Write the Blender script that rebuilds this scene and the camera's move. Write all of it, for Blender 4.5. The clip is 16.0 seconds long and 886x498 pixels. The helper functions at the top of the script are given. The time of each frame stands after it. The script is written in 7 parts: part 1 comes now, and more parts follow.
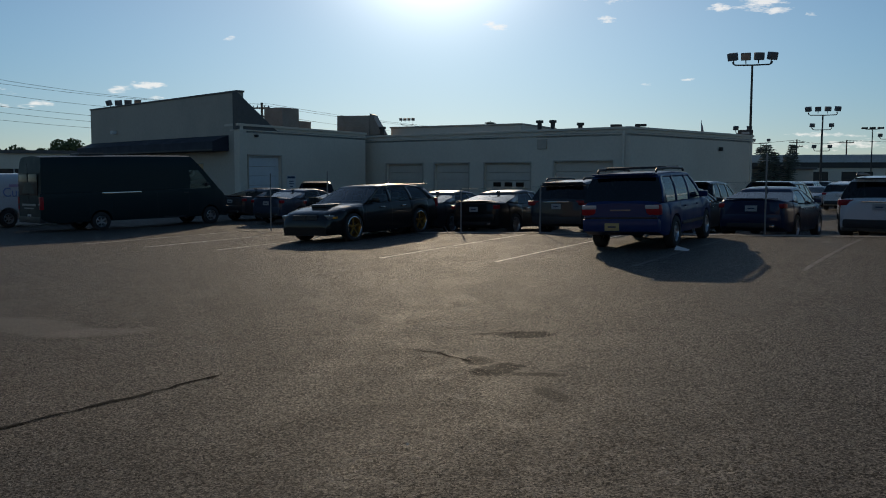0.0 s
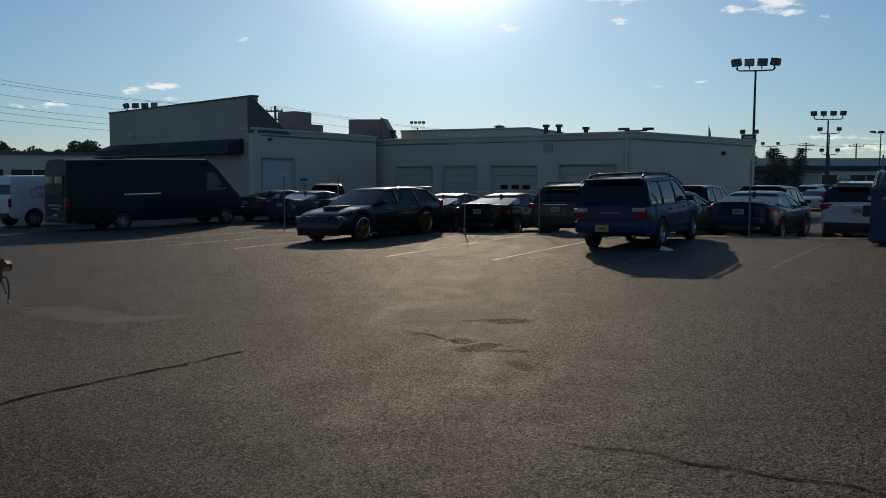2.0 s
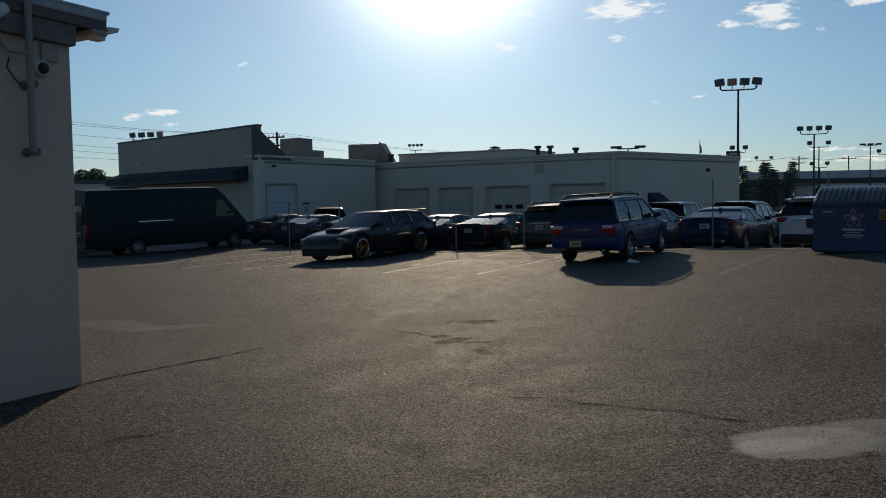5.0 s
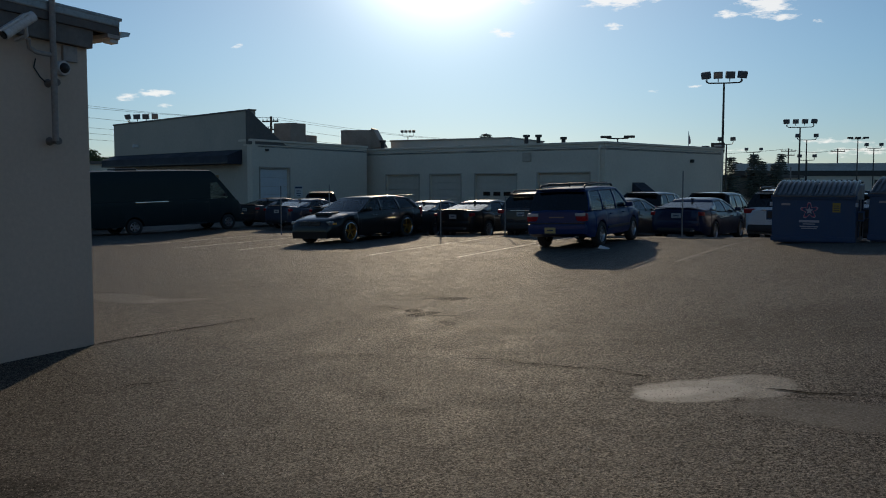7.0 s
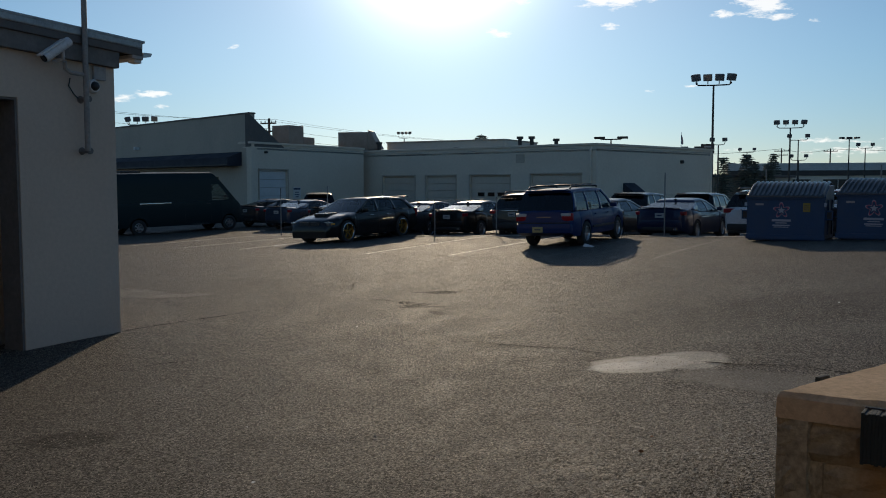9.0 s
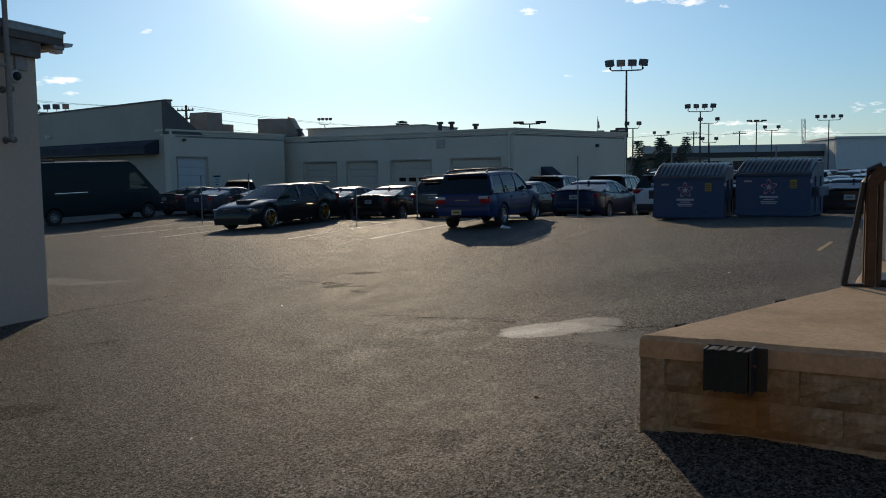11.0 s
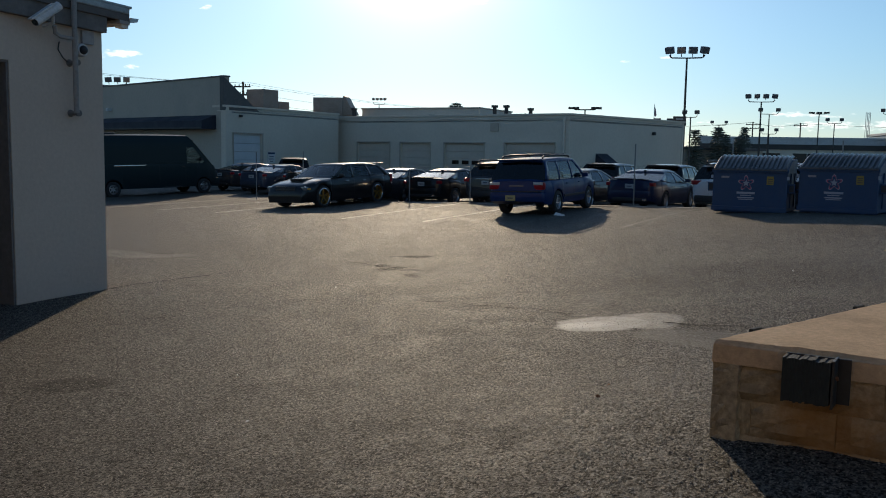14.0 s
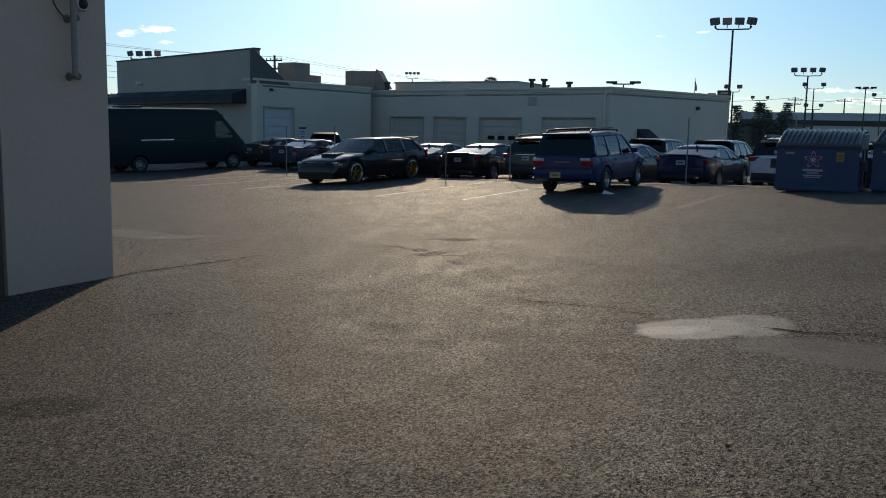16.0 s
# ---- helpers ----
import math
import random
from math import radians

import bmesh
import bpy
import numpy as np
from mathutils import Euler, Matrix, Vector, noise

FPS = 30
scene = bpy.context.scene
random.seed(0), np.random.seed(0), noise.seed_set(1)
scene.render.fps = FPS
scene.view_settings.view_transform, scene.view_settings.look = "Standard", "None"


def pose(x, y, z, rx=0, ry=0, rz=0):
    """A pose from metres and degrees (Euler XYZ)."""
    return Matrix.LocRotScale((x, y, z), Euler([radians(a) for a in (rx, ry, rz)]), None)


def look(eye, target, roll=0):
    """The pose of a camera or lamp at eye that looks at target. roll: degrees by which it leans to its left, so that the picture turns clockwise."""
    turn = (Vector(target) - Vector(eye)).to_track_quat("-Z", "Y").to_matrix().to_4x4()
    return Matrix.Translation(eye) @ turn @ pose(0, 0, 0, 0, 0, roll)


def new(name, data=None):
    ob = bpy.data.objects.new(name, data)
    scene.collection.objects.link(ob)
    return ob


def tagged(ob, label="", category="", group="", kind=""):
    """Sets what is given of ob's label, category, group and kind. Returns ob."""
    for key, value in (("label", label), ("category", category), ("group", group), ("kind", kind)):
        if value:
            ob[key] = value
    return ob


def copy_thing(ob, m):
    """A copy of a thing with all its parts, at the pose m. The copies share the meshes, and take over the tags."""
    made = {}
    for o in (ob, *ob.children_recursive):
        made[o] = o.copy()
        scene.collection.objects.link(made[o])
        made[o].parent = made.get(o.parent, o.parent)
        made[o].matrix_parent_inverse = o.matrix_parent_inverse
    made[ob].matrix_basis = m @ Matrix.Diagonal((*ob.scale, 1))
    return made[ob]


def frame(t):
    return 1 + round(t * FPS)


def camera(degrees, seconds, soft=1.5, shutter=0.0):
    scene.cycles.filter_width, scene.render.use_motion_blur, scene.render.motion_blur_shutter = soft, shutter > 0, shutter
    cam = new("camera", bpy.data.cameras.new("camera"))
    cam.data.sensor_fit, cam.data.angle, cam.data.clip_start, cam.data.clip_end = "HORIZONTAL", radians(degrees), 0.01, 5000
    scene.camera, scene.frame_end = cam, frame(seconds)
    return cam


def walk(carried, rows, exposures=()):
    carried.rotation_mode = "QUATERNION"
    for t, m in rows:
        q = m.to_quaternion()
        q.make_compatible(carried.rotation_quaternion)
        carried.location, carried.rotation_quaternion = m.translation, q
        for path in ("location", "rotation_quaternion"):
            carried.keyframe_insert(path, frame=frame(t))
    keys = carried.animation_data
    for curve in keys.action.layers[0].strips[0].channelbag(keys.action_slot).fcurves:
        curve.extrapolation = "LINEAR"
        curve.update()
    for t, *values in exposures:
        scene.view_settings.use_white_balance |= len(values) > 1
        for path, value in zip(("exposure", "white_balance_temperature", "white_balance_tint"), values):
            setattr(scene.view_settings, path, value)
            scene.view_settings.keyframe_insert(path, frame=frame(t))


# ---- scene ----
cam = camera(53.4, 16.0, soft=1.0)
PATH = [
    (0, (0.249, 0.032, 1.403), (0.2255, 2.0256, 1.2427), 0.18),
    (0.5, (0.254, -0.388, 1.445), (0.1439, 1.6040, 1.2994), 0.28),
    (1, (0.224, -0.772, 1.452), (0.1727, 1.2217, 1.3065), -0.59),
    (1.5, (0.357, -1.008, 1.441), (0.3689, 0.9869, 1.2968), -0.10),
    (2, (0.483, -1.340, 1.464), (0.4331, 0.6530, 1.3072), 0.37),
    (2.5, (0.470, -1.788, 1.476), (0.4022, 0.2047, 1.3218), -0.01),
    (3, (0.545, -2.024, 1.496), (0.5086, -0.0301, 1.3477), -0.59),
    (3.5, (0.727, -2.324, 1.524), (0.6840, -0.3291, 1.3875), -0.65),
    (4, (0.756, -2.625, 1.523), (0.6858, -0.6303, 1.3996), -0.47),
    (4.2, (0.754, -2.820, 1.527), (0.6838, -0.8247, 1.4148), -0.62),
    (6.3, (1.025, -4.438, 1.584), (1.0030, -2.4411, 1.4671), -0.15),
    (6.5, (1.045, -4.547, 1.583), (1.0231, -2.5511, 1.4582), 0.12),
    (7, (1.144, -4.837, 1.588), (1.1044, -2.8423, 1.4435), 0.12),
    (7.5, (1.129, -5.149, 1.583), (1.0766, -3.1563, 1.4247), 0.01),
    (8, (1.116, -5.458, 1.600), (1.0772, -3.4653, 1.4361), -0.25),
    (8.5, (1.212, -5.827, 1.633), (1.1965, -3.8328, 1.4830), -0.03),
    (9, (1.279, -6.065, 1.632), (1.2458, -4.0700, 1.4881), -0.03),
    (9.5, (1.273, -6.322, 1.624), (1.2434, -4.3275, 1.4747), -0.16),
    (10, (1.308, -6.513, 1.631), (1.3919, -4.5211, 1.4775), -1.07),
    (10.2, (1.345, -6.553, 1.604), (1.4869, -4.5636, 1.4597), -1.64),
    (12.3, (1.249, -6.956, 1.622), (1.3693, -4.9746, 1.3756), 0.70),
    (12.5, (1.224, -6.967, 1.631), (1.3629, -4.9862, 1.3951), 1.11),
    (13, (1.178, -6.990, 1.642), (1.3189, -5.0068, 1.4259), 0.71),
    (13.5, (1.204, -6.820, 1.634), (1.3366, -4.8366, 1.4101), 0.49),
    (14, (1.241, -6.589, 1.640), (1.2706, -4.6006, 1.4233), 1.03),
    (14.5, (1.202, -6.269, 1.612), (1.2146, -4.2821, 1.3830), 0.87),
    (15, (1.130, -5.941, 1.621), (1.1714, -3.9560, 1.3804), 0.39),
    (15.5, (1.129, -5.519, 1.599), (1.1445, -3.5347, 1.3468), 0.63),
    (16, (1.047, -5.097, 1.569), (1.0065, -3.1158, 1.2979), 1.13),
]
EXPOSURES = [(0, -0.20), (4, -0.14), (6.5, -0.14), (8, 0.0), (9, 0.06), (10, 0.08), (12.5, 0.41), (16, 0.43)]
walk(cam, [(t, look(eye, target, roll)) for t, eye, target, roll in PATH], EXPOSURES)


# ---------------------------------------------------------------- world, sun
SUN_EL, SUN_AZ = 17.8, -1.3          # degrees above the horizon; degrees to the right of +y


def sun_direction():
    e, a = radians(SUN_EL), radians(SUN_AZ)
    return Vector((math.sin(a) * math.cos(e), math.cos(a) * math.cos(e), math.sin(e)))


def build_world():
    w = bpy.data.worlds.new("sky")
    w.use_nodes = True
    nt = w.node_tree
    n, l = nt.nodes, nt.links
    n.clear()
    out = n.new("ShaderNodeOutputWorld")
    bg = n.new("ShaderNodeBackground")
    bg.inputs["Strength"].default_value = 0.074
    sky = n.new("ShaderNodeTexSky")
    sky.sky_type = "NISHITA"
    sky.sun_disc = False
    sky.sun_elevation = radians(SUN_EL)
    sky.sun_rotation = radians(SUN_AZ)
    sky.altitude = 900
    sky.air_density = 1.0
    sky.dust_density = 0.2
    sky.ozone_density = 4.0
    coord = n.new("ShaderNodeTexCoord")
    noise_t = n.new("ShaderNodeTexNoise")
    mapping = n.new("ShaderNodeMapping")
    mapping.inputs["Scale"].default_value = (1, 1, 3.5)
    noise_t.inputs["Scale"].default_value = 52
    noise_t.inputs["Detail"].default_value = 7
    noise_t.inputs["Roughness"].default_value = 0.62
    l.new(coord.outputs["Generated"], mapping.inputs["Vector"])
    l.new(mapping.outputs["Vector"], noise_t.inputs["Vector"])
    total = None
    # small fair-weather clouds: azimuth, elevation, half width, half height, strength
    for az, el, hw, hh, k in CLOUDS:
        a, e = radians(az), radians(el)
        d = Vector((math.sin(a) * math.cos(e), math.cos(a) * math.cos(e), math.sin(e)))
        right = Vector((math.cos(a), -math.sin(a), 0))
        up = right.cross(d)
        mags = []
        for axis, half in ((right, hw), (up, hh)):
            dot = n.new("ShaderNodeVectorMath")
            dot.operation = "DOT_PRODUCT"
            l.new(coord.outputs["Generated"], dot.inputs[0])
            dot.inputs[1].default_value = axis / radians(half)
            sq = n.new("ShaderNodeMath")
            sq.operation = "MULTIPLY_ADD"
            l.new(dot.outputs["Value"], sq.inputs[0])
            l.new(dot.outputs["Value"], sq.inputs[1])
            sq.inputs[2].default_value = 0
            mags.append((sq, dot))
            if axis is up:
                off = -d.dot(axis) / radians(half)
                dot2 = n.new("ShaderNodeMath")
                dot2.operation = "ADD"
                dot2.inputs[1].default_value = off
                l.new(dot.outputs["Value"], dot2.inputs[0])
                l.new(dot2.outputs[0], sq.inputs[0])
                l.new(dot2.outputs[0], sq.inputs[1])
        add = n.new("ShaderNodeMath")
        add.operation = "ADD"
        l.new(mags[0][0].outputs[0], add.inputs[0])
        l.new(mags[1][0].outputs[0], add.inputs[1])
        fall = n.new("ShaderNodeMapRange")
        fall.inputs["From Min"].default_value = 0.0
        fall.inputs["From Max"].default_value = 1.0
        fall.inputs["To Min"].default_value = k
        fall.inputs["To Max"].default_value = 0.0
        l.new(add.outputs[0], fall.inputs["Value"])
        front = n.new("ShaderNodeVectorMath")
        front.operation = "DOT_PRODUCT"
        l.new(coord.outputs["Generated"], front.inputs[0])
        front.inputs[1].default_value = d
        gate = n.new("ShaderNodeMath")
        gate.operation = "GREATER_THAN"
        gate.inputs[1].default_value = 0.5
        l.new(front.outputs["Value"], gate.inputs[0])
        mul = n.new("ShaderNodeMath")
        mul.operation = "MULTIPLY"
        l.new(fall.outputs["Result"], mul.inputs[0])
        l.new(gate.outputs[0], mul.inputs[1])
        if total is None:
            total = mul.outputs[0]
        else:
            mx = n.new("ShaderNodeMath")
            mx.operation = "MAXIMUM"
            l.new(total, mx.inputs[0])
            l.new(mul.outputs[0], mx.inputs[1])
            total = mx.outputs[0]
    # cloud cover = mask + noise, thresholded
    summ = n.new("ShaderNodeMath")
    summ.operation = "ADD"
    l.new(total, summ.inputs[0])
    lumps = n.new("ShaderNodeMath")
    lumps.operation = "MULTIPLY_ADD"
    lumps.inputs[1].default_value = 2.0
    lumps.inputs[2].default_value = -0.56
    l.new(noise_t.outputs["Fac"], lumps.inputs[0])
    l.new(lumps.outputs[0], summ.inputs[1])
    cover = n.new("ShaderNodeMapRange")
    cover.inputs["From Min"].default_value = 0.92
    cover.inputs["From Max"].default_value = 1.28
    cover.inputs["To Max"].default_value = 0.75
    l.new(summ.outputs[0], cover.inputs["Value"])
    # clear dry air: a little bluer than the standard sky
    blue = n.new("ShaderNodeMix")
    blue.data_type = "RGBA"
    blue.blend_type = "MULTIPLY"
    blue.inputs["Factor"].default_value = 1.0
    height = n.new("ShaderNodeSeparateXYZ")
    l.new(coord.outputs["Generated"], height.inputs[0])
    low_air = n.new("ShaderNodeMapRange")
    low_air.interpolation_type = "SMOOTHSTEP"
    low_air.inputs["From Min"].default_value = 0.0
    low_air.inputs["From Max"].default_value = 0.17
    l.new(height.outputs["Z"], low_air.inputs["Value"])
    tone = n.new("ShaderNodeMix")
    tone.data_type = "RGBA"
    tone.inputs["A"].default_value = (0.77, 0.83, 0.90, 1)
    tone.inputs["B"].default_value = (0.93, 1.03, 1.0, 1)
    l.new(low_air.outputs["Result"], tone.inputs["Factor"])
    l.new(tone.outputs["Result"], blue.inputs["B"])
    l.new(sky.outputs["Color"], blue.inputs["A"])
    # bright haze round the sun
    near = n.new("ShaderNodeVectorMath")
    near.operation = "DOT_PRODUCT"
    l.new(coord.outputs["Generated"], near.inputs[0])
    near.inputs[1].default_value = sun_direction()
    glow = None
    for power, gain in ((230, 38.0), (60, 1.5), (14, 2.9)):
        pw = n.new("ShaderNodeMath")
        pw.operation = "POWER"
        pw.use_clamp = True
        pos_only = n.new("ShaderNodeMath")
        pos_only.operation = "MAXIMUM"
        pos_only.inputs[1].default_value = 0.0
        l.new(near.outputs["Value"], pos_only.inputs[0])
        l.new(pos_only.outputs[0], pw.inputs[0])
        pw.inputs[1].default_value = power
        sc = n.new("ShaderNodeMath")
        sc.operation = "MULTIPLY"
        sc.inputs[1].default_value = gain
        l.new(pw.outputs[0], sc.inputs[0])
        if glow is None:
            glow = sc.outputs[0]
        else:
            ad = n.new("ShaderNodeMath")
            ad.operation = "ADD"
            l.new(glow, ad.inputs[0])
            l.new(sc.outputs[0], ad.inputs[1])
            glow = ad.outputs[0]
    halo = n.new("ShaderNodeVectorMath")
    halo.operation = "MULTIPLY_ADD"
    halo.inputs[1].default_value = (1.0, 0.98, 0.93)
    l.new(glow, halo.inputs[0])
    l.new(blue.outputs["Result"], halo.inputs[2])
    mix = n.new("ShaderNodeMix")
    mix.data_type = "RGBA"
    l.new(cover.outputs["Result"], mix.inputs["Factor"])
    l.new(halo.outputs["Vector"], mix.inputs["A"])
    mix.inputs["B"].default_value = (15, 14.6, 14, 1)
    l.new(mix.outputs["Result"], bg.inputs["Color"])
    l.new(bg.outputs[0], out.inputs["Surface"])
    scene.world = w


CLOUDS = [(4.0, 11.6, 1.2, 0.45, 0.72), (2.6, 9.63, 1.3, 0.45, 0.76), (9.6, 9.83, 1.0, 0.42, 0.72), (9.9, 11.6, 3.4, 0.95, 0.85), (18.7, 10.8, 2.7, 1.1, 0.85),
          (16.4, 10.3, 1.1, 0.45, 0.7), (19.8, 10.0, 1.3, 0.4, 0.72), (23.6, 11.0, 2.0, 0.4, 0.75), (21.7, 9.63, 0.6, 0.25, 0.66), (14.7, 6.12, 0.9, 0.16, 0.66),
          (12.15, 5.85, 0.7, 0.14, 0.66), (-14.2, 8.6, 0.55, 0.28, 0.68), (-18.9, 5.6, 1.7, 0.42, 0.8), (-20.8, 5.25, 1.3, 0.35, 0.7), (-18.6, 4.85, 0.8, 0.22, 0.6),
          (-24.9, 4.3, 1.6, 0.3, 0.7), (-26.3, 4.16, 2.2, 0.3, 0.72), (-26.9, 4.94, 1.2, 0.35, 0.66), (-31, 5.2, 3.0, 0.5, 0.66),
          (23.5, 2.7, 4.2, 0.32, 0.6), (25.5, 2.0, 7.0, 0.5, 0.66), (16.6, 2.2, 1.6, 0.35, 0.58), (29.4, 3.54, 1.6, 0.3, 0.62), (34.0, 3.2, 8.0, 0.6, 0.62), (47.0, 4.0, 10.0, 0.7, 0.62)]
build_world()
sun = new("sun", bpy.data.lights.new("sun", "SUN"))
sun.data.energy = 1.8
sun.data.angle = radians(0.6)
sun.data.color = (1.0, 0.80, 0.55)
sun.matrix_world = look(sun_direction() * 50, (0, 0, 0))

# ---------------------------------------------------------------- materials
MATS = {}


def link_noise(nt, scale, detail=6, rough=0.6, vec=None):
    t = nt.nodes.new("ShaderNodeTexNoise")
    t.inputs["Scale"].default_value = scale
    t.inputs["Detail"].default_value = detail
    t.inputs["Roughness"].default_value = rough
    if vec is not None:
        nt.links.new(vec, t.inputs["Vector"])
    return t


def ramp(nt, value, a, b, lo=0.0, hi=1.0):
    r = nt.nodes.new("ShaderNodeMapRange")
    r.inputs["From Min"].default_value = a
    r.inputs["From Max"].default_value = b
    r.inputs["To Min"].default_value = lo
    r.inputs["To Max"].default_value = hi
    nt.links.new(value, r.inputs["Value"])
    return r.outputs["Result"]


def mixc(nt, fac, a, b, mode="MIX"):
    m = nt.nodes.new("ShaderNodeMix")
    m.data_type = "RGBA"
    m.blend_type = mode
    for key, v in (("Factor", fac), ("A", a), ("B", b)):
        if isinstance(v, bpy.types.NodeSocket):
            nt.links.new(v, m.inputs[key])
        elif key == "Factor":
            m.inputs[key].default_value = v
        else:
            m.inputs[key].default_value = (*v, 1)
    return m.outputs["Result"]


def mat(name, color, rough=0.6, metal=0.0, grain=25.0, vary=0.18, stain=0.15, stain_scale=1.2, bump=0.0, bump_scale=60.0,
        coat=0.0, spec=0.5, world=False, tint=None, random_obj=0.0):
    """A painted or natural surface: colour with fine grain and broad stains, roughness variation and bump."""
    if name in MATS:
        return MATS[name]
    m = bpy.data.materials.new(name)
    m.use_nodes = True
    nt = m.node_tree
    p = nt.nodes["Principled BSDF"]
    tc = nt.nodes.new("ShaderNodeTexCoord")
    vec = tc.outputs["Object"]
    if world:
        geo = nt.nodes.new("ShaderNodeNewGeometry")
        vec = geo.outputs["Position"]
    fine = link_noise(nt, grain, 5, 0.65, vec)
    broad = link_noise(nt, stain_scale, 5, 0.6, vec)
    dark = tuple(c * (1 - vary) for c in color)
    light = tuple(min(1, c * (1 + vary)) for c in color)
    col = mixc(nt, ramp(nt, fine.outputs["Fac"], 0.3, 0.7), dark, light)
    st = tint or tuple(c * 0.6 for c in color)
    f = ramp(nt, broad.outputs["Fac"], 0.45, 0.75, 0, stain)
    col = mixc(nt, f, col, st)
    if random_obj:
        oi = nt.nodes.new("ShaderNodeObjectInfo")
        col = mixc(nt, ramp(nt, oi.outputs["Random"], 0, 1, 0, random_obj), col, tuple(c * 0.45 for c in color))
    nt.links.new(col, p.inputs["Base Color"])
    nt.links.new(ramp(nt, broad.outputs["Fac"], 0.3, 0.7, max(0.02, rough * 0.85), min(1, rough * 1.15)), p.inputs["Roughness"])
    p.inputs["Metallic"].default_value = metal
    p.inputs["Specular IOR Level"].default_value = spec
    if coat:
        p.inputs["Coat Weight"].default_value = coat
        p.inputs["Coat Roughness"].default_value = 0.025
    if bump:
        bn = link_noise(nt, bump_scale, 4, 0.6, vec)
        b = nt.nodes.new("ShaderNodeBump")
        b.inputs["Strength"].default_value = bump
        b.inputs["Distance"].default_value = 0.01
        nt.links.new(bn.outputs["Fac"], b.inputs["Height"])
        nt.links.new(b.outputs[0], p.inputs["Normal"])
    MATS[name] = m
    return m


def paint(name, color, metal=0.1, rough=0.4, coat=0.6):
    return mat(name, color, rough, metal, 400, 0.10, 0.12, 2.0, spec=0.2, coat=coat, tint=tuple(c * 0.6 + 0.008 for c in color))


def glass(name, tint, clear):
    m = bpy.data.materials.new(name)
    m.use_nodes = True
    nt = m.node_tree
    nt.nodes.clear()
    out = nt.nodes.new("ShaderNodeOutputMaterial")
    tr = nt.nodes.new("ShaderNodeBsdfTransparent")
    tr.inputs["Color"].default_value = (*(c * clear for c in tint), 1)
    gl = nt.nodes.new("ShaderNodeBsdfGlossy")
    gl.inputs["Roughness"].default_value = 0.03
    fr = nt.nodes.new("ShaderNodeFresnel")
    fr.inputs["IOR"].default_value = 1.65
    mx = nt.nodes.new("ShaderNodeMixShader")
    nt.links.new(fr.outputs[0], mx.inputs[0])
    nt.links.new(tr.outputs[0], mx.inputs[1])
    nt.links.new(gl.outputs[0], mx.inputs[2])
    nt.links.new(mx.outputs[0], out.inputs["Surface"])
    MATS[name] = m
    return m


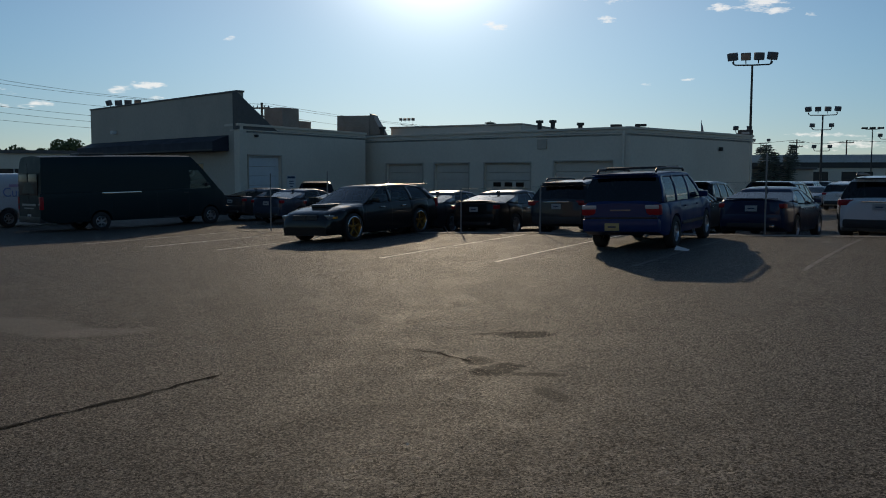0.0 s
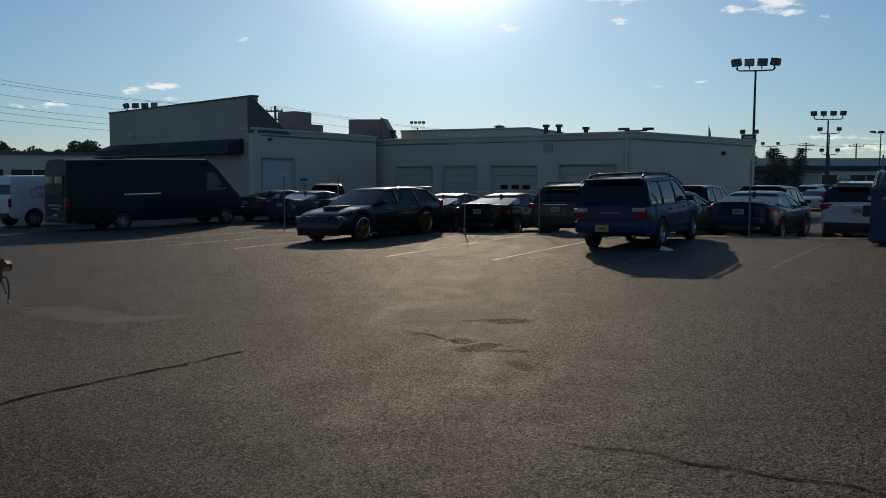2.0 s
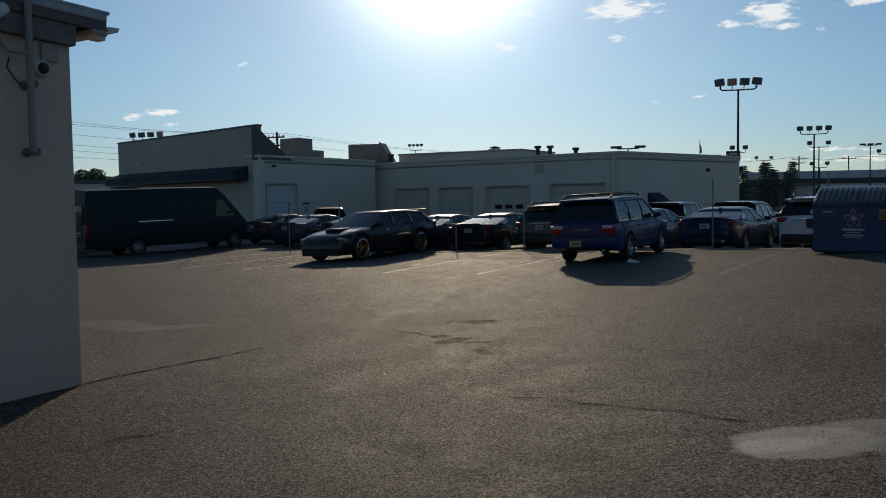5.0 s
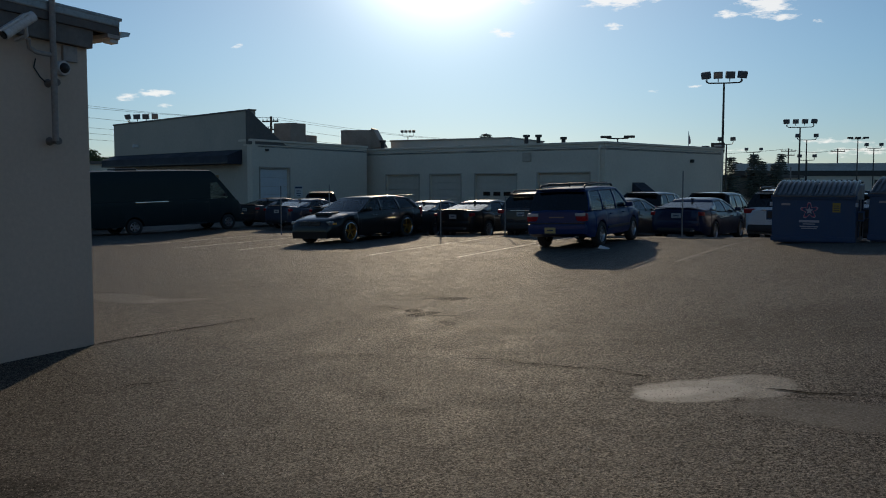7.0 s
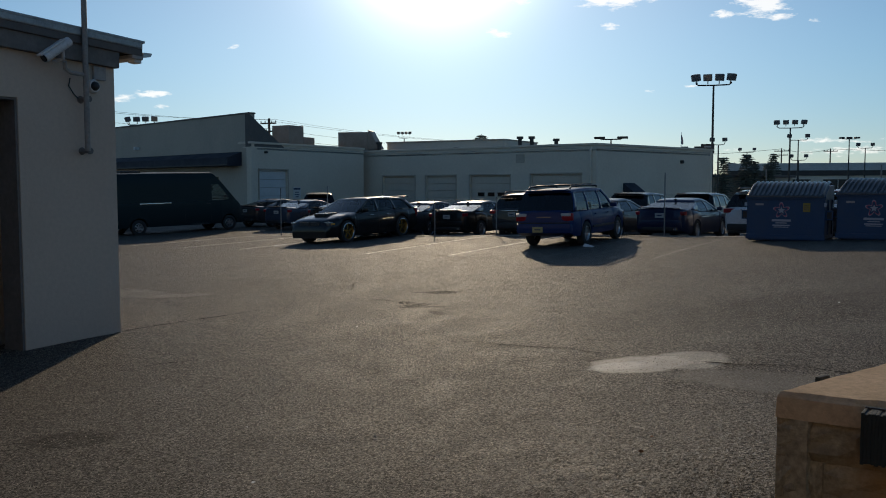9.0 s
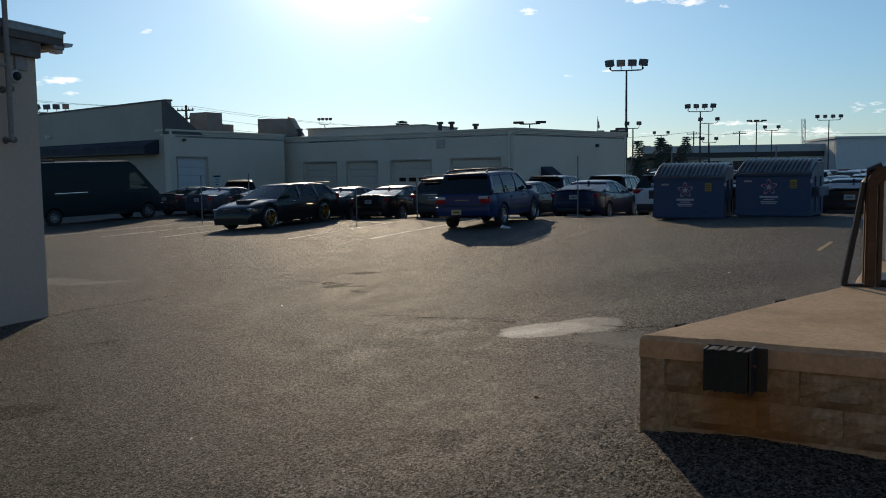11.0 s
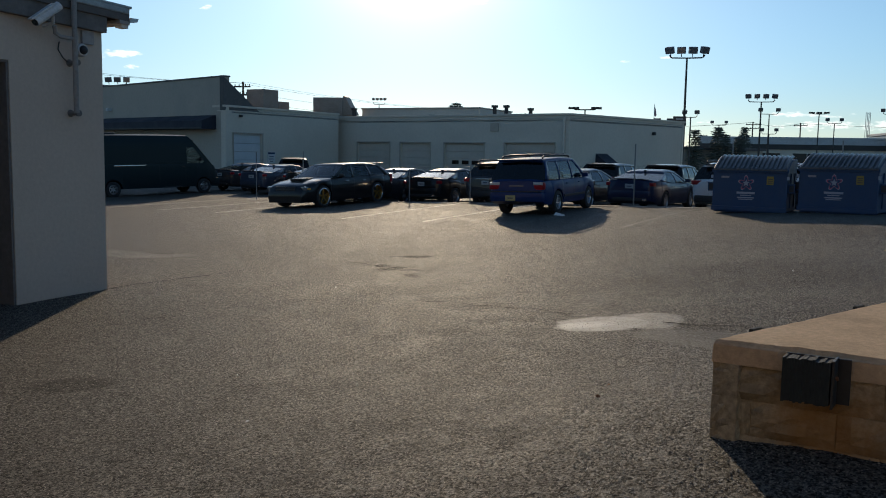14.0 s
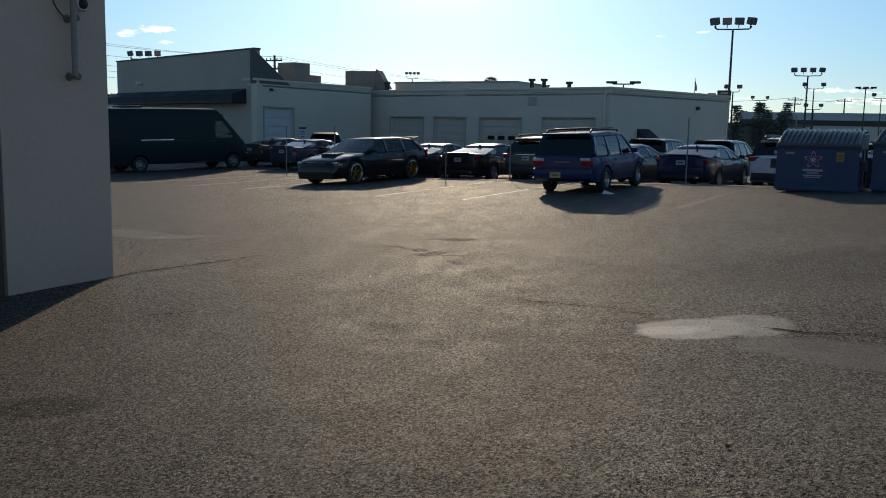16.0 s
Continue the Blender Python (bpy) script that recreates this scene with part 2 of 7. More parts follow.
def asphalt():
    m = bpy.data.materials.new("asphalt")
    m.use_nodes = True
    nt = m.node_tree
    p = nt.nodes["Principled BSDF"]
    geo = nt.nodes.new("ShaderNodeNewGeometry")
    pos = geo.outputs["Position"]
    sep = nt.nodes.new("ShaderNodeSeparateXYZ")
    nt.links.new(pos, sep.inputs[0])
    stones = nt.nodes.new("ShaderNodeTexVoronoi")
    stones.inputs["Scale"].default_value = 85
    nt.links.new(pos, stones.inputs["Vector"])
    grit = link_noise(nt, 50, 3, 0.75, pos)
    mid = link_noise(nt, 2.2, 7, 0.65, pos)
    big = link_noise(nt, 0.22, 6, 0.6, pos)
    base = mixc(nt, ramp(nt, grit.outputs["Fac"], 0.40, 0.60), (0.010, 0.0085, 0.007), (0.235, 0.205, 0.166))
    lightstone = ramp(nt, stones.outputs["Color"], 0.72, 0.84, 0, 0.9)
    base = mixc(nt, lightstone, base, (0.33, 0.29, 0.24))
    speck = link_noise(nt, 34, 6, 0.95, pos)
    base = mixc(nt, ramp(nt, speck.outputs["Fac"], 0.47, 0.41, 0, 0.85), base, (0.006, 0.0055, 0.005))
    base = mixc(nt, ramp(nt, speck.outputs["Fac"], 0.54, 0.60, 0, 0.85), base, (0.33, 0.288, 0.234))
    base = mixc(nt, ramp(nt, mid.outputs["Fac"], 0.42, 0.72, 0, 0.10), base, (0.10, 0.092, 0.082))
    # clusters of stones, some bare and pale, some still sunk in black binder
    cells = nt.nodes.new("ShaderNodeTexVoronoi")
    cells.inputs["Scale"].default_value = 80
    jitter = nt.nodes.new("ShaderNodeVectorMath")
    jitter.operation = "MULTIPLY_ADD"
    jitter.inputs[1].default_value = (0.008, 0.008, 0.008)
    nt.links.new(grit.outputs["Color"], jitter.inputs[0])
    nt.links.new(pos, jitter.inputs[2])
    nt.links.new(jitter.outputs["Vector"], cells.inputs["Vector"])
    base = mixc(nt, 1.0, base, ramp(nt, cells.outputs["Color"], 0.28, 0.72, 0.40, 1.15), "MULTIPLY")
    base = mixc(nt, ramp(nt, big.outputs["Fac"], 0.46, 0.66, 0, 0.30), base, (0.06, 0.052, 0.044))
    warp = link_noise(nt, 1.6, 6, 0.7, pos)

    fine_warp = link_noise(nt, 8.0, 6, 0.75, pos)
    both = nt.nodes.new("ShaderNodeMath")
    both.operation = "MULTIPLY_ADD"
    both.inputs[1].default_value = 0.6
    nt.links.new(fine_warp.outputs["Fac"], both.inputs[0])
    nt.links.new(warp.outputs["Fac"], both.inputs[2])

    def blob(cx, cy, hx, hy, ang, soft, rag):
        """A stain of its own shape: an ellipse with ragged edges."""
        ca, sa = math.cos(radians(ang)), math.sin(radians(ang))
        parts = []
        for ax, ay, h in ((ca, sa, hx), (-sa, ca, hy)):
            dot = nt.nodes.new("ShaderNodeVectorMath")
            dot.operation = "DOT_PRODUCT"
            nt.links.new(pos, dot.inputs[0])
            dot.inputs[1].default_value = (ax / h, ay / h, 0)
            ad = nt.nodes.new("ShaderNodeMath")
            ad.operation = "SUBTRACT"
            nt.links.new(dot.outputs["Value"], ad.inputs[0])
            ad.inputs[1].default_value = (cx * ax + cy * ay) / h
            sq = nt.nodes.new("ShaderNodeMath")
            sq.operation = "MULTIPLY"
            nt.links.new(ad.outputs[0], sq.inputs[0])
            nt.links.new(ad.outputs[0], sq.inputs[1])
            parts.append(sq.outputs[0])
        s = nt.nodes.new("ShaderNodeMath")
        s.operation = "ADD"
        nt.links.new(parts[0], s.inputs[0])
        nt.links.new(parts[1], s.inputs[1])
        w = nt.nodes.new("ShaderNodeMath")
        w.operation = "MULTIPLY_ADD"
        nt.links.new(both.outputs[0], w.inputs[0])
        w.inputs[1].default_value = rag
        nt.links.new(s.outputs[0], w.inputs[2])
        return ramp(nt, w.outputs[0], 1 + rag * 0.8 - soft, 1 + rag * 0.8 + soft, 1, 0)

    dull, smooth_fill = None, None
    for cx, cy, hx, hy, ang, soft, rag, k, c in STAINS:
        f = blob(cx, cy, hx, hy, ang, soft, rag)
        base = mixc(nt, ramp(nt, f, 0, 1, 0, k), base, c)
        if c is PALE:
            if smooth_fill is None:
                smooth_fill = f
            else:
                top = nt.nodes.new("ShaderNodeMath")
                top.operation = "MAXIMUM"
                nt.links.new(smooth_fill, top.inputs[0])
                nt.links.new(f, top.inputs[1])
                smooth_fill = top.outputs[0]
        if c is OIL:
            less = ramp(nt, f, 0, 1, 1, 1 - 0.85 * k)
            if dull is None:
                dull = less
            else:
                mm = nt.nodes.new("ShaderNodeMath")
                mm.operation = "MULTIPLY"
                nt.links.new(dull, mm.inputs[0])
                nt.links.new(less, mm.inputs[1])
                dull = mm.outputs[0]
    nt.links.new(base, p.inputs["Base Color"])
    # bare stones shine, those sunk in binder are dull; the trowelled filling is smooth
    shine = nt.nodes.new("ShaderNodeMath")
    shine.operation = "MULTIPLY"
    nt.links.new(ramp(nt, cells.outputs["Color"], 0.30, 0.70, 0.02, 0.34), shine.inputs[0])
    nt.links.new(dull, shine.inputs[1])
    fill = nt.nodes.new("ShaderNodeMath")
    fill.operation = "MAXIMUM"
    nt.links.new(shine.outputs[0], fill.inputs[0])
    nt.links.new(ramp(nt, smooth_fill, 0.2, 1, 0.0, 0.34), fill.inputs[1])
    nt.links.new(fill.outputs[0], p.inputs["Specular IOR Level"])
    coarse = nt.nodes.new("ShaderNodeMath")
    coarse.operation = "MULTIPLY"
    nt.links.new(ramp(nt, mid.outputs["Fac"], 0.3, 0.7, 0.60, 0.74), coarse.inputs[0])
    nt.links.new(ramp(nt, smooth_fill, 0, 1, 1.0, 0.8), coarse.inputs[1])
    nt.links.new(coarse.outputs[0], p.inputs["Roughness"])
    pebble = link_noise(nt, 60, 5, 0.9, pos)
    height = nt.nodes.new("ShaderNodeMath")
    height.operation = "MULTIPLY_ADD"
    height.inputs[1].default_value = 0.45
    nt.links.new(stones.outputs["Color"], height.inputs[0])
    nt.links.new(pebble.outputs["Fac"], height.inputs[2])
    b = nt.nodes.new("ShaderNodeBump")
    b.inputs["Strength"].default_value = 1.0
    b.inputs["Distance"].default_value = 0.016
    nt.links.new(height.outputs[0], b.inputs["Height"])
    nt.links.new(b.outputs[0], p.inputs["Normal"])
    MATS["asphalt"] = m
    return m


GREY, PALE, OIL = (0.115, 0.10, 0.085), (0.50, 0.47, 0.415), (0.010, 0.009, 0.009)
STAINS = [
    (2.94, 2.06, 0.44, 0.36, 0, 0.18, 1.3, 0.55, PALE),
    (3.42, 2.10, 0.38, 0.36, 0, 0.18, 1.3, 0.25, PALE),
    (2.80, 2.05, 0.28, 0.15, 8, 0.5, 2.0, 0.55, (0.80, 0.77, 0.70)),
    (3.85, 1.15, 0.75, 0.36, -35, 0.3, 1.4, 0.75, (0.19, 0.172, 0.145)),
    (0.46, 7.85, 0.12, 0.22, 10, 0.2, 3.6, 0.88, OIL),
    (0.62, 7.40, 0.19, 0.28, -30, 0.2, 3.6, 0.9, OIL),
    (0.88, 7.18, 0.26, 0.10, -20, 0.3, 3.6, 0.75, OIL),
    (0.98, 6.45, 0.10, 0.26, 20, 0.4, 3.0, 0.55, OIL),
    (0.66, 9.25, 0.26, 0.09, 2, 0.3, 3.6, 0.7, OIL),
    (1.08, 9.12, 0.28, 0.17, -4, 0.2, 3.6, 0.85, OIL),
    (-5.0, 10.85, 1.2, 0.40, -38, 0.5, 2.2, 0.5, (0.24, 0.22, 0.19)),
    (-4.0, 10.2, 0.7, 0.28, 5, 0.5, 2.2, 0.45, (0.24, 0.21, 0.185)),
    (-1.6, 0.25, 0.34, 0.22, 0, 0.4, 1.8, 0.55, OIL),
    (5.5, 5.5, 2.6, 1.4, 30, 0.6, 1.0, 0.35, OIL),
    (1.5, 13.0, 6.0, 1.2, -10, 0.8, 1.2, 0.25, GREY),
    (-1.0, 2.0, 2.0, 3.0, 30, 0.8, 1.2, 0.25, GREY),
]
asphalt()


def stone_chips():
    m = bpy.data.materials.new("stone_chips")
    m.use_nodes = True
    nt = m.node_tree
    p = nt.nodes["Principled BSDF"]
    geo = nt.nodes.new("ShaderNodeNewGeometry")
    grain_n = link_noise(nt, 300, 3, 0.7, geo.outputs["Position"])
    pale = ramp(nt, geo.outputs["Random Per Island"], 0.2, 1.0)
    col = mixc(nt, pale, (0.05, 0.043, 0.035), (0.46, 0.40, 0.315))
    col = mixc(nt, ramp(nt, grain_n.outputs["Fac"], 0.4, 0.6, 0, 0.4), col, (0.05, 0.045, 0.04))
    nt.links.new(col, p.inputs["Base Color"])
    p.inputs["Roughness"].default_value = 0.5
    p.inputs["Specular IOR Level"].default_value = 0.55
    MATS["stone_chips"] = m


stone_chips()
mat("crack_fill", (0.014, 0.012, 0.010), 0.9, grain=90, bump=0.5, spec=0.03)
mat("rear_wall_paint", (0.42, 0.34, 0.26), 0.85, grain=18, vary=0.06, stain=0.35, stain_scale=0.7)
mat("old_rust", (0.105, 0.055, 0.028), 0.85, grain=40, vary=0.35, stain=0.6, stain_scale=5, tint=(0.05, 0.028, 0.018), bump=0.5)
mat("line_paint", (0.70, 0.66, 0.58), 0.7, grain=45, vary=0.3, stain=0.6, stain_scale=5, tint=(0.16, 0.145, 0.125), bump=0.4, bump_scale=120, world=True)
# heavy wear, plus a darker tone that imitates shade beside the cars
mat("worn_line_paint", (0.16, 0.144, 0.124), 0.75, grain=35, vary=0.5, stain=1.0, stain_scale=3.5, tint=(0.085, 0.075, 0.064), bump=0.5, bump_scale=90, world=True, spec=0.25)
mat("yellow_paint", (0.40, 0.29, 0.10), 0.7, grain=45, vary=0.3, stain=0.6, stain_scale=7, tint=(0.15, 0.12, 0.08), world=True)
mat("concrete", (0.36, 0.33, 0.28), 0.85, grain=35, vary=0.2, stain=0.5, stain_scale=1.4, tint=(0.22, 0.18, 0.13), bump=0.5, bump_scale=45)
mat("dock_slab", (0.60, 0.405, 0.235), 0.9, spec=0.15, grain=30, vary=0.16, stain=0.45, stain_scale=2.2, tint=(0.26, 0.19, 0.12), bump=0.5, bump_scale=55)
mat("split_block", (0.43, 0.335, 0.21), 0.92, spec=0.2, grain=24, vary=0.42, stain=0.75, stain_scale=5.0, tint=(0.15, 0.115, 0.075), bump=1.0, bump_scale=26, random_obj=0.18)
mat("rust", (0.22, 0.10, 0.045), 0.85, grain=40, vary=0.35, stain=0.6, stain_scale=5, tint=(0.08, 0.04, 0.025), bump=0.5)
mat("rubber", (0.018, 0.024, 0.022), 0.75, grain=30, vary=0.3, stain=0.3, tint=(0.06, 0.055, 0.05), bump=0.3)
mat("tyre", (0.020, 0.020, 0.020), 0.82, grain=60, vary=0.2, stain=0.35, tint=(0.06, 0.055, 0.05))
mat("wall_paint", (0.57, 0.475, 0.385), 0.85, grain=18, vary=0.06, stain=0.35, stain_scale=0.7, tint=(0.44, 0.37, 0.30), bump=0.35, bump_scale=20)
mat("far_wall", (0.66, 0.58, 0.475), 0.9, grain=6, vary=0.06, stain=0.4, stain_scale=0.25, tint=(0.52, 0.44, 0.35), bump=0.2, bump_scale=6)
# far_wall toned down; on the showroom front the darkening is shade put into colour
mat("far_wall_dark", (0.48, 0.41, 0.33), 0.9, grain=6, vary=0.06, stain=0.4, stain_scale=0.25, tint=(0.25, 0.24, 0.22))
mat("fascia", (0.10, 0.09, 0.085), 0.6, grain=12, stain=0.4, stain_scale=2, tint=(0.18, 0.16, 0.14))
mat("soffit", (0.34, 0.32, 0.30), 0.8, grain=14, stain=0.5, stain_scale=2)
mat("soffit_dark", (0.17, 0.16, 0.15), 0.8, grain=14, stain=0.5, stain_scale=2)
mat("far_door", (0.58, 0.50, 0.41), 0.7, vary=0.04, grain=10, stain=0.35, stain_scale=0.8)
mat("white_metal", (0.62, 0.62, 0.61), 0.5, grain=25, stain=0.35, stain_scale=2.5, tint=(0.4, 0.38, 0.35))
mat("roll_door", (0.60, 0.61, 0.61), 0.6, vary=0.04, grain=10, stain=0.35, stain_scale=0.8)
mat("grey_metal", (0.30, 0.31, 0.32), 0.45, 0.8, grain=30, stain=0.4, stain_scale=3)
mat("galvanised", (0.46, 0.47, 0.48), 0.42, 0.9, grain=40, stain=0.4, stain_scale=6)
mat("dark_metal", (0.045, 0.042, 0.040), 0.5, 0.3, grain=30, stain=0.4, stain_scale=3)
mat("lamp_housing", (0.13, 0.14, 0.155), 0.6, grain=30, stain=0.3, stain_scale=3)
mat("conduit_grey", (0.27, 0.255, 0.235), 0.7, grain=30, stain=0.4, stain_scale=3)
mat("pale_fascia", (0.50, 0.51, 0.51), 0.7, grain=8, stain=0.4, stain_scale=0.6)
mat("chrome", (0.70, 0.70, 0.70), 0.12, 1.0, grain=60, vary=0.05)
mat("alloy", (0.50, 0.50, 0.51), 0.3, 0.9, grain=60, vary=0.08, stain=0.4, stain_scale=8, tint=(0.2, 0.18, 0.16))
mat("gold_alloy", (0.40, 0.21, 0.045), 0.35, 0.8, grain=60, vary=0.1, stain=0.2)
mat("awning_navy", (0.017, 0.022, 0.038), 0.7, grain=10, stain=0.3, stain_scale=1)
mat("hvac", (0.32, 0.26, 0.21), 0.65, 0.2, grain=12, stain=0.5, stain_scale=1.2, tint=(0.20, 0.14, 0.10))
mat("dumpster_blue", (0.010, 0.047, 0.115), 0.5, 0.0, grain=25, vary=0.15, stain=0.45, stain_scale=2.2, tint=(0.05, 0.07, 0.10), bump=0.15, bump_scale=12)
mat("dumpster_lid", (0.075, 0.08, 0.085), 0.30, grain=25, vary=0.15, stain=0.3, stain_scale=4, tint=(0.2, 0.2, 0.2))
mat("sticker_white", (0.36, 0.36, 0.40), 0.5, grain=20, vary=0.05, stain=0.2)
mat("sticker_red", (0.40, 0.07, 0.12), 0.5, grain=20, vary=0.08)
mat("sticker_yellow", (0.32, 0.22, 0.03), 0.5, grain=20, vary=0.08)
mat("tail_red", (0.30, 0.004, 0.012), 0.35, grain=80, vary=0.1, coat=0.15, spec=0.25)
mat("dark_pane", (0.018, 0.022, 0.028), 0.2, grain=20, vary=0.1, spec=0.25)
mat("lamp_clear", (0.16, 0.165, 0.17), 0.15, 0.3, grain=80, vary=0.1, coat=0.8)
mat("lens_white", (0.40, 0.40, 0.41), 0.15, 0.0, grain=80, vary=0.1, coat=0.8)
mat("letter_pink", (0.52, 0.36, 0.50), 0.5, grain=30)
mat("letter_blue", (0.22, 0.30, 0.55), 0.5, grain=30)
mat("lamp_amber", (0.70, 0.28, 0.03), 0.2, grain=80, vary=0.1, coat=0.6)
mat("trim_black", (0.018, 0.018, 0.019), 0.5, grain=50, vary=0.15, stain=0.3, tint=(0.05, 0.05, 0.05))
mat("interior", (0.030, 0.028, 0.026), 0.85, grain=30)
mat("seat_cloth", (0.075, 0.070, 0.065), 0.9, grain=60)
mat("plate_white", (0.40, 0.41, 0.40), 0.5, grain=20, vary=0.05)
mat("plate_yellow", (0.46, 0.37, 0.16), 0.5, grain=20, vary=0.05)
mat("ink", (0.03, 0.04, 0.09), 0.6, grain=20)
mat("bark", (0.10, 0.075, 0.055), 0.95, grain=14, vary=0.3, bump=0.8, bump_scale=20)
mat("conifer", (0.115, 0.12, 0.09), 0.9, grain=8, vary=0.4, stain=0.5, stain_scale=2)
mat("leaf", (0.085, 0.115, 0.040), 0.8, grain=6, vary=0.4, stain=0.5, stain_scale=1.5)
mat("wood_pole", (0.14, 0.10, 0.075), 0.9, grain=20, vary=0.25)
mat("sign_face", (0.60, 0.59, 0.56), 0.6, grain=20, vary=0.08)
mat("paper", (0.70, 0.69, 0.66), 0.8, grain=30, vary=0.06)
mat("flag_cloth", (0.45, 0.30, 0.30), 0.8, grain=8, vary=0.3)
paint("paint_blue", (0.004, 0.026, 0.105), 0.1, 0.45, 0.2)
paint("paint_black", (0.008, 0.008, 0.009))
paint("paint_van", (0.008, 0.020, 0.023), 0.0, 0.5, 0.06)
paint("paint_navy", (0.010, 0.018, 0.055))
paint("paint_slate", (0.048, 0.057, 0.082))
paint("paint_grey", (0.13, 0.13, 0.135))
paint("paint_dark_grey", (0.035, 0.036, 0.040))
paint("paint_white", (0.66, 0.66, 0.66), 0.0, 0.35)
paint("paint_silver", (0.40, 0.41, 0.42))
paint("paint_red", (0.20, 0.012, 0.012))
def rust_streaks(material, point):
    """Rust run-off below the dock bumper, on the blocks."""
    nt = material.node_tree
    p = nt.nodes["Principled BSDF"]
    old = p.inputs["Base Color"].links[0].from_socket
    geo = nt.nodes.new("ShaderNodeNewGeometry")
    d = nt.nodes.new("ShaderNodeVectorMath")
    d.operation = "DISTANCE"
    nt.links.new(geo.outputs["Position"], d.inputs[0])
    d.inputs[1].default_value = point
    nz = link_noise(nt, 9, 5, 0.7, geo.outputs["Position"])
    s = nt.nodes.new("ShaderNodeMath")
    s.operation = "MULTIPLY_ADD"
    nt.links.new(nz.outputs["Fac"], s.inputs[0])
    s.inputs[1].default_value = 0.35
    nt.links.new(d.outputs["Value"], s.inputs[2])
    nt.links.new(mixc(nt, ramp(nt, s.outputs[0], 0.28, 0.55, 0.75, 0), old, (0.34, 0.16, 0.045)), p.inputs["Base Color"])


rust_streaks(MATS["split_block"], (3.16, -2.50, 0.33))
glass("clear_glass", (0.74, 0.92, 0.88), 0.93)
glass("tint_glass", (0.62, 0.68, 0.66), 0.7)
glass("privacy_glass", (0.16, 0.17, 0.18), 0.3)

# ---------------------------------------------------------------- mesh helpers
U = Vector((math.cos(radians(57)), math.sin(radians(57)), 0))      # along the parking bays, away from the camera
V = Vector((U.y, -U.x, 0))                                         # along the fence, to the right


def finish(bm, name, material, smooth=0.0):
    me = bpy.data.meshes.new(name)
    bmesh.ops.recalc_face_normals(bm, faces=bm.faces)
    bm.to_mesh(me)
    bm.free()
    for one in (material if isinstance(material, (list, tuple)) else [material]):
        me.materials.append(MATS[one])
    if smooth:
        me.polygons.foreach_set("use_smooth", [True] * len(me.polygons))
        me.set_sharp_from_angle(angle=radians(smooth))
    return me


def part(name, bm, material, parent=None, label="", smooth=0.0, at=None):
    """Links a bmesh as one mesh object under a thing or a part."""
    ob = new(name, finish(bm, name, material, smooth))
    if parent is not None:
        ob.parent = parent
    if at is not None:
        ob.matrix_basis = at
    if label:
        ob["label"] = label
    return ob


def share(name, me, parent=None, at=None, label=""):
    ob = new(name, me)
    if parent is not None:
        ob.parent = parent
    if at is not None:
        ob.matrix_basis = at
    if label:
        ob["label"] = label
    return ob


def thing(name, at, label, category, group="", kind=""):
    ob = new(name)
    ob.empty_display_size = 0.2
    ob.matrix_basis = at
    return tagged(ob, label, category, group, kind)


def box(size, centre=(0, 0, 0), bevel=0.0, m=None, bm=None, seg=2):
    own = bmesh.new()
    bmesh.ops.create_cube(own, size=1, matrix=Matrix.Translation(centre) @ Matrix.Diagonal((*size, 1)))
    if bevel:
        bmesh.ops.bevel(own, geom=list(own.edges), offset=bevel, segments=seg, profile=0.7, affect="EDGES", clamp_overlap=True)
    if m is not None:
        own.transform(m)
    return join(bm, own)


def join(bm, own):
    if bm is None:
        return own
    me = bpy.data.meshes.new("tmp")
    own.to_mesh(me)
    own.free()
    bm.from_mesh(me)
    bpy.data.meshes.remove(me)
    return bm


def tube(points, radius, sides=8, bm=None, radius_end=None, cap=True):
    """A round bar through the points."""
    own = bm if bm is not None else bmesh.new()
    pts = [Vector(p) for p in points]
    rings = []
    for i, p in enumerate(pts):
        d = (pts[min(i + 1, len(pts) - 1)] - pts[max(i - 1, 0)]).normalized()
        a = d.orthogonal().normalized() if abs(d.z) > 0.95 else d.cross(Vector((0, 0, 1))).normalized()
        b = d.cross(a)
        k = i / max(1, len(pts) - 1)
        r = radius if radius_end is None else radius + (radius_end - radius) * k
        rings.append([own.verts.new(p + (a * math.cos(2 * math.pi * j / sides) + b * math.sin(2 * math.pi * j / sides)) * r) for j in range(sides)])
    for r0, r1 in zip(rings, rings[1:]):
        for j in range(sides):
            own.faces.new((r0[j], r0[(j + 1) % sides], r1[(j + 1) % sides], r1[j]))
    if cap:
        own.faces.new(rings[0][::-1])
        own.faces.new(rings[-1])
    return own


def lathe(profile, sides=24, axis="Y", bm=None):
    """Turns (distance along the axis, radius) pairs round the axis."""
    own = bm if bm is not None else bmesh.new()
    rings = []
    for h, r in profile:
        ring = []
        for j in range(sides):
            a = 2 * math.pi * j / sides
            c, s = math.cos(a) * r, math.sin(a) * r
            ring.append(own.verts.new((c, h, s) if axis == "Y" else (c, s, h)))
        rings.append(ring)
    for r0, r1 in zip(rings, rings[1:]):
        for j in range(sides):
            own.faces.new((r0[j], r0[(j + 1) % sides], r1[(j + 1) % sides], r1[j]))
    return own


def prism(outline, depth, m=None, bm=None):
    """A flat outline in x, z pushed along y by depth."""
    own = bmesh.new()
    f = own.faces.new([own.verts.new((x, 0, z)) for x, z in outline])
    got = bmesh.ops.extrude_face_region(own, geom=[f])
    bmesh.ops.translate(own, vec=(0, depth, 0), verts=[g for g in got["geom"] if isinstance(g, bmesh.types.BMVert)])
    if m is not None:
        own.transform(m)
    return join(bm, own)


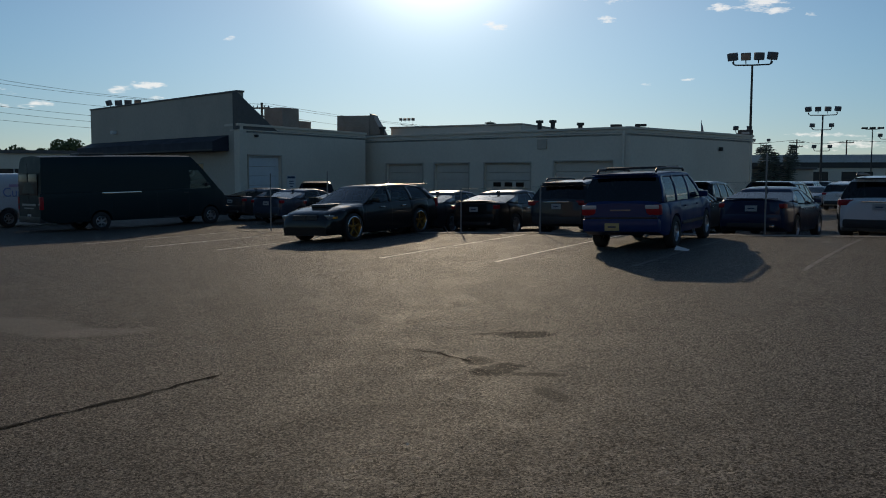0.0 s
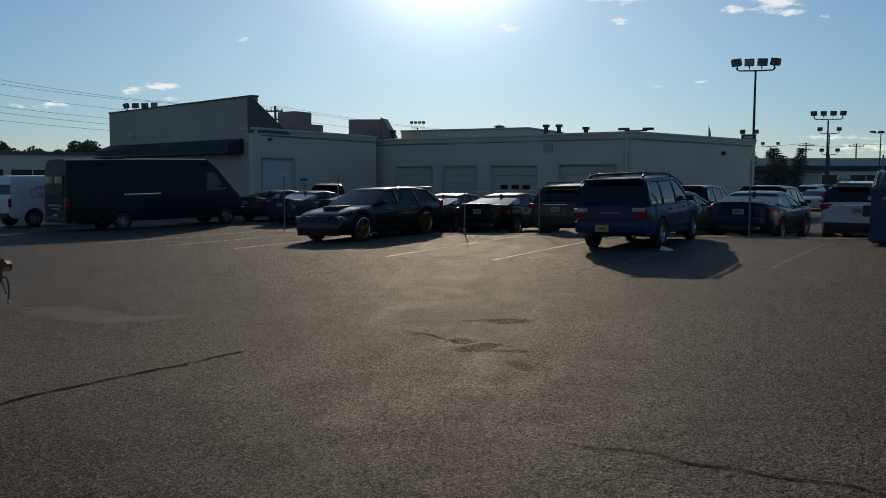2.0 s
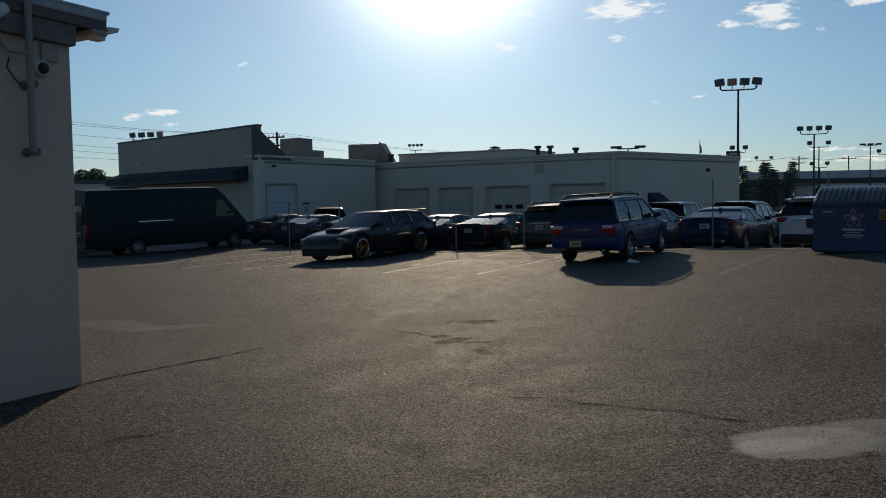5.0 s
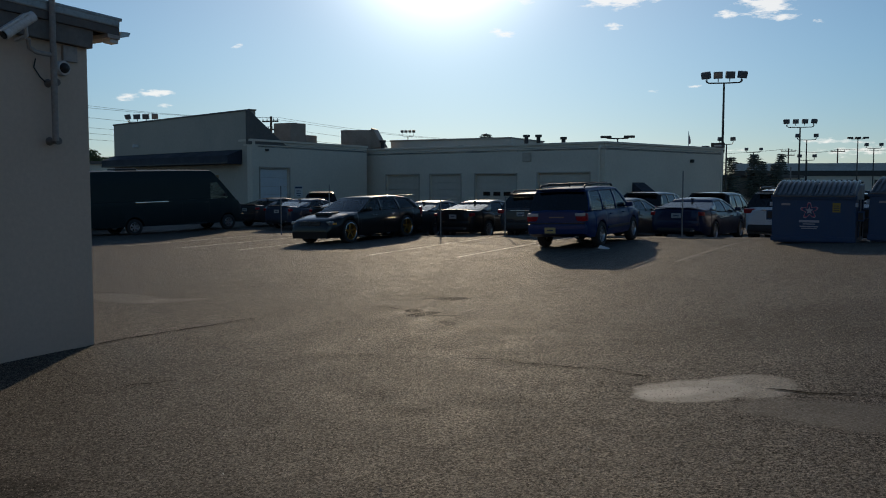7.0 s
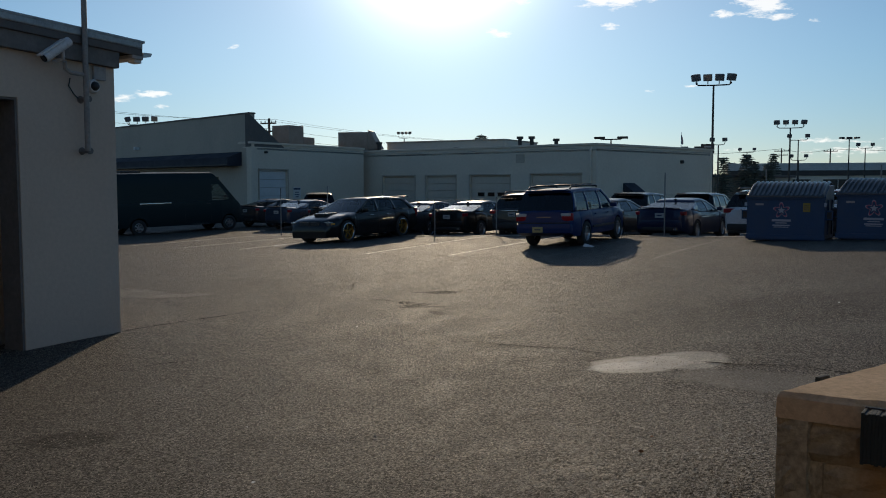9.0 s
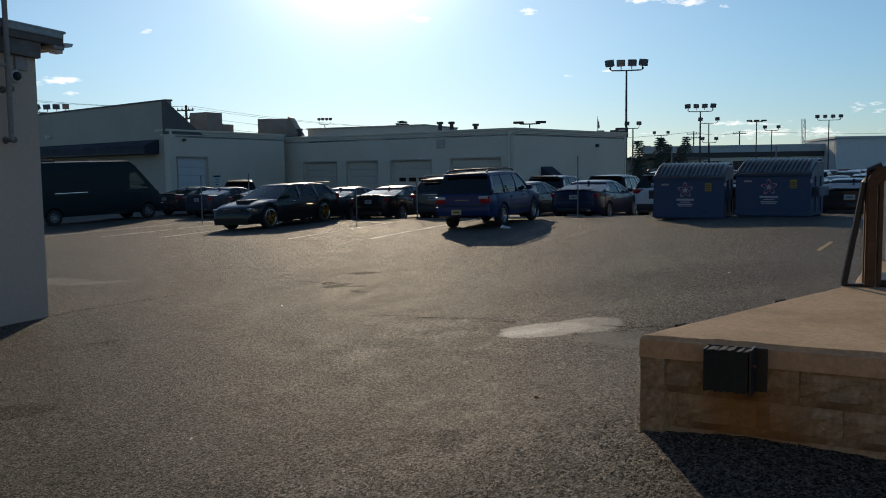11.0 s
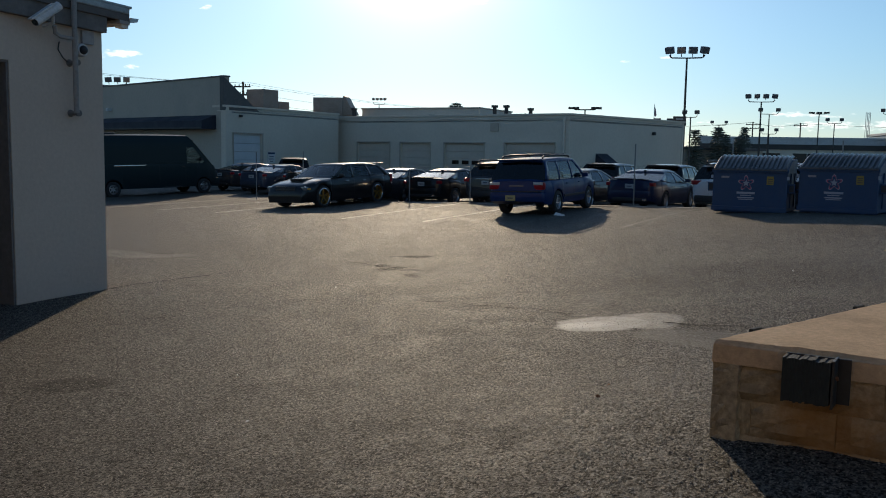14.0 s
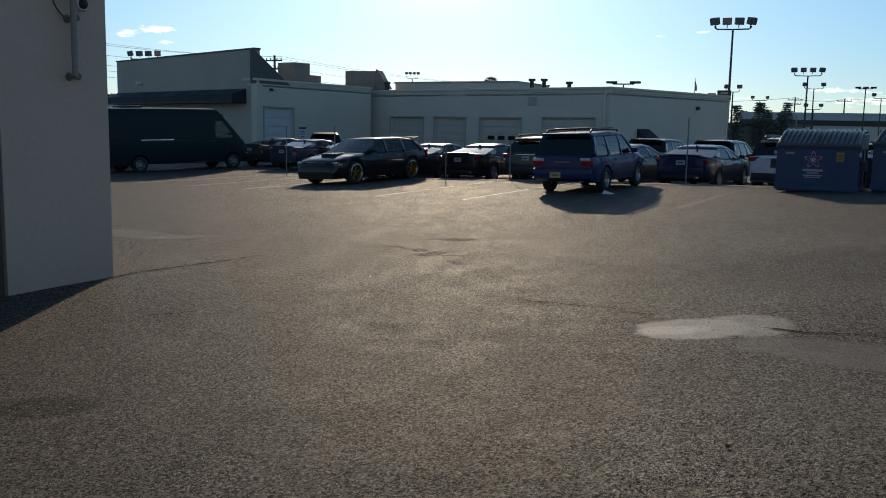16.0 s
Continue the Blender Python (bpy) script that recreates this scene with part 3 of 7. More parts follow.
def smoothstep(a, b, x):
    t = min(1.0, max(0.0, (x - a) / (b - a)))
    return t * t * (3 - 2 * t)


FENCE_P = Vector((7.55, 20.75, 0))       # a post of the fence; the fence runs along V through it


def past_fence(x, y):
    return (Vector((x, y, 0)) - FENCE_P).dot(U)


def ground_z(x, y):
    """The lot falls gently to the left, with a shallow drain in its middle; past the fence it levels off."""
    xx = 9.0 * math.tanh(x / 11.0) if x > 0 else 8.0 * math.tanh(x / 10.0)
    z = -0.17 + 0.05 * xx
    z -= 0.10 * math.exp(-((y - 11.0) / 6.5) ** 2)
    z += 0.22 * math.exp(-((x - 11.5) ** 2 + (y - 13.5) ** 2) / 4.5 ** 2)
    z += 0.29 * math.exp(-((x - 3.2) ** 2 + (y + 2.2) ** 2) / 1.8 ** 2)
    z += 0.09 * math.exp(-((x + 3.0) ** 2 + (y - 5.0) ** 2) / 2.2 ** 2)
    z += 0.10 * math.exp(-((x - 4.6) ** 2 + (y - 2.8) ** 2) / 1.8 ** 2)
    q = past_fence(x, y)
    level = -0.42 + 0.25 * smoothstep(-2, 10, x) * (1 - smoothstep(4, 14, q))
    return z + (level - z) * smoothstep(0.2, 3.0, q)


# ---------------------------------------------------------------- ground
def spaced(lo, hi, fine_lo, fine_hi, step):
    xs = list(np.arange(fine_lo, fine_hi + 1e-6, step))
    d, x = step, fine_hi
    while x < hi:
        d *= 1.35
        x = min(hi, x + d)
        xs.append(x)
    d, x = step, fine_lo
    while x > lo:
        d *= 1.35
        x = max(lo, x - d)
        xs.insert(0, x)
    return xs


def build_ground():
    bm = bmesh.new()
    xs, ys = spaced(-1500, 1500, -16, 18, 0.4), spaced(-300, 2500, -10, 34, 0.4)
    grid = [[bm.verts.new((x, y, ground_z(x, y))) for x in xs] for y in ys]
    for r0, r1 in zip(grid, grid[1:]):
        for i in range(len(xs) - 1):
            bm.faces.new((r0[i], r0[i + 1], r1[i + 1], r1[i]))
    ob = part("ground", bm, "asphalt", smooth=80)
    tagged(ob, "worn grey asphalt car park with cracks and oil stains", "ground", kind="structure")


build_ground()


def ribbon(name, pts, width, material, label, category, up=0.004, jag=0.0, seed=1, kind="structure"):
    """A thin strip that lies on the ground along the points."""
    rng = random.Random(seed)
    dense = []
    for (x0, y0), (x1, y1) in zip(pts, pts[1:]):
        n = max(2, int(math.hypot(x1 - x0, y1 - y0) / 0.12))
        dense += [(x0 + (x1 - x0) * i / n, y0 + (y1 - y0) * i / n) for i in range(n)]
    dense.append(pts[-1])
    bm = bmesh.new()
    rows = []
    off = 0.0
    for i, (x, y) in enumerate(dense):
        a, b = dense[max(0, i - 1)], dense[min(len(dense) - 1, i + 1)]
        d = Vector((b[0] - a[0], b[1] - a[1], 0)).normalized()
        side = Vector((-d.y, d.x, 0))
        off = 0.8 * off + rng.uniform(-jag, jag)
        w = width * (1 + (rng.uniform(-0.6, 0.6) if jag else rng.uniform(-0.05, 0.05))) / 2
        if jag and (i == 0 or i == len(dense) - 1):
            w = 0.002
        c = Vector((x, y, 0)) + side * off
        row = []
        for k in (-1, 1):
            q = c + side * k * w
            row.append(bm.verts.new((q.x, q.y, ground_z(q.x, q.y) + up)))
        rows.append(row)
    for r0, r1 in zip(rows, rows[1:]):
        bm.faces.new((r0[0], r0[1], r1[1], r1[0]))
    ob = part(name, bm, material)
    return tagged(ob, label, category, kind=kind)


def at_bay(s, q):
    """A place by metres along the fence (to the left of the post) and metres out from it (negative: this side)."""
    p = FENCE_P - V * s + U * q
    return (p.x, p.y)


LINES = [(at_bay(0.46 + 2.75 * k, -7.0 + (0.5 if k > 3 else 0)), at_bay(0.52 + 2.75 * k, -0.5)) for k in range(-1, 7)]
CRACKS = [
    [(-3.40, 4.75), (-3.05, 5.11), (-2.87, 5.35), (-2.65, 5.70), (-2.42, 6.12), (-2.17, 6.55), (-1.95, 7.05), (-1.72, 7.50)],
    [(1.05, 4.07), (1.60, 3.72), (1.87, 3.47), (2.20, 3.18), (2.42, 3.02), (2.62, 2.70), (2.83, 2.51)],
    [(3.50, 1.97), (3.67, 1.80), (3.95, 1.68), (4.48, 1.40), (5.0, 1.1)],
    [(-0.25, 8.53), (0.12, 8.30), (0.45, 7.75)],
    [(-2.0, 2.86), (-1.82, 3.03), (-1.68, 3.13), (-1.52, 3.30)],
    [(2.0, 6.0), (2.6, 6.1), (3.3, 5.8)],
]
for k, (a, b) in enumerate(LINES):
    # worn lines; those beside the SUV and wagon are also darkened for shade
    if k < 2 or k == 4:
        ribbon("parking_line", [a, b], 0.09, "worn_line_paint", "nearly worn-away parking line on asphalt, its grey toned down for car shade", "road marking")
    else:
        ribbon("parking_line", [a, b], 0.085, "line_paint", "worn white parking line on asphalt", "road marking")
ribbon("parking_line", [(9.1, 8.4), (9.95, 9.55)], 0.08, "yellow_paint", "faded yellow parking line on asphalt", "road marking")
for i, pts in enumerate(CRACKS):
    ribbon("crack", pts, (0.042, 0.018, 0.021, 0.020, 0.022, 0.009)[i], "crack_fill", "dark jagged crack in the asphalt", "crack", up=0.006, jag=0.045, seed=i + 3)


def loose_aggregate():
    """Stones that stand proud of the worn binder, scattered over the yard that the walk crosses."""
    rg = np.random.default_rng(11)
    n = 360000
    x, y = rg.uniform(-8.5, 9.0, n), rg.uniform(-5.5, 17.0, n)
    edge = np.minimum.reduce([(x + 8.5) / 3.5, (9.0 - x) / 3.5, (17.0 - y) / 8.0, (y + 5.5) / 1.5])
    keep = rg.random(n) < np.clip(edge, 0, 1) * np.clip(1.15 - 0.03 * y, 0.4, 1.0)
    x, y = x[keep], y[keep]
    n = len(x)
    lut_x, lut_y = np.linspace(-8.7, 9.2, 60), np.linspace(-5.7, 17.2, 76)
    lut = np.array([[ground_z(a, b) for a in lut_x] for b in lut_y])
    fx, fy = (x - lut_x[0]) / (lut_x[1] - lut_x[0]), (y - lut_y[0]) / (lut_y[1] - lut_y[0])
    ix, iy = fx.astype(int), fy.astype(int)
    ax, ay = fx - ix, fy - iy
    z = (lut[iy, ix] * (1 - ax) + lut[iy, ix + 1] * ax) * (1 - ay) + (lut[iy + 1, ix] * (1 - ax) + lut[iy + 1, ix + 1] * ax) * ay
    size = rg.uniform(0.0027, 0.0058, n) * (1 + 0.4 * (rg.random(n) < 0.08))
    tall = size * rg.uniform(0.5, 0.9, n)
    turn = rg.uniform(0, 6.28, n)
    verts = np.empty((n, 6, 3))
    for k in range(3):
        a = turn + k * math.pi / 1.5 + rg.uniform(-0.3, 0.3, n)
        for j, (wide, up) in enumerate(((1.0, -0.3), (0.62, 1.0))):
            verts[:, j * 3 + k, 0] = x + np.cos(a) * size * wide
            verts[:, j * 3 + k, 1] = y + np.sin(a) * size * wide
            verts[:, j * 3 + k, 2] = z + tall * up * (1 if j == 0 else rg.uniform(0.75, 1.1, n))
    corners = np.array([0, 1, 4, 3, 1, 2, 5, 4, 2, 0, 3, 5, 3, 4, 5])
    loops = (np.arange(n)[:, None] * 6 + corners[None]).reshape(-1)
    me = bpy.data.meshes.new("aggregate")
    me.vertices.add(n * 6)
    me.vertices.foreach_set("co", verts.reshape(-1))
    me.loops.add(len(loops))
    me.loops.foreach_set("vertex_index", loops)
    me.polygons.add(n * 4)
    me.polygons.foreach_set("loop_start", (np.arange(n)[:, None] * 15 + np.array([0, 4, 8, 12])[None]).reshape(-1))
    me.update()
    me.validate()
    me.materials.append(MATS["stone_chips"])
    tagged(share("asphalt_aggregate", me), "coarse pale and dark stones standing proud of worn asphalt", "gravel", kind="stuff")


loose_aggregate()
# ---------------------------------------------------------------- buildings
def wall_frame(a, b):
    """Axes of a wall from a to b: x along it, y into the building (to the left of the way), z up."""
    d = Vector((b[0] - a[0], b[1] - a[1], 0))
    x = d.normalized()
    y = Vector((-x.y, x.x, 0))
    m = Matrix((x, y, Vector((0, 0, 1)))).transposed().to_4x4()
    return Matrix.Translation((a[0], a[1], 0)) @ m, d.length


def wall_with_openings(length, z0, z1, thick, openings):
    """One wall with openings cut through it; openings are s0, s1, low, high."""
    xs = sorted({0.0, length} | {v for o in openings for v in o[:2]})
    zs = sorted({z0, z1} | {v for o in openings for v in o[2:4]})
    bm = bmesh.new()
    grid = {(x, z): bm.verts.new((x, 0, z)) for x in xs for z in zs}
    for x0, x1 in zip(xs, xs[1:]):
        for za, zb in zip(zs, zs[1:]):
            cx, cz = (x0 + x1) / 2, (za + zb) / 2
            if not any(o[0] < cx < o[1] and o[2] < cz < o[3] for o in openings):
                bm.faces.new((grid[x0, za], grid[x1, za], grid[x1, zb], grid[x0, zb]))
    bmesh.ops.delete(bm, geom=[v for v in bm.verts if not v.link_faces], context="VERTS")
    got = bmesh.ops.extrude_face_region(bm, geom=bm.faces[:])
    bmesh.ops.translate(bm, vec=(0, thick, 0), verts=[g for g in got["geom"] if isinstance(g, bmesh.types.BMVert)])
    return bm


def roll_up_door(parent, m, s0, s1, a, b, windows=False, material="roll_door"):
    door = part("roll_up_door", box((s1 - s0, 0.05, 0.08), ((s0 + s1) / 2, 0.2, b - 0.04), 0.01), material, parent, at=m)
    n = 6
    h = (b - a - 0.08) / n
    me = None
    for i in range(n):
        if me is None:
            me = finish(box((s1 - s0, 0.06, h - 0.012), (0, 0, 0), 0.012, None, None, 1), "door_panel", material)
        share("door_panel", me, door, Matrix.Translation(((s0 + s1) / 2, 0.2, a + h * (i + 0.5))))
    if windows:
        for k in (0.25, 0.5, 0.75):
            part("pane", box(((s1 - s0) * 0.17, 0.03, h * 0.55), (s0 + (s1 - s0) * k, 0.165, a + h * 3.5), 0.01), "privacy_glass", door)
    return door


def building(name, label, corners, z0, z1, walls, material, roof_z=None, parapet=True):
    """A flat-roofed block. corners go round with the inside on the left; walls maps an edge to its openings."""
    ob = thing(name, Matrix(), label, "building")
    n = len(corners)
    for i in range(n):
        a, b = corners[i], corners[(i + 1) % n]
        m, length = wall_frame(a, b)
        ops = walls.get(i, [])
        part("wall", wall_with_openings(length, z0, z1, 0.3, [o[:4] for o in ops]), material, ob, at=m)
        if parapet:
            cap = box((length + 0.1, 0.42, 0.13), (length / 2, 0.12, z1 + 0.062), 0.02)
            part("coping", cap, material, ob, at=m)
            part("drip_edge", box((length, 0.05, 0.07), (length / 2, -0.028, z1 - 0.22), 0.01), material, ob, at=m)
        for o in ops:
            roll_up_door(ob, m, *o[:4], windows=len(o) > 4, material="roll_door" if name == "service_building" else "far_door")
            s0, s1, lo, hi = o[:4]
            fr = box((s1 - s0 + 0.16, 0.05, 0.08), ((s0 + s1) / 2, -0.027, hi + 0.04), 0.01)
            box((0.08, 0.05, hi - lo), (s0 - 0.04, -0.027, (hi + lo) / 2), 0.01, None, fr)
            box((0.08, 0.05, hi - lo), (s1 + 0.04, -0.027, (hi + lo) / 2), 0.01, None, fr)
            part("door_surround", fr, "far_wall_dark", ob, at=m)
    bm = bmesh.new()
    f = bm.faces.new([bm.verts.new((x, y, (roof_z or z1 - 0.15))) for x, y in corners])
    got = bmesh.ops.extrude_face_region(bm, geom=[f])
    bmesh.ops.translate(bm, vec=(0, 0, -0.2), verts=[g for g in got["geom"] if isinstance(g, bmesh.types.BMVert)])
    part("roof", bm, "grey_metal", ob)
    return ob


GZ = -0.6
A0, IA, IB, B1, C1, F1 = (-11.4, 47.8), (-5.5, 57.6), (-7.6, 60.3), (9.6, 47.2), (19.2, 56.5), (-25.0, 61.5)
# service wing with the single roll-up door
wing = building("service_building", "low beige rendered service wing with one roll-up door and flat roof",
                [A0, IA, (IA[0] - 14, IA[1] + 16), (A0[0] - 14, A0[1] + 16)], GZ, 4.2, {0: [(0.75, 3.35, GZ, 2.62)]}, "far_wall")
m, _ = wall_frame(A0, IA)
part("pilaster", box((0.5, 0.12, 4.6), (0.25, -0.062, GZ + 2.30), 0.02), "far_wall", wing, at=m)
sg = part("wall_sign", box((0.75, 0.03, 0.75), (4.2, -0.02, 1.15), 0.005), "sign_face", wing, at=m)
for k, (w, z) in enumerate(((0.66, 1.42), (0.4, 1.2), (0.45, 1.05), (0.3, 0.9))):
    part("sign_mark", box((w, 0.006, 0.12 if k == 0 else 0.05), (4.2, -0.038, z)), "ink", sg)
part("wall_lamp", box((0.16, 0.2, 0.14), (1.3, -0.1, 3.7), 0.03), "dark_metal", wing, at=m)
# garage block with three roll-up doors
garage = building("garage_building", "long beige flat-roofed garage block with roll-up doors",
                  [IB, B1, C1, (C1[0] - 15.1, C1[1] + 11.0)], GZ, 4.05,
                  {0: [(4.4, 7.4, GZ, 2.3), (8.4, 11.0, GZ, 2.3), (12.2, 15.4, GZ, 2.3, 1), (17.0, 20.6, GZ, 2.35)]}, "far_wall")
m, ln = wall_frame(IB, B1)
part("downpipe", tube([(ln - 0.35, -0.1, GZ), (ln - 0.35, -0.1, 3.7), (ln - 0.35, 0.05, 3.95)], 0.08, 8), "far_wall", garage, at=m)
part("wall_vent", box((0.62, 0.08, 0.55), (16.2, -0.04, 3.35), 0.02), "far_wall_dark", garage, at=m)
m, ln = wall_frame(B1, C1)
part("wall_lamp", box((0.22, 0.2, 0.22), (9.3, -0.1, 3.2), 0.04), "dark_metal", garage, at=m)
bm = prism([(-0.005, 1.78), (-0.005, 1.20), (-0.85, 1.20)], 1.25, Matrix.Translation((4.0, 0, 0)) @ Matrix.Rotation(radians(90), 4, "Z"))
part("canopy", bm, "awning_navy", garage, "dark sloping canopy", at=m)
# raised rear parapet behind the garage
m, ln = wall_frame((-4.3, 62.6), (4.6, 57.9))
pb = thing("roof_parapet", Matrix(), "raised beige parapet of the rear roof", "building")
part("wall", box((ln, 6.0, 5.5), (ln / 2, 3.2, GZ + 2.75), 0.02), "far_wall", pb, at=m)
part("coping", box((ln + 0.1, 6.2, 0.1), (ln / 2, 3.2, GZ + 5.55), 0.02), "far_wall_dark", pb, at=m)
# tall showroom front with its navy awning band
show = thing("showroom", Matrix(), "tall beige showroom front with a navy awning band", "building")
m, ln = wall_frame(F1, (A0[0] - 0.05, A0[1] + 0.05))
# same render as the wing, coloured darker for the way this wall faces
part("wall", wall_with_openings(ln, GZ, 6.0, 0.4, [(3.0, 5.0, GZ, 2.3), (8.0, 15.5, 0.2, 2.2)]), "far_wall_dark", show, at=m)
part("coping", box((ln + 0.1, 0.5, 0.10), (ln / 2, 0.2, 6.048), 0.02), "fascia", show, at=m)
part("window", box((7.5, 0.06, 2.0), (11.75, 0.22, 1.2), 0.01), "privacy_glass", show, at=m)
part("door", box((2.0, 0.06, 2.9), (4.0, 0.22, 0.85), 0.01), "privacy_glass", show, at=m)
bm = bmesh.new()
ends = [[bm.verts.new((x, y, z)) for y, z in ((-0.004, 2.85), (-1.0, 2.85), (-1.0, 3.36), (-0.004, 3.72))] for x in (0, ln - 0.9)]
for j in range(4):
    bm.faces.new((ends[0][j], ends[0][(j + 1) % 4], ends[1][(j + 1) % 4], ends[1][j]))
bm.faces.new(ends[0])
bm.faces.new(ends[1][::-1])
part("awning", bm, "awning_navy", show, "navy awning band", at=m)
part("awning_edge", box((ln - 0.9, 0.03, 0.08), ((ln - 0.9) / 2, -1.017, 2.9), 0.01), "trim_black", show, at=m)
# the side return that slopes down to the wing's roof
bm = prism([(0, 6.0), (0, 4.0), (3.2, 4.0), (2.6, 4.35)], 0.35, Matrix.Translation((-0.06, -0.03, 0)))
m2, _ = wall_frame(A0, IA)
part("side_return", bm, "fascia", show, at=m2)
part("roof", box((ln - 5.0, 9.0, 0.2), (ln / 2 - 2.6, 4.95, 3.6)), "grey_metal", show, at=m)
part("lamp_cowl", box((0.3, 0.35, 0.22), (4.1, -0.2, 4.35), 0.04), "white_metal", show, at=m)

# low buildings in the distance
def far_block(name, label, a, b, z0, z1, depth, material, band=None, windows=()):
    ob = thing(name, Matrix(), label, "building")
    m, ln = wall_frame(a, b)
    part("wall", wall_with_openings(ln, z0, z1, 0.4, list(windows)), material, ob, at=m)
    part("shell", box((ln, depth, z1 - z0 - 0.2), (ln / 2, depth / 2 + 0.9, (z0 + z1) / 2), 0.02), material, ob, at=m)
    part("roof", box((ln + 0.6, depth + 0.8, 0.35), (ln / 2, depth / 2, z1 + 0.175), 0.04), "pale_fascia" if band or material == "white_metal" else "fascia", ob, at=m)
    if band:
        mid_z = (band[0] + band[1]) / 2
        part("fascia_band", box((ln, 0.3, band[1] - mid_z), (ln / 2, -0.153, (mid_z + band[1]) / 2), 0.02), "pale_fascia", ob, at=m)
        part("shadow_band", box((ln, 0.2, mid_z - band[0]), (ln / 2, -0.103, (mid_z + band[0]) / 2), 0.02), "dark_metal", ob, at=m)
    for s0, s1, lo, hi in windows:
        w = part("window", box((s1 - s0, 0.08, hi - lo), ((s0 + s1) / 2, 0.25, (lo + hi) / 2)), "dark_pane", ob, at=m)
        k = max(1, int((s1 - s0) / 1.6))
        for i in range(1, k):
            part("mullion", box((0.09, 0.12, hi - lo), (s0 + (s1 - s0) * i / k, 0.2, (lo + hi) / 2)), "white_metal", w)
    return ob


far_block("dealership", "long low dealership with pale roof edge and dark fascia", (46.5, 142.7), (77, 134), -0.5, 4.9, 18, "far_wall", (3.2, 4.9),
          [(2 + 6.4 * i, 6.5 + 6.4 * i, -0.1, 2.6) for i in range(4)])
far_block("warehouse", "pale blue-white metal warehouse beyond the cars", (73, 128), (125, 116), -0.5, 5.8, 20, "white_metal")
far_block("office_building", "low tan office building with a strip of windows", (-62, 92), (-33, 103), -0.5, 4.0, 14, "far_wall",
          None, [(2.0 + 5.2 * i, 6.4 + 5.2 * i, 0.9, 2.3) for i in range(5)])
far_block("shed", "small grey shed beside the conifers", (34, 112), (48, 118), -0.5, 2.7, 8, "far_wall_dark")

# roof plant on the wing and garage
def roof_unit(x, y, z, sx, sy, sz, turn, hood=False):
    ob = thing("rooftop_unit", pose(x, y, z, 0, 0, turn), "weathered tan rooftop air-conditioning unit", "air conditioner", "rooftop units")
    part("casing", box((sx, sy, sz), (0, 0, sz / 2 + 0.1), 0.03), "hvac", ob)
    part("curb", box((sx * 0.9, sy * 0.9, 0.1), (0, 0, 0.05)), "dark_metal", ob)
    for i in range(5):
        part("louvre", box((sx * 0.8, 0.02, 0.05), (0, -sy / 2 - 0.012, sz * (0.3 + 0.12 * i)), 0.006), "hvac", ob)
    if hood:
        part("hood", prism([(0, 0), (0.9, 0.1), (0.15, sz * 0.95), (0, sz)], sy * 0.9, Matrix.Translation((sx / 2, -sy * 0.45, 0.25))), "hvac", ob)
    return ob


roof_unit(-11.5, 60.5, 4.05, 1.7, 1.6, 1.95, -33)
roof_unit(-10.6, 61.8, 4.05, 1.3, 1.2, 1.15, -33)
roof_unit(-13.0, 61.6, 4.05, 0.9, 0.9, 1.3, -33)
roof_unit(-6.5, 61.5, 4.05, 2.3, 1.6, 1.5, -10, True)


def roof_pipe(x, y, z, h, r=0.14):
    ob = thing("vent_pipe", pose(x, y, z), "grey metal roof vent pipe with a cap", "vent", "roof vents")
    part("pipe", tube([(0, 0, 0), (0, 0, h)], r, 10), "dark_metal", ob, smooth=40)
    part("cap", tube([(0, 0, h), (0, 0, h + 0.16)], r * 1.7, 10), "dark_metal", ob, smooth=40)


for x, y, h in ((5.6, 55.5, 0.95), (6.4, 55.3, 0.95), (8.0, 54.5, 0.75), (-4.6, 60.2, 0.8), (1.2, 57.5, 0.3)):
    roof_pipe(x, y, 3.9, h)

# plain sunlit wall added behind the camera, out of view, to return light
rear = thing("rear_building", Matrix(), "added cream wall behind the yard, out of view, bouncing sunlight", "building")
m, ln = wall_frame(at_bay(-24, -31), at_bay(22, -31))
part("wall", box((ln, 0.4, 6.6), (ln / 2, 0.2, 2.7), 0.02), "rear_wall_paint", rear, at=m)
part("coping", box((ln, 0.6, 0.15), (ln / 2, 0.2, 6.08), 0.02), "fascia", rear, at=m)

# near building with the deep door opening
NB = Vector((-3.035, 5.045, 0))
nb = thing("near_building", Matrix(), "cream rendered block building with a dark metal eave", "building")
d = -U
end = NB + d * 16
m, ln = wall_frame((end.x, end.y), (NB.x, NB.y))
m = Matrix.Translation((NB.x, NB.y, 1.6)) @ Matrix.Scale(0.94, 4) @ Matrix.Translation((-NB.x, -NB.y, -1.6)) @ m
nb0 = -0.7
part("wall", wall_with_openings(ln, nb0, 3.15, 0.42, [(ln - 4.9, ln - 1.36, nb0, 2.70)]), "wall_paint", nb, smooth=0, at=m)
part("wall_top", prism([(0, 3.15), (ln, 3.15), (ln, 3.20), (0, 3.20 + 0.055 * ln)], 0.42), "wall_paint", nb, at=m)
part("end_wall", box((0.3, 9.5, 3.15 - nb0), (ln - 0.151, 4.75 + 0.42, (3.15 + nb0) / 2), 0.015), "wall_paint", nb, at=m)
part("back_wall", box((ln, 0.3, 3.15 - nb0), (ln / 2, 10.1, (3.15 + nb0) / 2)), "wall_paint", nb, at=m)
part("side_wall", box((0.3, 9.5, 3.15 - nb0), (0.151, 5.17, (3.15 + nb0) / 2)), "wall_paint", nb, at=m)
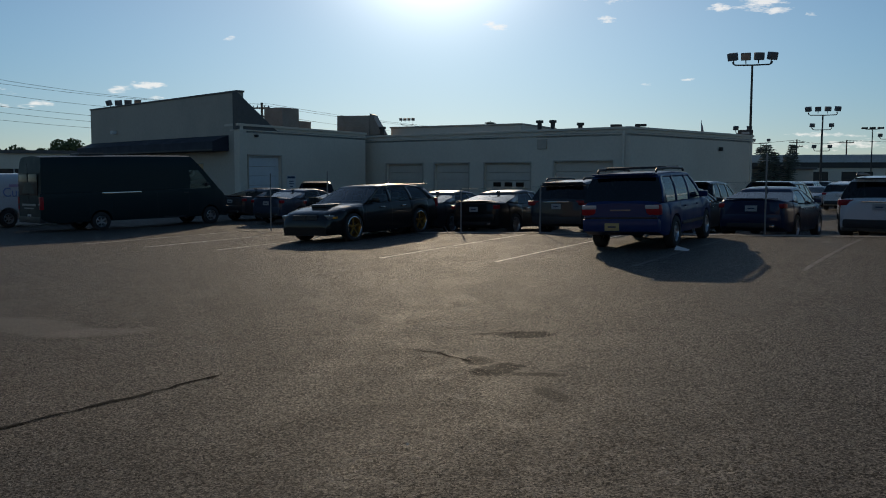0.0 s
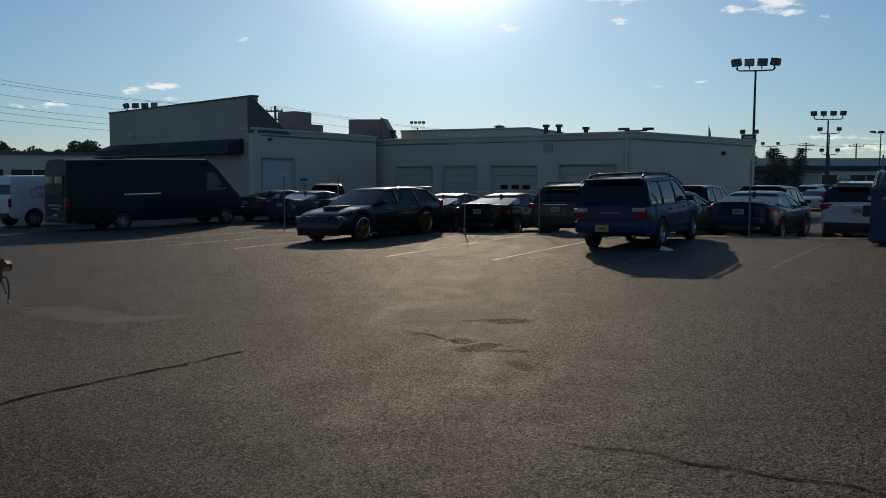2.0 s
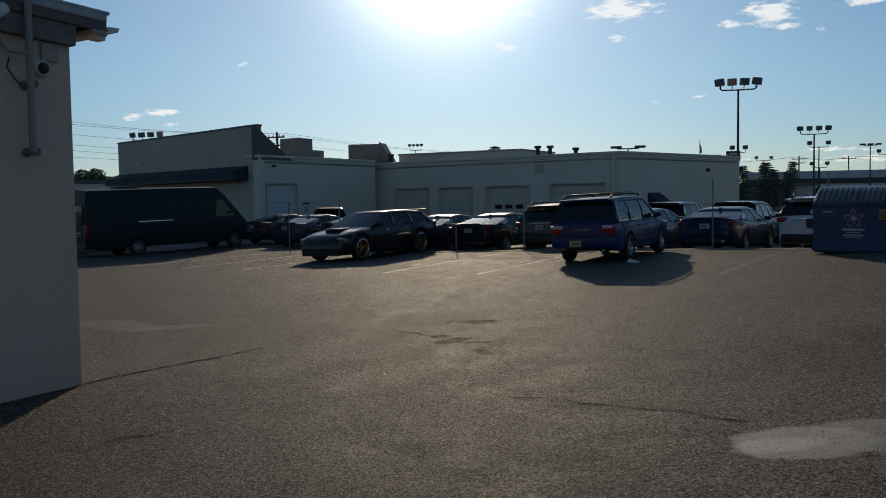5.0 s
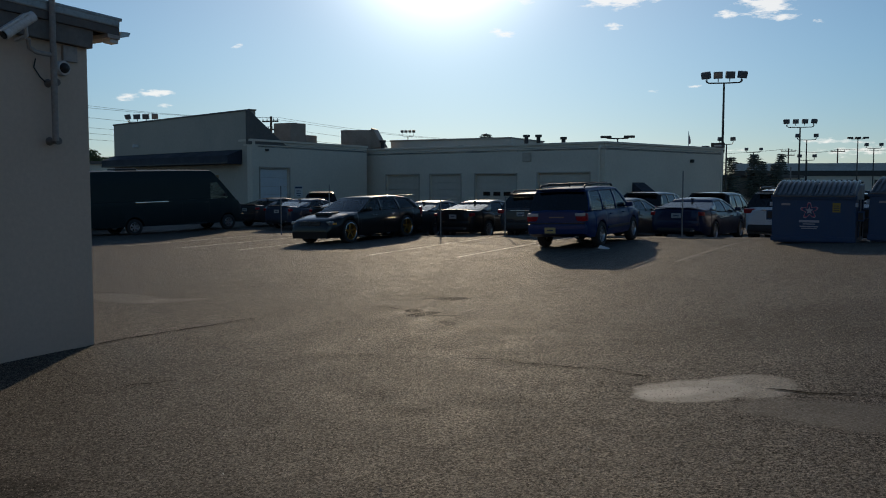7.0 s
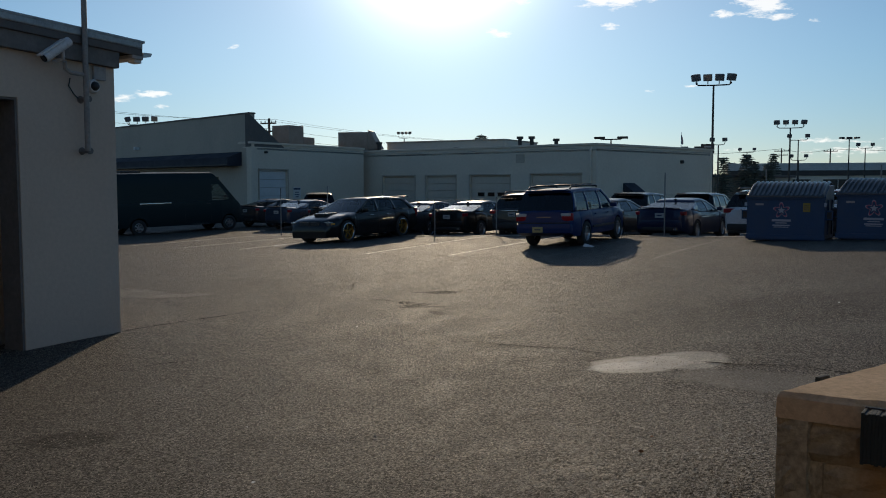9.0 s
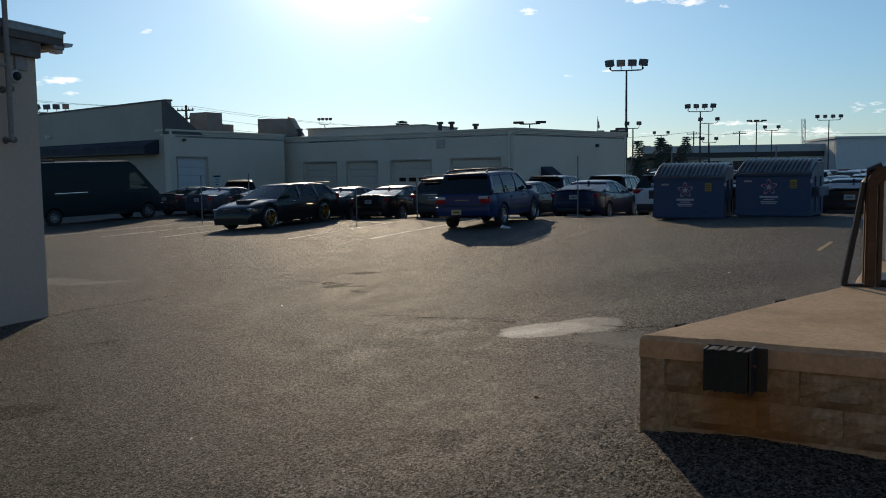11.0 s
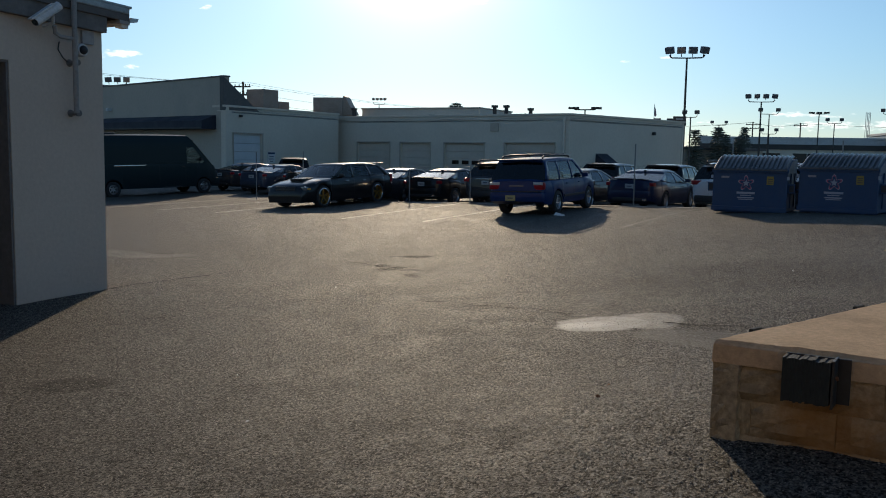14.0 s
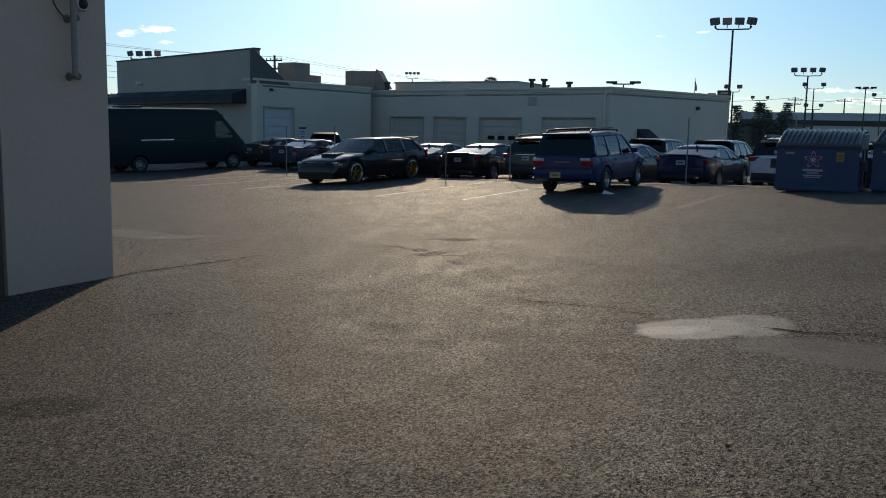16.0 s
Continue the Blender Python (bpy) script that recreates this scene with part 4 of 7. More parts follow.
eave = m @ Matrix.Translation((ln, 0, 0)) @ pose(0, 0, 0, 0, 3.2, 0) @ Matrix.Translation((-ln, 0, 0))
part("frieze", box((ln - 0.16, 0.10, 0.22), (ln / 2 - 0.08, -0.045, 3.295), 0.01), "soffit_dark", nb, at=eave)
part("soffit", box((0.17, 10.3, 0.05), (ln + 0.085, 5.0, 3.37), 0.008), "soffit", nb, at=eave)
part("fascia", box((ln + 0.18, 0.06, 0.19), (ln / 2 + 0.08, -0.105, 3.49), 0.012), "fascia", nb, at=eave)
part("drip_edge", box((ln + 0.20, 0.08, 0.035), (ln / 2 + 0.09, -0.115, 3.588), 0.008), "grey_metal", nb, at=eave)
part("gable_fascia", box((0.06, 10.4, 0.19), (ln + 0.145, 5.1, 3.49), 0.012), "fascia", nb, at=eave)
part("gutter_lip", prism([(0, 0), (0.13, 0.03), (0.15, 0.08), (0.02, 0.07)], 0.20, Matrix.Translation((ln + 0.18, -0.13, 3.385))), "galvanised", nb, "bent metal gutter end", at=eave)
part("gutter_box", box((0.12, 0.14, 0.10), (ln + 0.11, -0.05, 3.35), 0.01), "white_metal", nb, at=eave)
part("roof", box((ln + 0.3, 10.6, 0.10), (ln / 2 + 0.0, 5.15, 3.54), 0.02), "grey_metal", nb, at=eave)
part("corner_bracket", box((0.18, 0.05, 0.18), (ln - 0.24, -0.02, 3.10), 0.01), "soffit", nb, at=m)
part("floor_slab", box((ln - 0.8, 9.4, 0.1), (ln / 2, 5.1, nb0 + 0.22)), "concrete", nb, at=m)
# dark sheets over jamb and head stand in for shade in the doorway
part("jamb_lining", box((0.03, 0.40, 2.70 - nb0), (ln - 1.376, 0.215, (2.70 + nb0) / 2), 0.004), "soffit_dark", nb, "dark sheet standing in for shade on the door jamb", at=m)
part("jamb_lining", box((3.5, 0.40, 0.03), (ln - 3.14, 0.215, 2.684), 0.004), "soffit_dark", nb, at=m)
part("door_track", tube([(ln - 1.5, 0.48, nb0 + 0.3), (ln - 1.5, 0.48, 2.5)], 0.03, 6), "galvanised", nb, at=m)
part("guard_post", tube([(ln - 1.75, 0.75, nb0 + 0.3), (ln - 1.75, 0.75, 2.3)], 0.06, 10), "sticker_yellow", nb, "yellow upright inside the doorway", smooth=40, at=m)
part("overhead_door", box((3.4, 2.4, 0.08), (ln - 3.16, 1.9, 2.7)), "white_metal", nb, at=m)
# conduit, junction boxes, cameras on its wall
cond = thing("conduit", Matrix(), "grey electrical conduit up the wall and past the eave", "conduit")
cx = ln - 0.54
part("pipe", tube([(cx, -0.175, 2.08), (cx, -0.175, 3.2), (cx, -0.175, 4.6)], 0.035, 10), "conduit_grey", cond, smooth=40, at=m)
for z in (2.08, 2.74):
    part("junction_box", lathe([(0, 0.001), (0, 0.042), (0.03, 0.042), (0.035, 0.028), (0.16, 0.032), (0.186, 0.05), (0.186, 0.001)], 12, bm=None), "soffit_dark", cond, smooth=40, at=m @ Matrix.Translation((cx + 0.03, -0.19, z)))
part("branch", tube([(cx, -0.17, 3.04), (cx - 0.20, -0.16, 3.05), (cx - 0.29, -0.18, 3.09), (cx - 0.32, -0.22, 3.17)], 0.026, 8), "soffit", cond, smooth=40, at=m)
part("loose_wire", tube([(cx - 0.12, -0.02, 3.0), (cx - 0.15, -0.03, 2.9), (cx - 0.08, -0.03, 2.8), (cx - 0.02, -0.03, 2.75)], 0.008, 5), "trim_black", cond, at=m)
sc = thing("bullet_camera", m @ Matrix.Translation((cx - 0.47, -0.30, 3.29)) @ pose(0, 0, 0, 0, -36, 0), "white bullet security camera on a bracket", "security camera")
part("housing", tube([(-0.21, 0, 0), (-0.2, 0, 0), (0.19, 0, 0), (0.21, 0, 0)], 0.058, 18), "white_metal", sc, smooth=40)
part("hood", box((0.40, 0.10, 0.025), (-0.05, 0, 0.058), 0.01), "white_metal", sc)
part("lens", lathe([(-0.01, 0.001), (-0.01, 0.045), (0.01, 0.045)], 14), "privacy_glass", sc, at=pose(-0.215, 0, 0, 0, 0, -90))
part("bracket", tube([(0.06, 0, -0.05), (0.04, 0.05, -0.14), (0.02, 0.26, -0.16)], 0.022, 8), "white_metal", sc, smooth=40)
dome = thing("dome_camera", m @ Matrix.Translation((ln - 0.34, -0.002, 2.925)), "small white dome security camera with a dark eye", "security camera")
part("base", lathe([(0.0, 0.088), (-0.05, 0.088), (-0.07, 0.075), (-0.07, 0.06)], 20), "white_metal", dome, smooth=40)
part("eye", lathe([(-0.06, 0.064), (-0.10, 0.05), (-0.115, 0.03), (-0.12, 0.001)], 16), "trim_black", dome, smooth=60)


def trailer_tongue():
    """The drawbar of a trailer parked past the corner, with its coupler, chains and loose plug lead. Origin at the coupler's tip."""
    ob = thing("trailer_tongue", pose(-5.80, 10.60, 0.21, 0, 0, -4), "black steel trailer tongue with coupler, chains and loose plug lead", "trailer")
    part("drawbar", box((1.9, 0.08, 0.12), (-1.05, 0.0, 0.05), 0.012), "trim_black", ob)
    for s in (-1, 1):
        part("side_rail", box((1.5, 0.06, 0.10), (-1.25, 0, 0.05), 0.012, Matrix.Translation((0, s * 0.05, 0)) @ Matrix.Rotation(radians(-s * 16), 4, "Z")), "trim_black", ob)
    part("coupler", prism([(-0.28, 0.0), (-0.02, -0.04), (0.01, -0.01), (0.01, 0.06), (-0.04, 0.10), (-0.28, 0.11)], 0.11, Matrix.Translation((0, -0.055, 0))), "trim_black", ob)
    part("latch", box((0.10, 0.03, 0.03), (-0.12, -0.02, 0.115), 0.008), "dark_metal", ob)
    part("ball_socket", lathe([(-0.05, 0.001), (-0.05, 0.035), (0.0, 0.045)], 14, "Z"), "chrome", ob, at=Matrix.Translation((-0.015, -0.045, 0.02)), smooth=40)
    part("chain_bracket", box((0.06, 0.10, 0.16), (-0.16, 0, -0.10), 0.012), "dark_metal", ob)
    part("plug_lead", tube([(-0.17, -0.05, -0.22), (-0.10, -0.06, -0.15), (-0.05, -0.06, -0.115), (-0.005, -0.06, -0.13), (0.015, -0.06, -0.20), (0.02, -0.06, -0.32), (0.005, -0.06, -0.44)], 0.011, 7), "trim_black", ob, smooth=50)
    part("plug", tube([(0.0, -0.06, -0.44), (0.025, -0.06, -0.49)], 0.026, 10), "grey_metal", ob, smooth=40)
    for k, (x, drop) in enumerate(((-0.14, 0.19), (-0.08, 0.17))):
        part("safety_chain", tube([(-0.13, 0.02, -0.17), (x - 0.02, 0, -0.24), (x + (-0.06 if k == 0 else 0.03), 0, -0.20 - drop), (x + (-0.05 if k == 0 else 0.0), 0, -0.18 - drop)], 0.009, 6), "dark_metal", ob, smooth=50)
    jack = part("jack", tube([(-1.3, -0.12, 0.25), (-1.3, -0.12, -0.60)], 0.035, 10), "dark_metal", ob, smooth=40)
    part("jack_foot", tube([(-1.3, -0.12, -0.60), (-1.3, -0.12, -0.655)], 0.09, 12), "dark_metal", jack, smooth=40)


trailer_tongue()
# ---------------------------------------------------------------- vehicles
def wheel_meshes(radius, width, rim_radius, spokes, rim_mat, key):
    """A tyre with a rounded shoulder, and a spoked rim inside it; the axle is y, the outer face at -y."""
    w = width / 2
    r0 = rim_radius
    tyre = lathe([(-w * 0.8, r0), (-w, r0 + 0.02), (-w, radius - 0.04), (-w * 0.85, radius - 0.01), (-w * 0.6, radius), (w * 0.6, radius),
                  (w * 0.85, radius - 0.01), (w, radius - 0.04), (w, r0 + 0.02), (w * 0.8, r0), (-w * 0.8, r0)], 28)
    rim = lathe([(-w * 0.8, r0), (-w * 0.86, r0 - 0.012), (-w * 0.6, r0 - 0.03), (w * 0.2, r0 - 0.05), (w * 0.2, 0.02)], 28)
    lathe([(-w * 0.55, 0.001), (-w * 0.62, 0.03), (-w * 0.55, 0.06), (-w * 0.1, 0.07)], 12, bm=rim)
    for i in range(spokes):
        a = 2 * math.pi * i / spokes
        box((0.032 if spokes > 6 else 0.055, 0.03, r0 - 0.05), (0, 0, (r0 - 0.05) / 2 + 0.03), 0.006,
            Matrix.Translation((0, -w * 0.5, 0)) @ Matrix.Rotation(a, 4, "Y"), rim, 1)
    disc = lathe([(0.0, 0.06), (0.0, r0 * 0.72), (0.015, r0 * 0.72), (0.015, 0.06)], 20)
    return (finish(tyre, key + "_tyre", "tyre", 40), finish(rim, key + "_rim", rim_mat, 35), finish(disc, key + "_disc", "dark_metal", 35))


def spread(xs, n):
    return sorted(set([round(x, 4) for x in xs] + [round(xs[0] + (xs[-1] - xs[0]) * i / n, 4) for i in range(n + 1)]))


def lower_body(c):
    L, W = c["length"], c["width"]
    axles, R = c["axles"], c["arch"]
    knots = [c["deck"][0][0], c["deck"][-1][0]]
    for ax in axles:
        knots += [ax + R * math.cos(math.pi * k / 12) for k in range(13)]
    knots += [x for x, _ in c["deck"]]
    knots.sort()
    xs = spread(knots, 44)
    dx, dz = zip(*c["deck"])
    wx, wv = zip(*c["plan"])
    bx, bz = zip(*c["belly"])
    bm = bmesh.new()
    rings = []
    for x in xs:
        w = np.interp(x, wx, wv) * W / 2
        zt = float(np.interp(x, dx, dz))
        zb = float(np.interp(x, bx, bz))
        arch = False
        for ax in axles:
            d = abs(x - ax)
            if d < R:
                h = math.sqrt(R * R - d * d) + c["wheel"] - 0.02
                arch = h > zb
                zb = max(zb, min(h, zt - 0.14))
        bulge = 0.012 if arch else 0.0
        zm = max(zb + 0.02, zb * 0.45 + zt * 0.55)
        lo = max(zb + 0.01, float(np.interp(x, bx, bz)) + 0.10)
        edge = (0.998, 0.996, 0.99) if c.get("slab") else (0.982, 0.945, 0.885)
        half = [(0, zb), (w * 0.80, zb), (w * 0.955 + bulge, zb), (w * 0.985 + bulge, min(lo, zm)), (w + bulge * 0.7, zm), (w * edge[0], zb * 0.2 + zt * 0.8),
                (w * edge[1], zt - 0.045), (w * edge[2], zt - 0.008), (w * 0.62, zt + 0.008), (w * 0.3, zt + c.get("crown", 0.02)), (0, zt + c.get("crown", 0.02) * 1.2)]
        full = [(-y, z) for y, z in half[::-1]] + half[1:]
        full = [(y, z) for y, z in full]
        rings.append([bm.verts.new((x, y, z)) for y, z in full[:-1]])
    n = len(rings[0])
    for r0, r1 in zip(rings, rings[1:]):
        for j in range(n):
            bm.faces.new((r0[j], r0[(j + 1) % n], r1[(j + 1) % n], r1[j]))
    bm.faces.new(rings[0])
    bm.faces.new(rings[-1][::-1])
    return bm


def cabin(c):
    """The frame of the cabin with pillars and roof, and the panes between them, all on one ruled surface a side."""
    lo, up = c["low"], c["high"]
    zb, zr = c["belt"], c["rail"]
    wb, wr = c["width"] / 2 * c.get("cab_low", 0.93), c["width"] / 2 * c.get("cab_high", 0.76)

    def zbelt(x):
        return float(np.interp(x, *zip(*c["deck"]))) - 0.02 if c.get("belt_follow", True) else zb

    def point(k, v, s, inset=0.0):
        x = lo[k] + (up[k] - lo[k]) * v
        z0 = zbelt(lo[k])
        zrk = zr + c.get("rail_drop", [0] * len(lo))[k]
        z = z0 + (zrk - z0) * v
        bow = math.sin(v * math.pi) * c.get("bow", 0.025)
        y = wb + (wr - wb) * v + bow - inset
        return Vector((x, s * y, z))

    frame = bmesh.new()
    steps = [0, 0.25, 0.5, 0.75, 1]
    panes = []
    for s in (-1, 1):
        for k in range(0, len(lo) - 1):
            grid_a = [point(k, v, s) for v in steps]
            grid_b = [point(k + 1, v, s) for v in steps]
            if k % 2 == 0:
                va = [frame.verts.new(p) for p in grid_a]
                vb = [frame.verts.new(p) for p in grid_b]
                for i in range(4):
                    frame.faces.new((va[i], vb[i], vb[i + 1], va[i + 1]))
            else:
                bm = bmesh.new()
                va = [bm.verts.new(point(k, v, s, 0.012)) for v in steps]
                vb = [bm.verts.new(point(k + 1, v, s, 0.012)) for v in steps]
                for i in range(4):
                    bm.faces.new((va[i], vb[i], vb[i + 1], va[i + 1]))
                panes.append(("side_window", bm, c["glass"][min(k // 2, len(c["glass"]) - 1)]))
    last = len(lo) - 1
    for k, name, out, tint in ((0, "windshield", 0.10, c.get("front_glass", "clear_glass")), (last, "rear_window", -0.07, c["glass"][-1])):
        bm = bmesh.new()
        rows = []
        v0 = c.get("rear_low", 0.0) if k else c.get("front_low", 0.0)
        for i in range(5):
            v = v0 + (1 - v0) * i / 4
            a, b = point(k, v, 1), point(k, v, -1)
            rows.append([bm.verts.new(a.lerp(b, j / 8) + Vector((out * math.sin(math.pi * j / 8) * (1 - 0.4 * v), 0, 0.0))) for j in range(9)])
        for r0, r1 in zip(rows, rows[1:]):
            for j in range(8):
                bm.faces.new((r0[j], r0[j + 1], r1[j + 1], r1[j]))
        panes.append((name, bm, tint))
        if v0 > 0:
            rows = []
            for v in (0, v0):
                a, b = point(k, v, 1), point(k, v, -1)
                rows.append([frame.verts.new(a.lerp(b, j / 8) + Vector((out * math.sin(math.pi * j / 8) * (1 - 0.4 * v), 0, 0))) for j in range(9)])
            for j in range(8):
                frame.faces.new((rows[0][j], rows[0][j + 1], rows[1][j + 1], rows[1][j]))
    # roof: nested outlines from the rails to the crown
    dz = c["roof"]
    prof = [(0.0, 0.0), (0.012, 0.35), (0.05, 0.72), (0.14, 0.93), (0.35, 1.0), (wr, 1.04)]
    loops = []
    x0, x1 = up[0], up[last]
    ts = sorted({round((u - x0) / (x1 - x0), 4) for u in up} | {i / 12 for i in range(13)})
    nx = len(ts) - 1
    for inset, h in prof:
        loop = []
        fa = c.get("roof_front", 0.3) * h * dz / 0.08 * 0.35
        ra = c.get("roof_back", 0.15) * h * dz / 0.08 * 0.35
        for s in (1, -1):
            seq = range(nx + 1) if s == 1 else range(nx, -1, -1)
            for i in seq:
                t = ts[i]
                x = x0 + (x1 - x0) * t
                drop = float(np.interp(-x, [-u for u in up], c.get("rail_drop", [0] * len(lo))))
                arc = c.get("arc", 0.03) * math.sin(math.pi * t)
                xx = x - (fa * (1 - t) - ra * t)
                loop.append(frame.verts.new((xx, s * max(0.0, wr - inset), zr + drop + (h * dz) + arc * h)))
        loops.append(loop)
    n = len(loops[0])
    for r0, r1 in zip(loops, loops[1:]):
        for j in range(n):
            frame.faces.new((r0[j], r0[(j + 1) % n], r1[(j + 1) % n], r1[j]))
    bmesh.ops.remove_doubles(frame, verts=frame.verts, dist=0.006)
    bmesh.ops.dissolve_degenerate(frame, edges=frame.edges, dist=0.0005)
    return frame, panes


def build_vehicle(name, c, label, category, group=""):
    car = thing(name, Matrix(), label, category, group)
    L, W = c["length"], c["width"]
    part("body", lower_body(c), c["paint"], car, smooth=32)
    frame, panes = cabin(c)
    fr = part("cabin_frame", frame, c.get("roof_paint", c["paint"]), car, smooth=38)
    if not c.get("slab"):
        sol = fr.modifiers.new("thick", "SOLIDIFY")
        sol.thickness, sol.offset = 0.035, -1
    for pname, bm, tint in panes:
        part(pname, bm, tint, car, smooth=60)
    t, r, d = c["wheels"]
    for ax in c["axles"]:
        for s in (-1, 1):
            at = Matrix.Translation((ax, s * (W / 2 - 0.105), c["wheel"])) @ Matrix.Rotation(0 if s < 0 else math.pi, 4, "Z")
            w = share("wheel", t, car, at)
            share("rim", r, w, label=c.get("rim_label", ""))
            if c.get("simple"):
                continue
            share("brake_disc", d, w)
            if c.get("lip"):
                share("rim_lip", c["lip"], w, label="polished outer rim lip")
    if c.get("simple"):
        c = dict(c, handles=(), seams=(), seats=False, rails=None, blocks=c["blocks"][:1])
    # inside: floor tub, dashboard, seats, steering wheel
    lo = c["low"]
    zf = c["belly"][1][1] + 0.12
    if not c.get("simple"):
        part("dashboard", box((0.35, W * 0.82, 0.16), (lo[0] - 0.32, 0, c["belt"] - 0.02), 0.05), "interior", car)
    if c.get("seats", True):
        rows = c.get("seat_rows", (lo[0] - 1.25, lo[0] - 2.02))
        for k, x in enumerate(rows):
            for y in (-0.36, 0.36):
                low = 0.0 if k == 0 else 0.12
                bm = box((0.14, 0.50, 0.50), (x - 0.12, y, c["belt"] - 0.06 - low), 0.05, None)
                box((0.10, 0.26, 0.15), (x - 0.13, y, c["belt"] + 0.26 - low), 0.045, None, bm)
                part("seat", bm, "seat_cloth", car)
    if not c.get("simple"):
        bm = lathe([(-0.015, 0.17), (0, 0.185), (0.015, 0.17), (0, 0.155), (-0.015, 0.17)], 20)
        bm.transform(Matrix.Translation((lo[0] - 0.72, 0.36, c["belt"] + 0.05)) @ Matrix.Rotation(radians(65), 4, "Z") @ Matrix.Rotation(radians(25), 4, "X"))
        part("steering_wheel", bm, "trim_black", car)
    # outside details
    for kind, x, y, z, sx, sy, sz, rot, material in c.get("lamps", ()):
        for s in (-1, 1):
            bm = box((sx, sy, sz), (0, 0, 0), min(sx, sy, sz) * 0.3)
            bm.transform(Matrix.Translation((x, s * y, z)) @ Matrix.Rotation(radians(rot) * s, 4, "Z"))
            part(kind, bm, material, car, smooth=30)
    for s in (-1, 1):
        bm = box((0.11, 0.19, 0.13), (0, s * 0.10, 0), 0.035)
        box((0.05, 0.10, 0.03), (0.0, s * -0.02, -0.05), 0.01, None, bm)
        bm.transform(Matrix.Translation((lo[0] - c.get("mirror_back", 0.38), s * (W / 2 * 0.95), c["belt"] + 0.06 + c.get("mirror_up", 0))))
        part("side_mirror", bm, c.get("mirror_paint", c["paint"]), car, smooth=30)
        for hx in c.get("handles", ()):
            bm = box((0.19, 0.03, 0.035), (hx, s * (W / 2 + 0.012), c["belt"] - 0.14), 0.012)
            part("door_handle", bm, c.get("handle_paint", c["paint"]), car, smooth=30)
        if c.get("seams"):
            bm = bmesh.new()
            for gx in c["seams"]:
                z0, z1 = c["belly"][1][1] + 0.12, c["belt"] - 0.05
                w = W / 2
                prev = None
                for i in range(7):
                    z = z0 + (z1 - z0) * i / 6
                    y = w * (0.992 if i in (0, 6) else 1.004)
                    a = bm.verts.new((gx - 0.005, s * y, z))
                    b = bm.verts.new((gx + 0.005, s * y, z))
                    if prev:
                        bm.faces.new((prev[0], prev[1], b, a))
                    prev = (a, b)
            part("door_gap", bm, "trim_black", car)
        if c.get("strip"):
            z, x0, x1 = c["strip"]
            part("side_moulding", box((x1 - x0, 0.022, 0.07), ((x0 + x1) / 2, s * (W / 2 + 0.008), z), 0.008), c.get("strip_mat", c["paint"]), car)
        if c.get("rails"):
            x0, x1, zr, yr = c["rails"]
            bm = tube([(x0, s * yr, zr - 0.05), (x0 - 0.08, s * yr, zr), ((x0 + x1) / 2, s * yr, zr + 0.02), (x1 + 0.08, s * yr, zr), (x1, s * yr, zr - 0.05)], 0.028, 8)
            part("roof_rail", bm, "trim_black", car, smooth=50)
    if c.get("crossbars"):
        for x, z, y in c["crossbars"]:
            part("crossbar", tube([(x, -y, z - 0.05), (x, -y + 0.04, z), (x, y - 0.04, z), (x, y, z - 0.05)], 0.024, 8), "trim_black", car, smooth=50)
    for x, z, sx, face in c.get("plates", ()):
        py = c.get("plate_y", 0.0)
        bm = box((0.012, 0.30, 0.15), (x, py, z), 0.004)
        plate = part("number_plate", bm, face, car)
        part("plate_mark", box((0.004, 0.17, 0.03), (x + sx * 0.009, py, z)), "ink", plate)
    for kind, sx, sy, sz, x, y, z, bev, material in c.get("blocks", ()):
        part(kind, box((sx, sy, sz), (x, y, z), bev), material, car, smooth=30)
    return car


def bay_pose(s, q, turn=0.0, flip=False, up=0.0):
    """Where a vehicle stands, by metres along and out from the fence, nose away from the camera unless flipped, tilted to the ground."""
    p = FENCE_P - V * s + U * q
    a = radians(57 + turn + (180 if flip else 0))
    f = Vector((math.cos(a), math.sin(a), 0))
    side = Vector((-f.y, f.x, 0))
    zf, zb = ground_z(*(p + f * 1.4)[:2]), ground_z(*(p - f * 1.4)[:2])
    zl, zr = ground_z(*(p + side * 0.75)[:2]), ground_z(*(p - side * 0.75)[:2])
    xa = (f + Vector((0, 0, (zf - zb) / 2.8))).normalized()
    ya = (side + Vector((0, 0, (zl - zr) / 1.5))).normalized()
    za = xa.cross(ya).normalized()
    ya = za.cross(xa)
    m = Matrix((xa, ya, za)).transposed().to_4x4()
    return Matrix.Translation((p.x, p.y, (zf + zb + zl + zr) / 4 - 0.008 + up)) @ m


W_SUV = wheel_meshes(0.335, 0.215, 0.205, 7, "alloy", "suv")
W_GOLD = wheel_meshes(0.375, 0.25, 0.275, 5, "gold_alloy", "gold")
GOLD_LIP = finish(lathe([(-0.105, 0.262), (-0.122, 0.272), (-0.118, 0.292), (-0.10, 0.294)], 32), "rim_lip", "chrome", 40)
W_VAN = wheel_meshes(0.345, 0.225, 0.205, 6, "alloy", "van")
W_SED = wheel_meshes(0.335, 0.225, 0.235, 10, "alloy", "sedan")

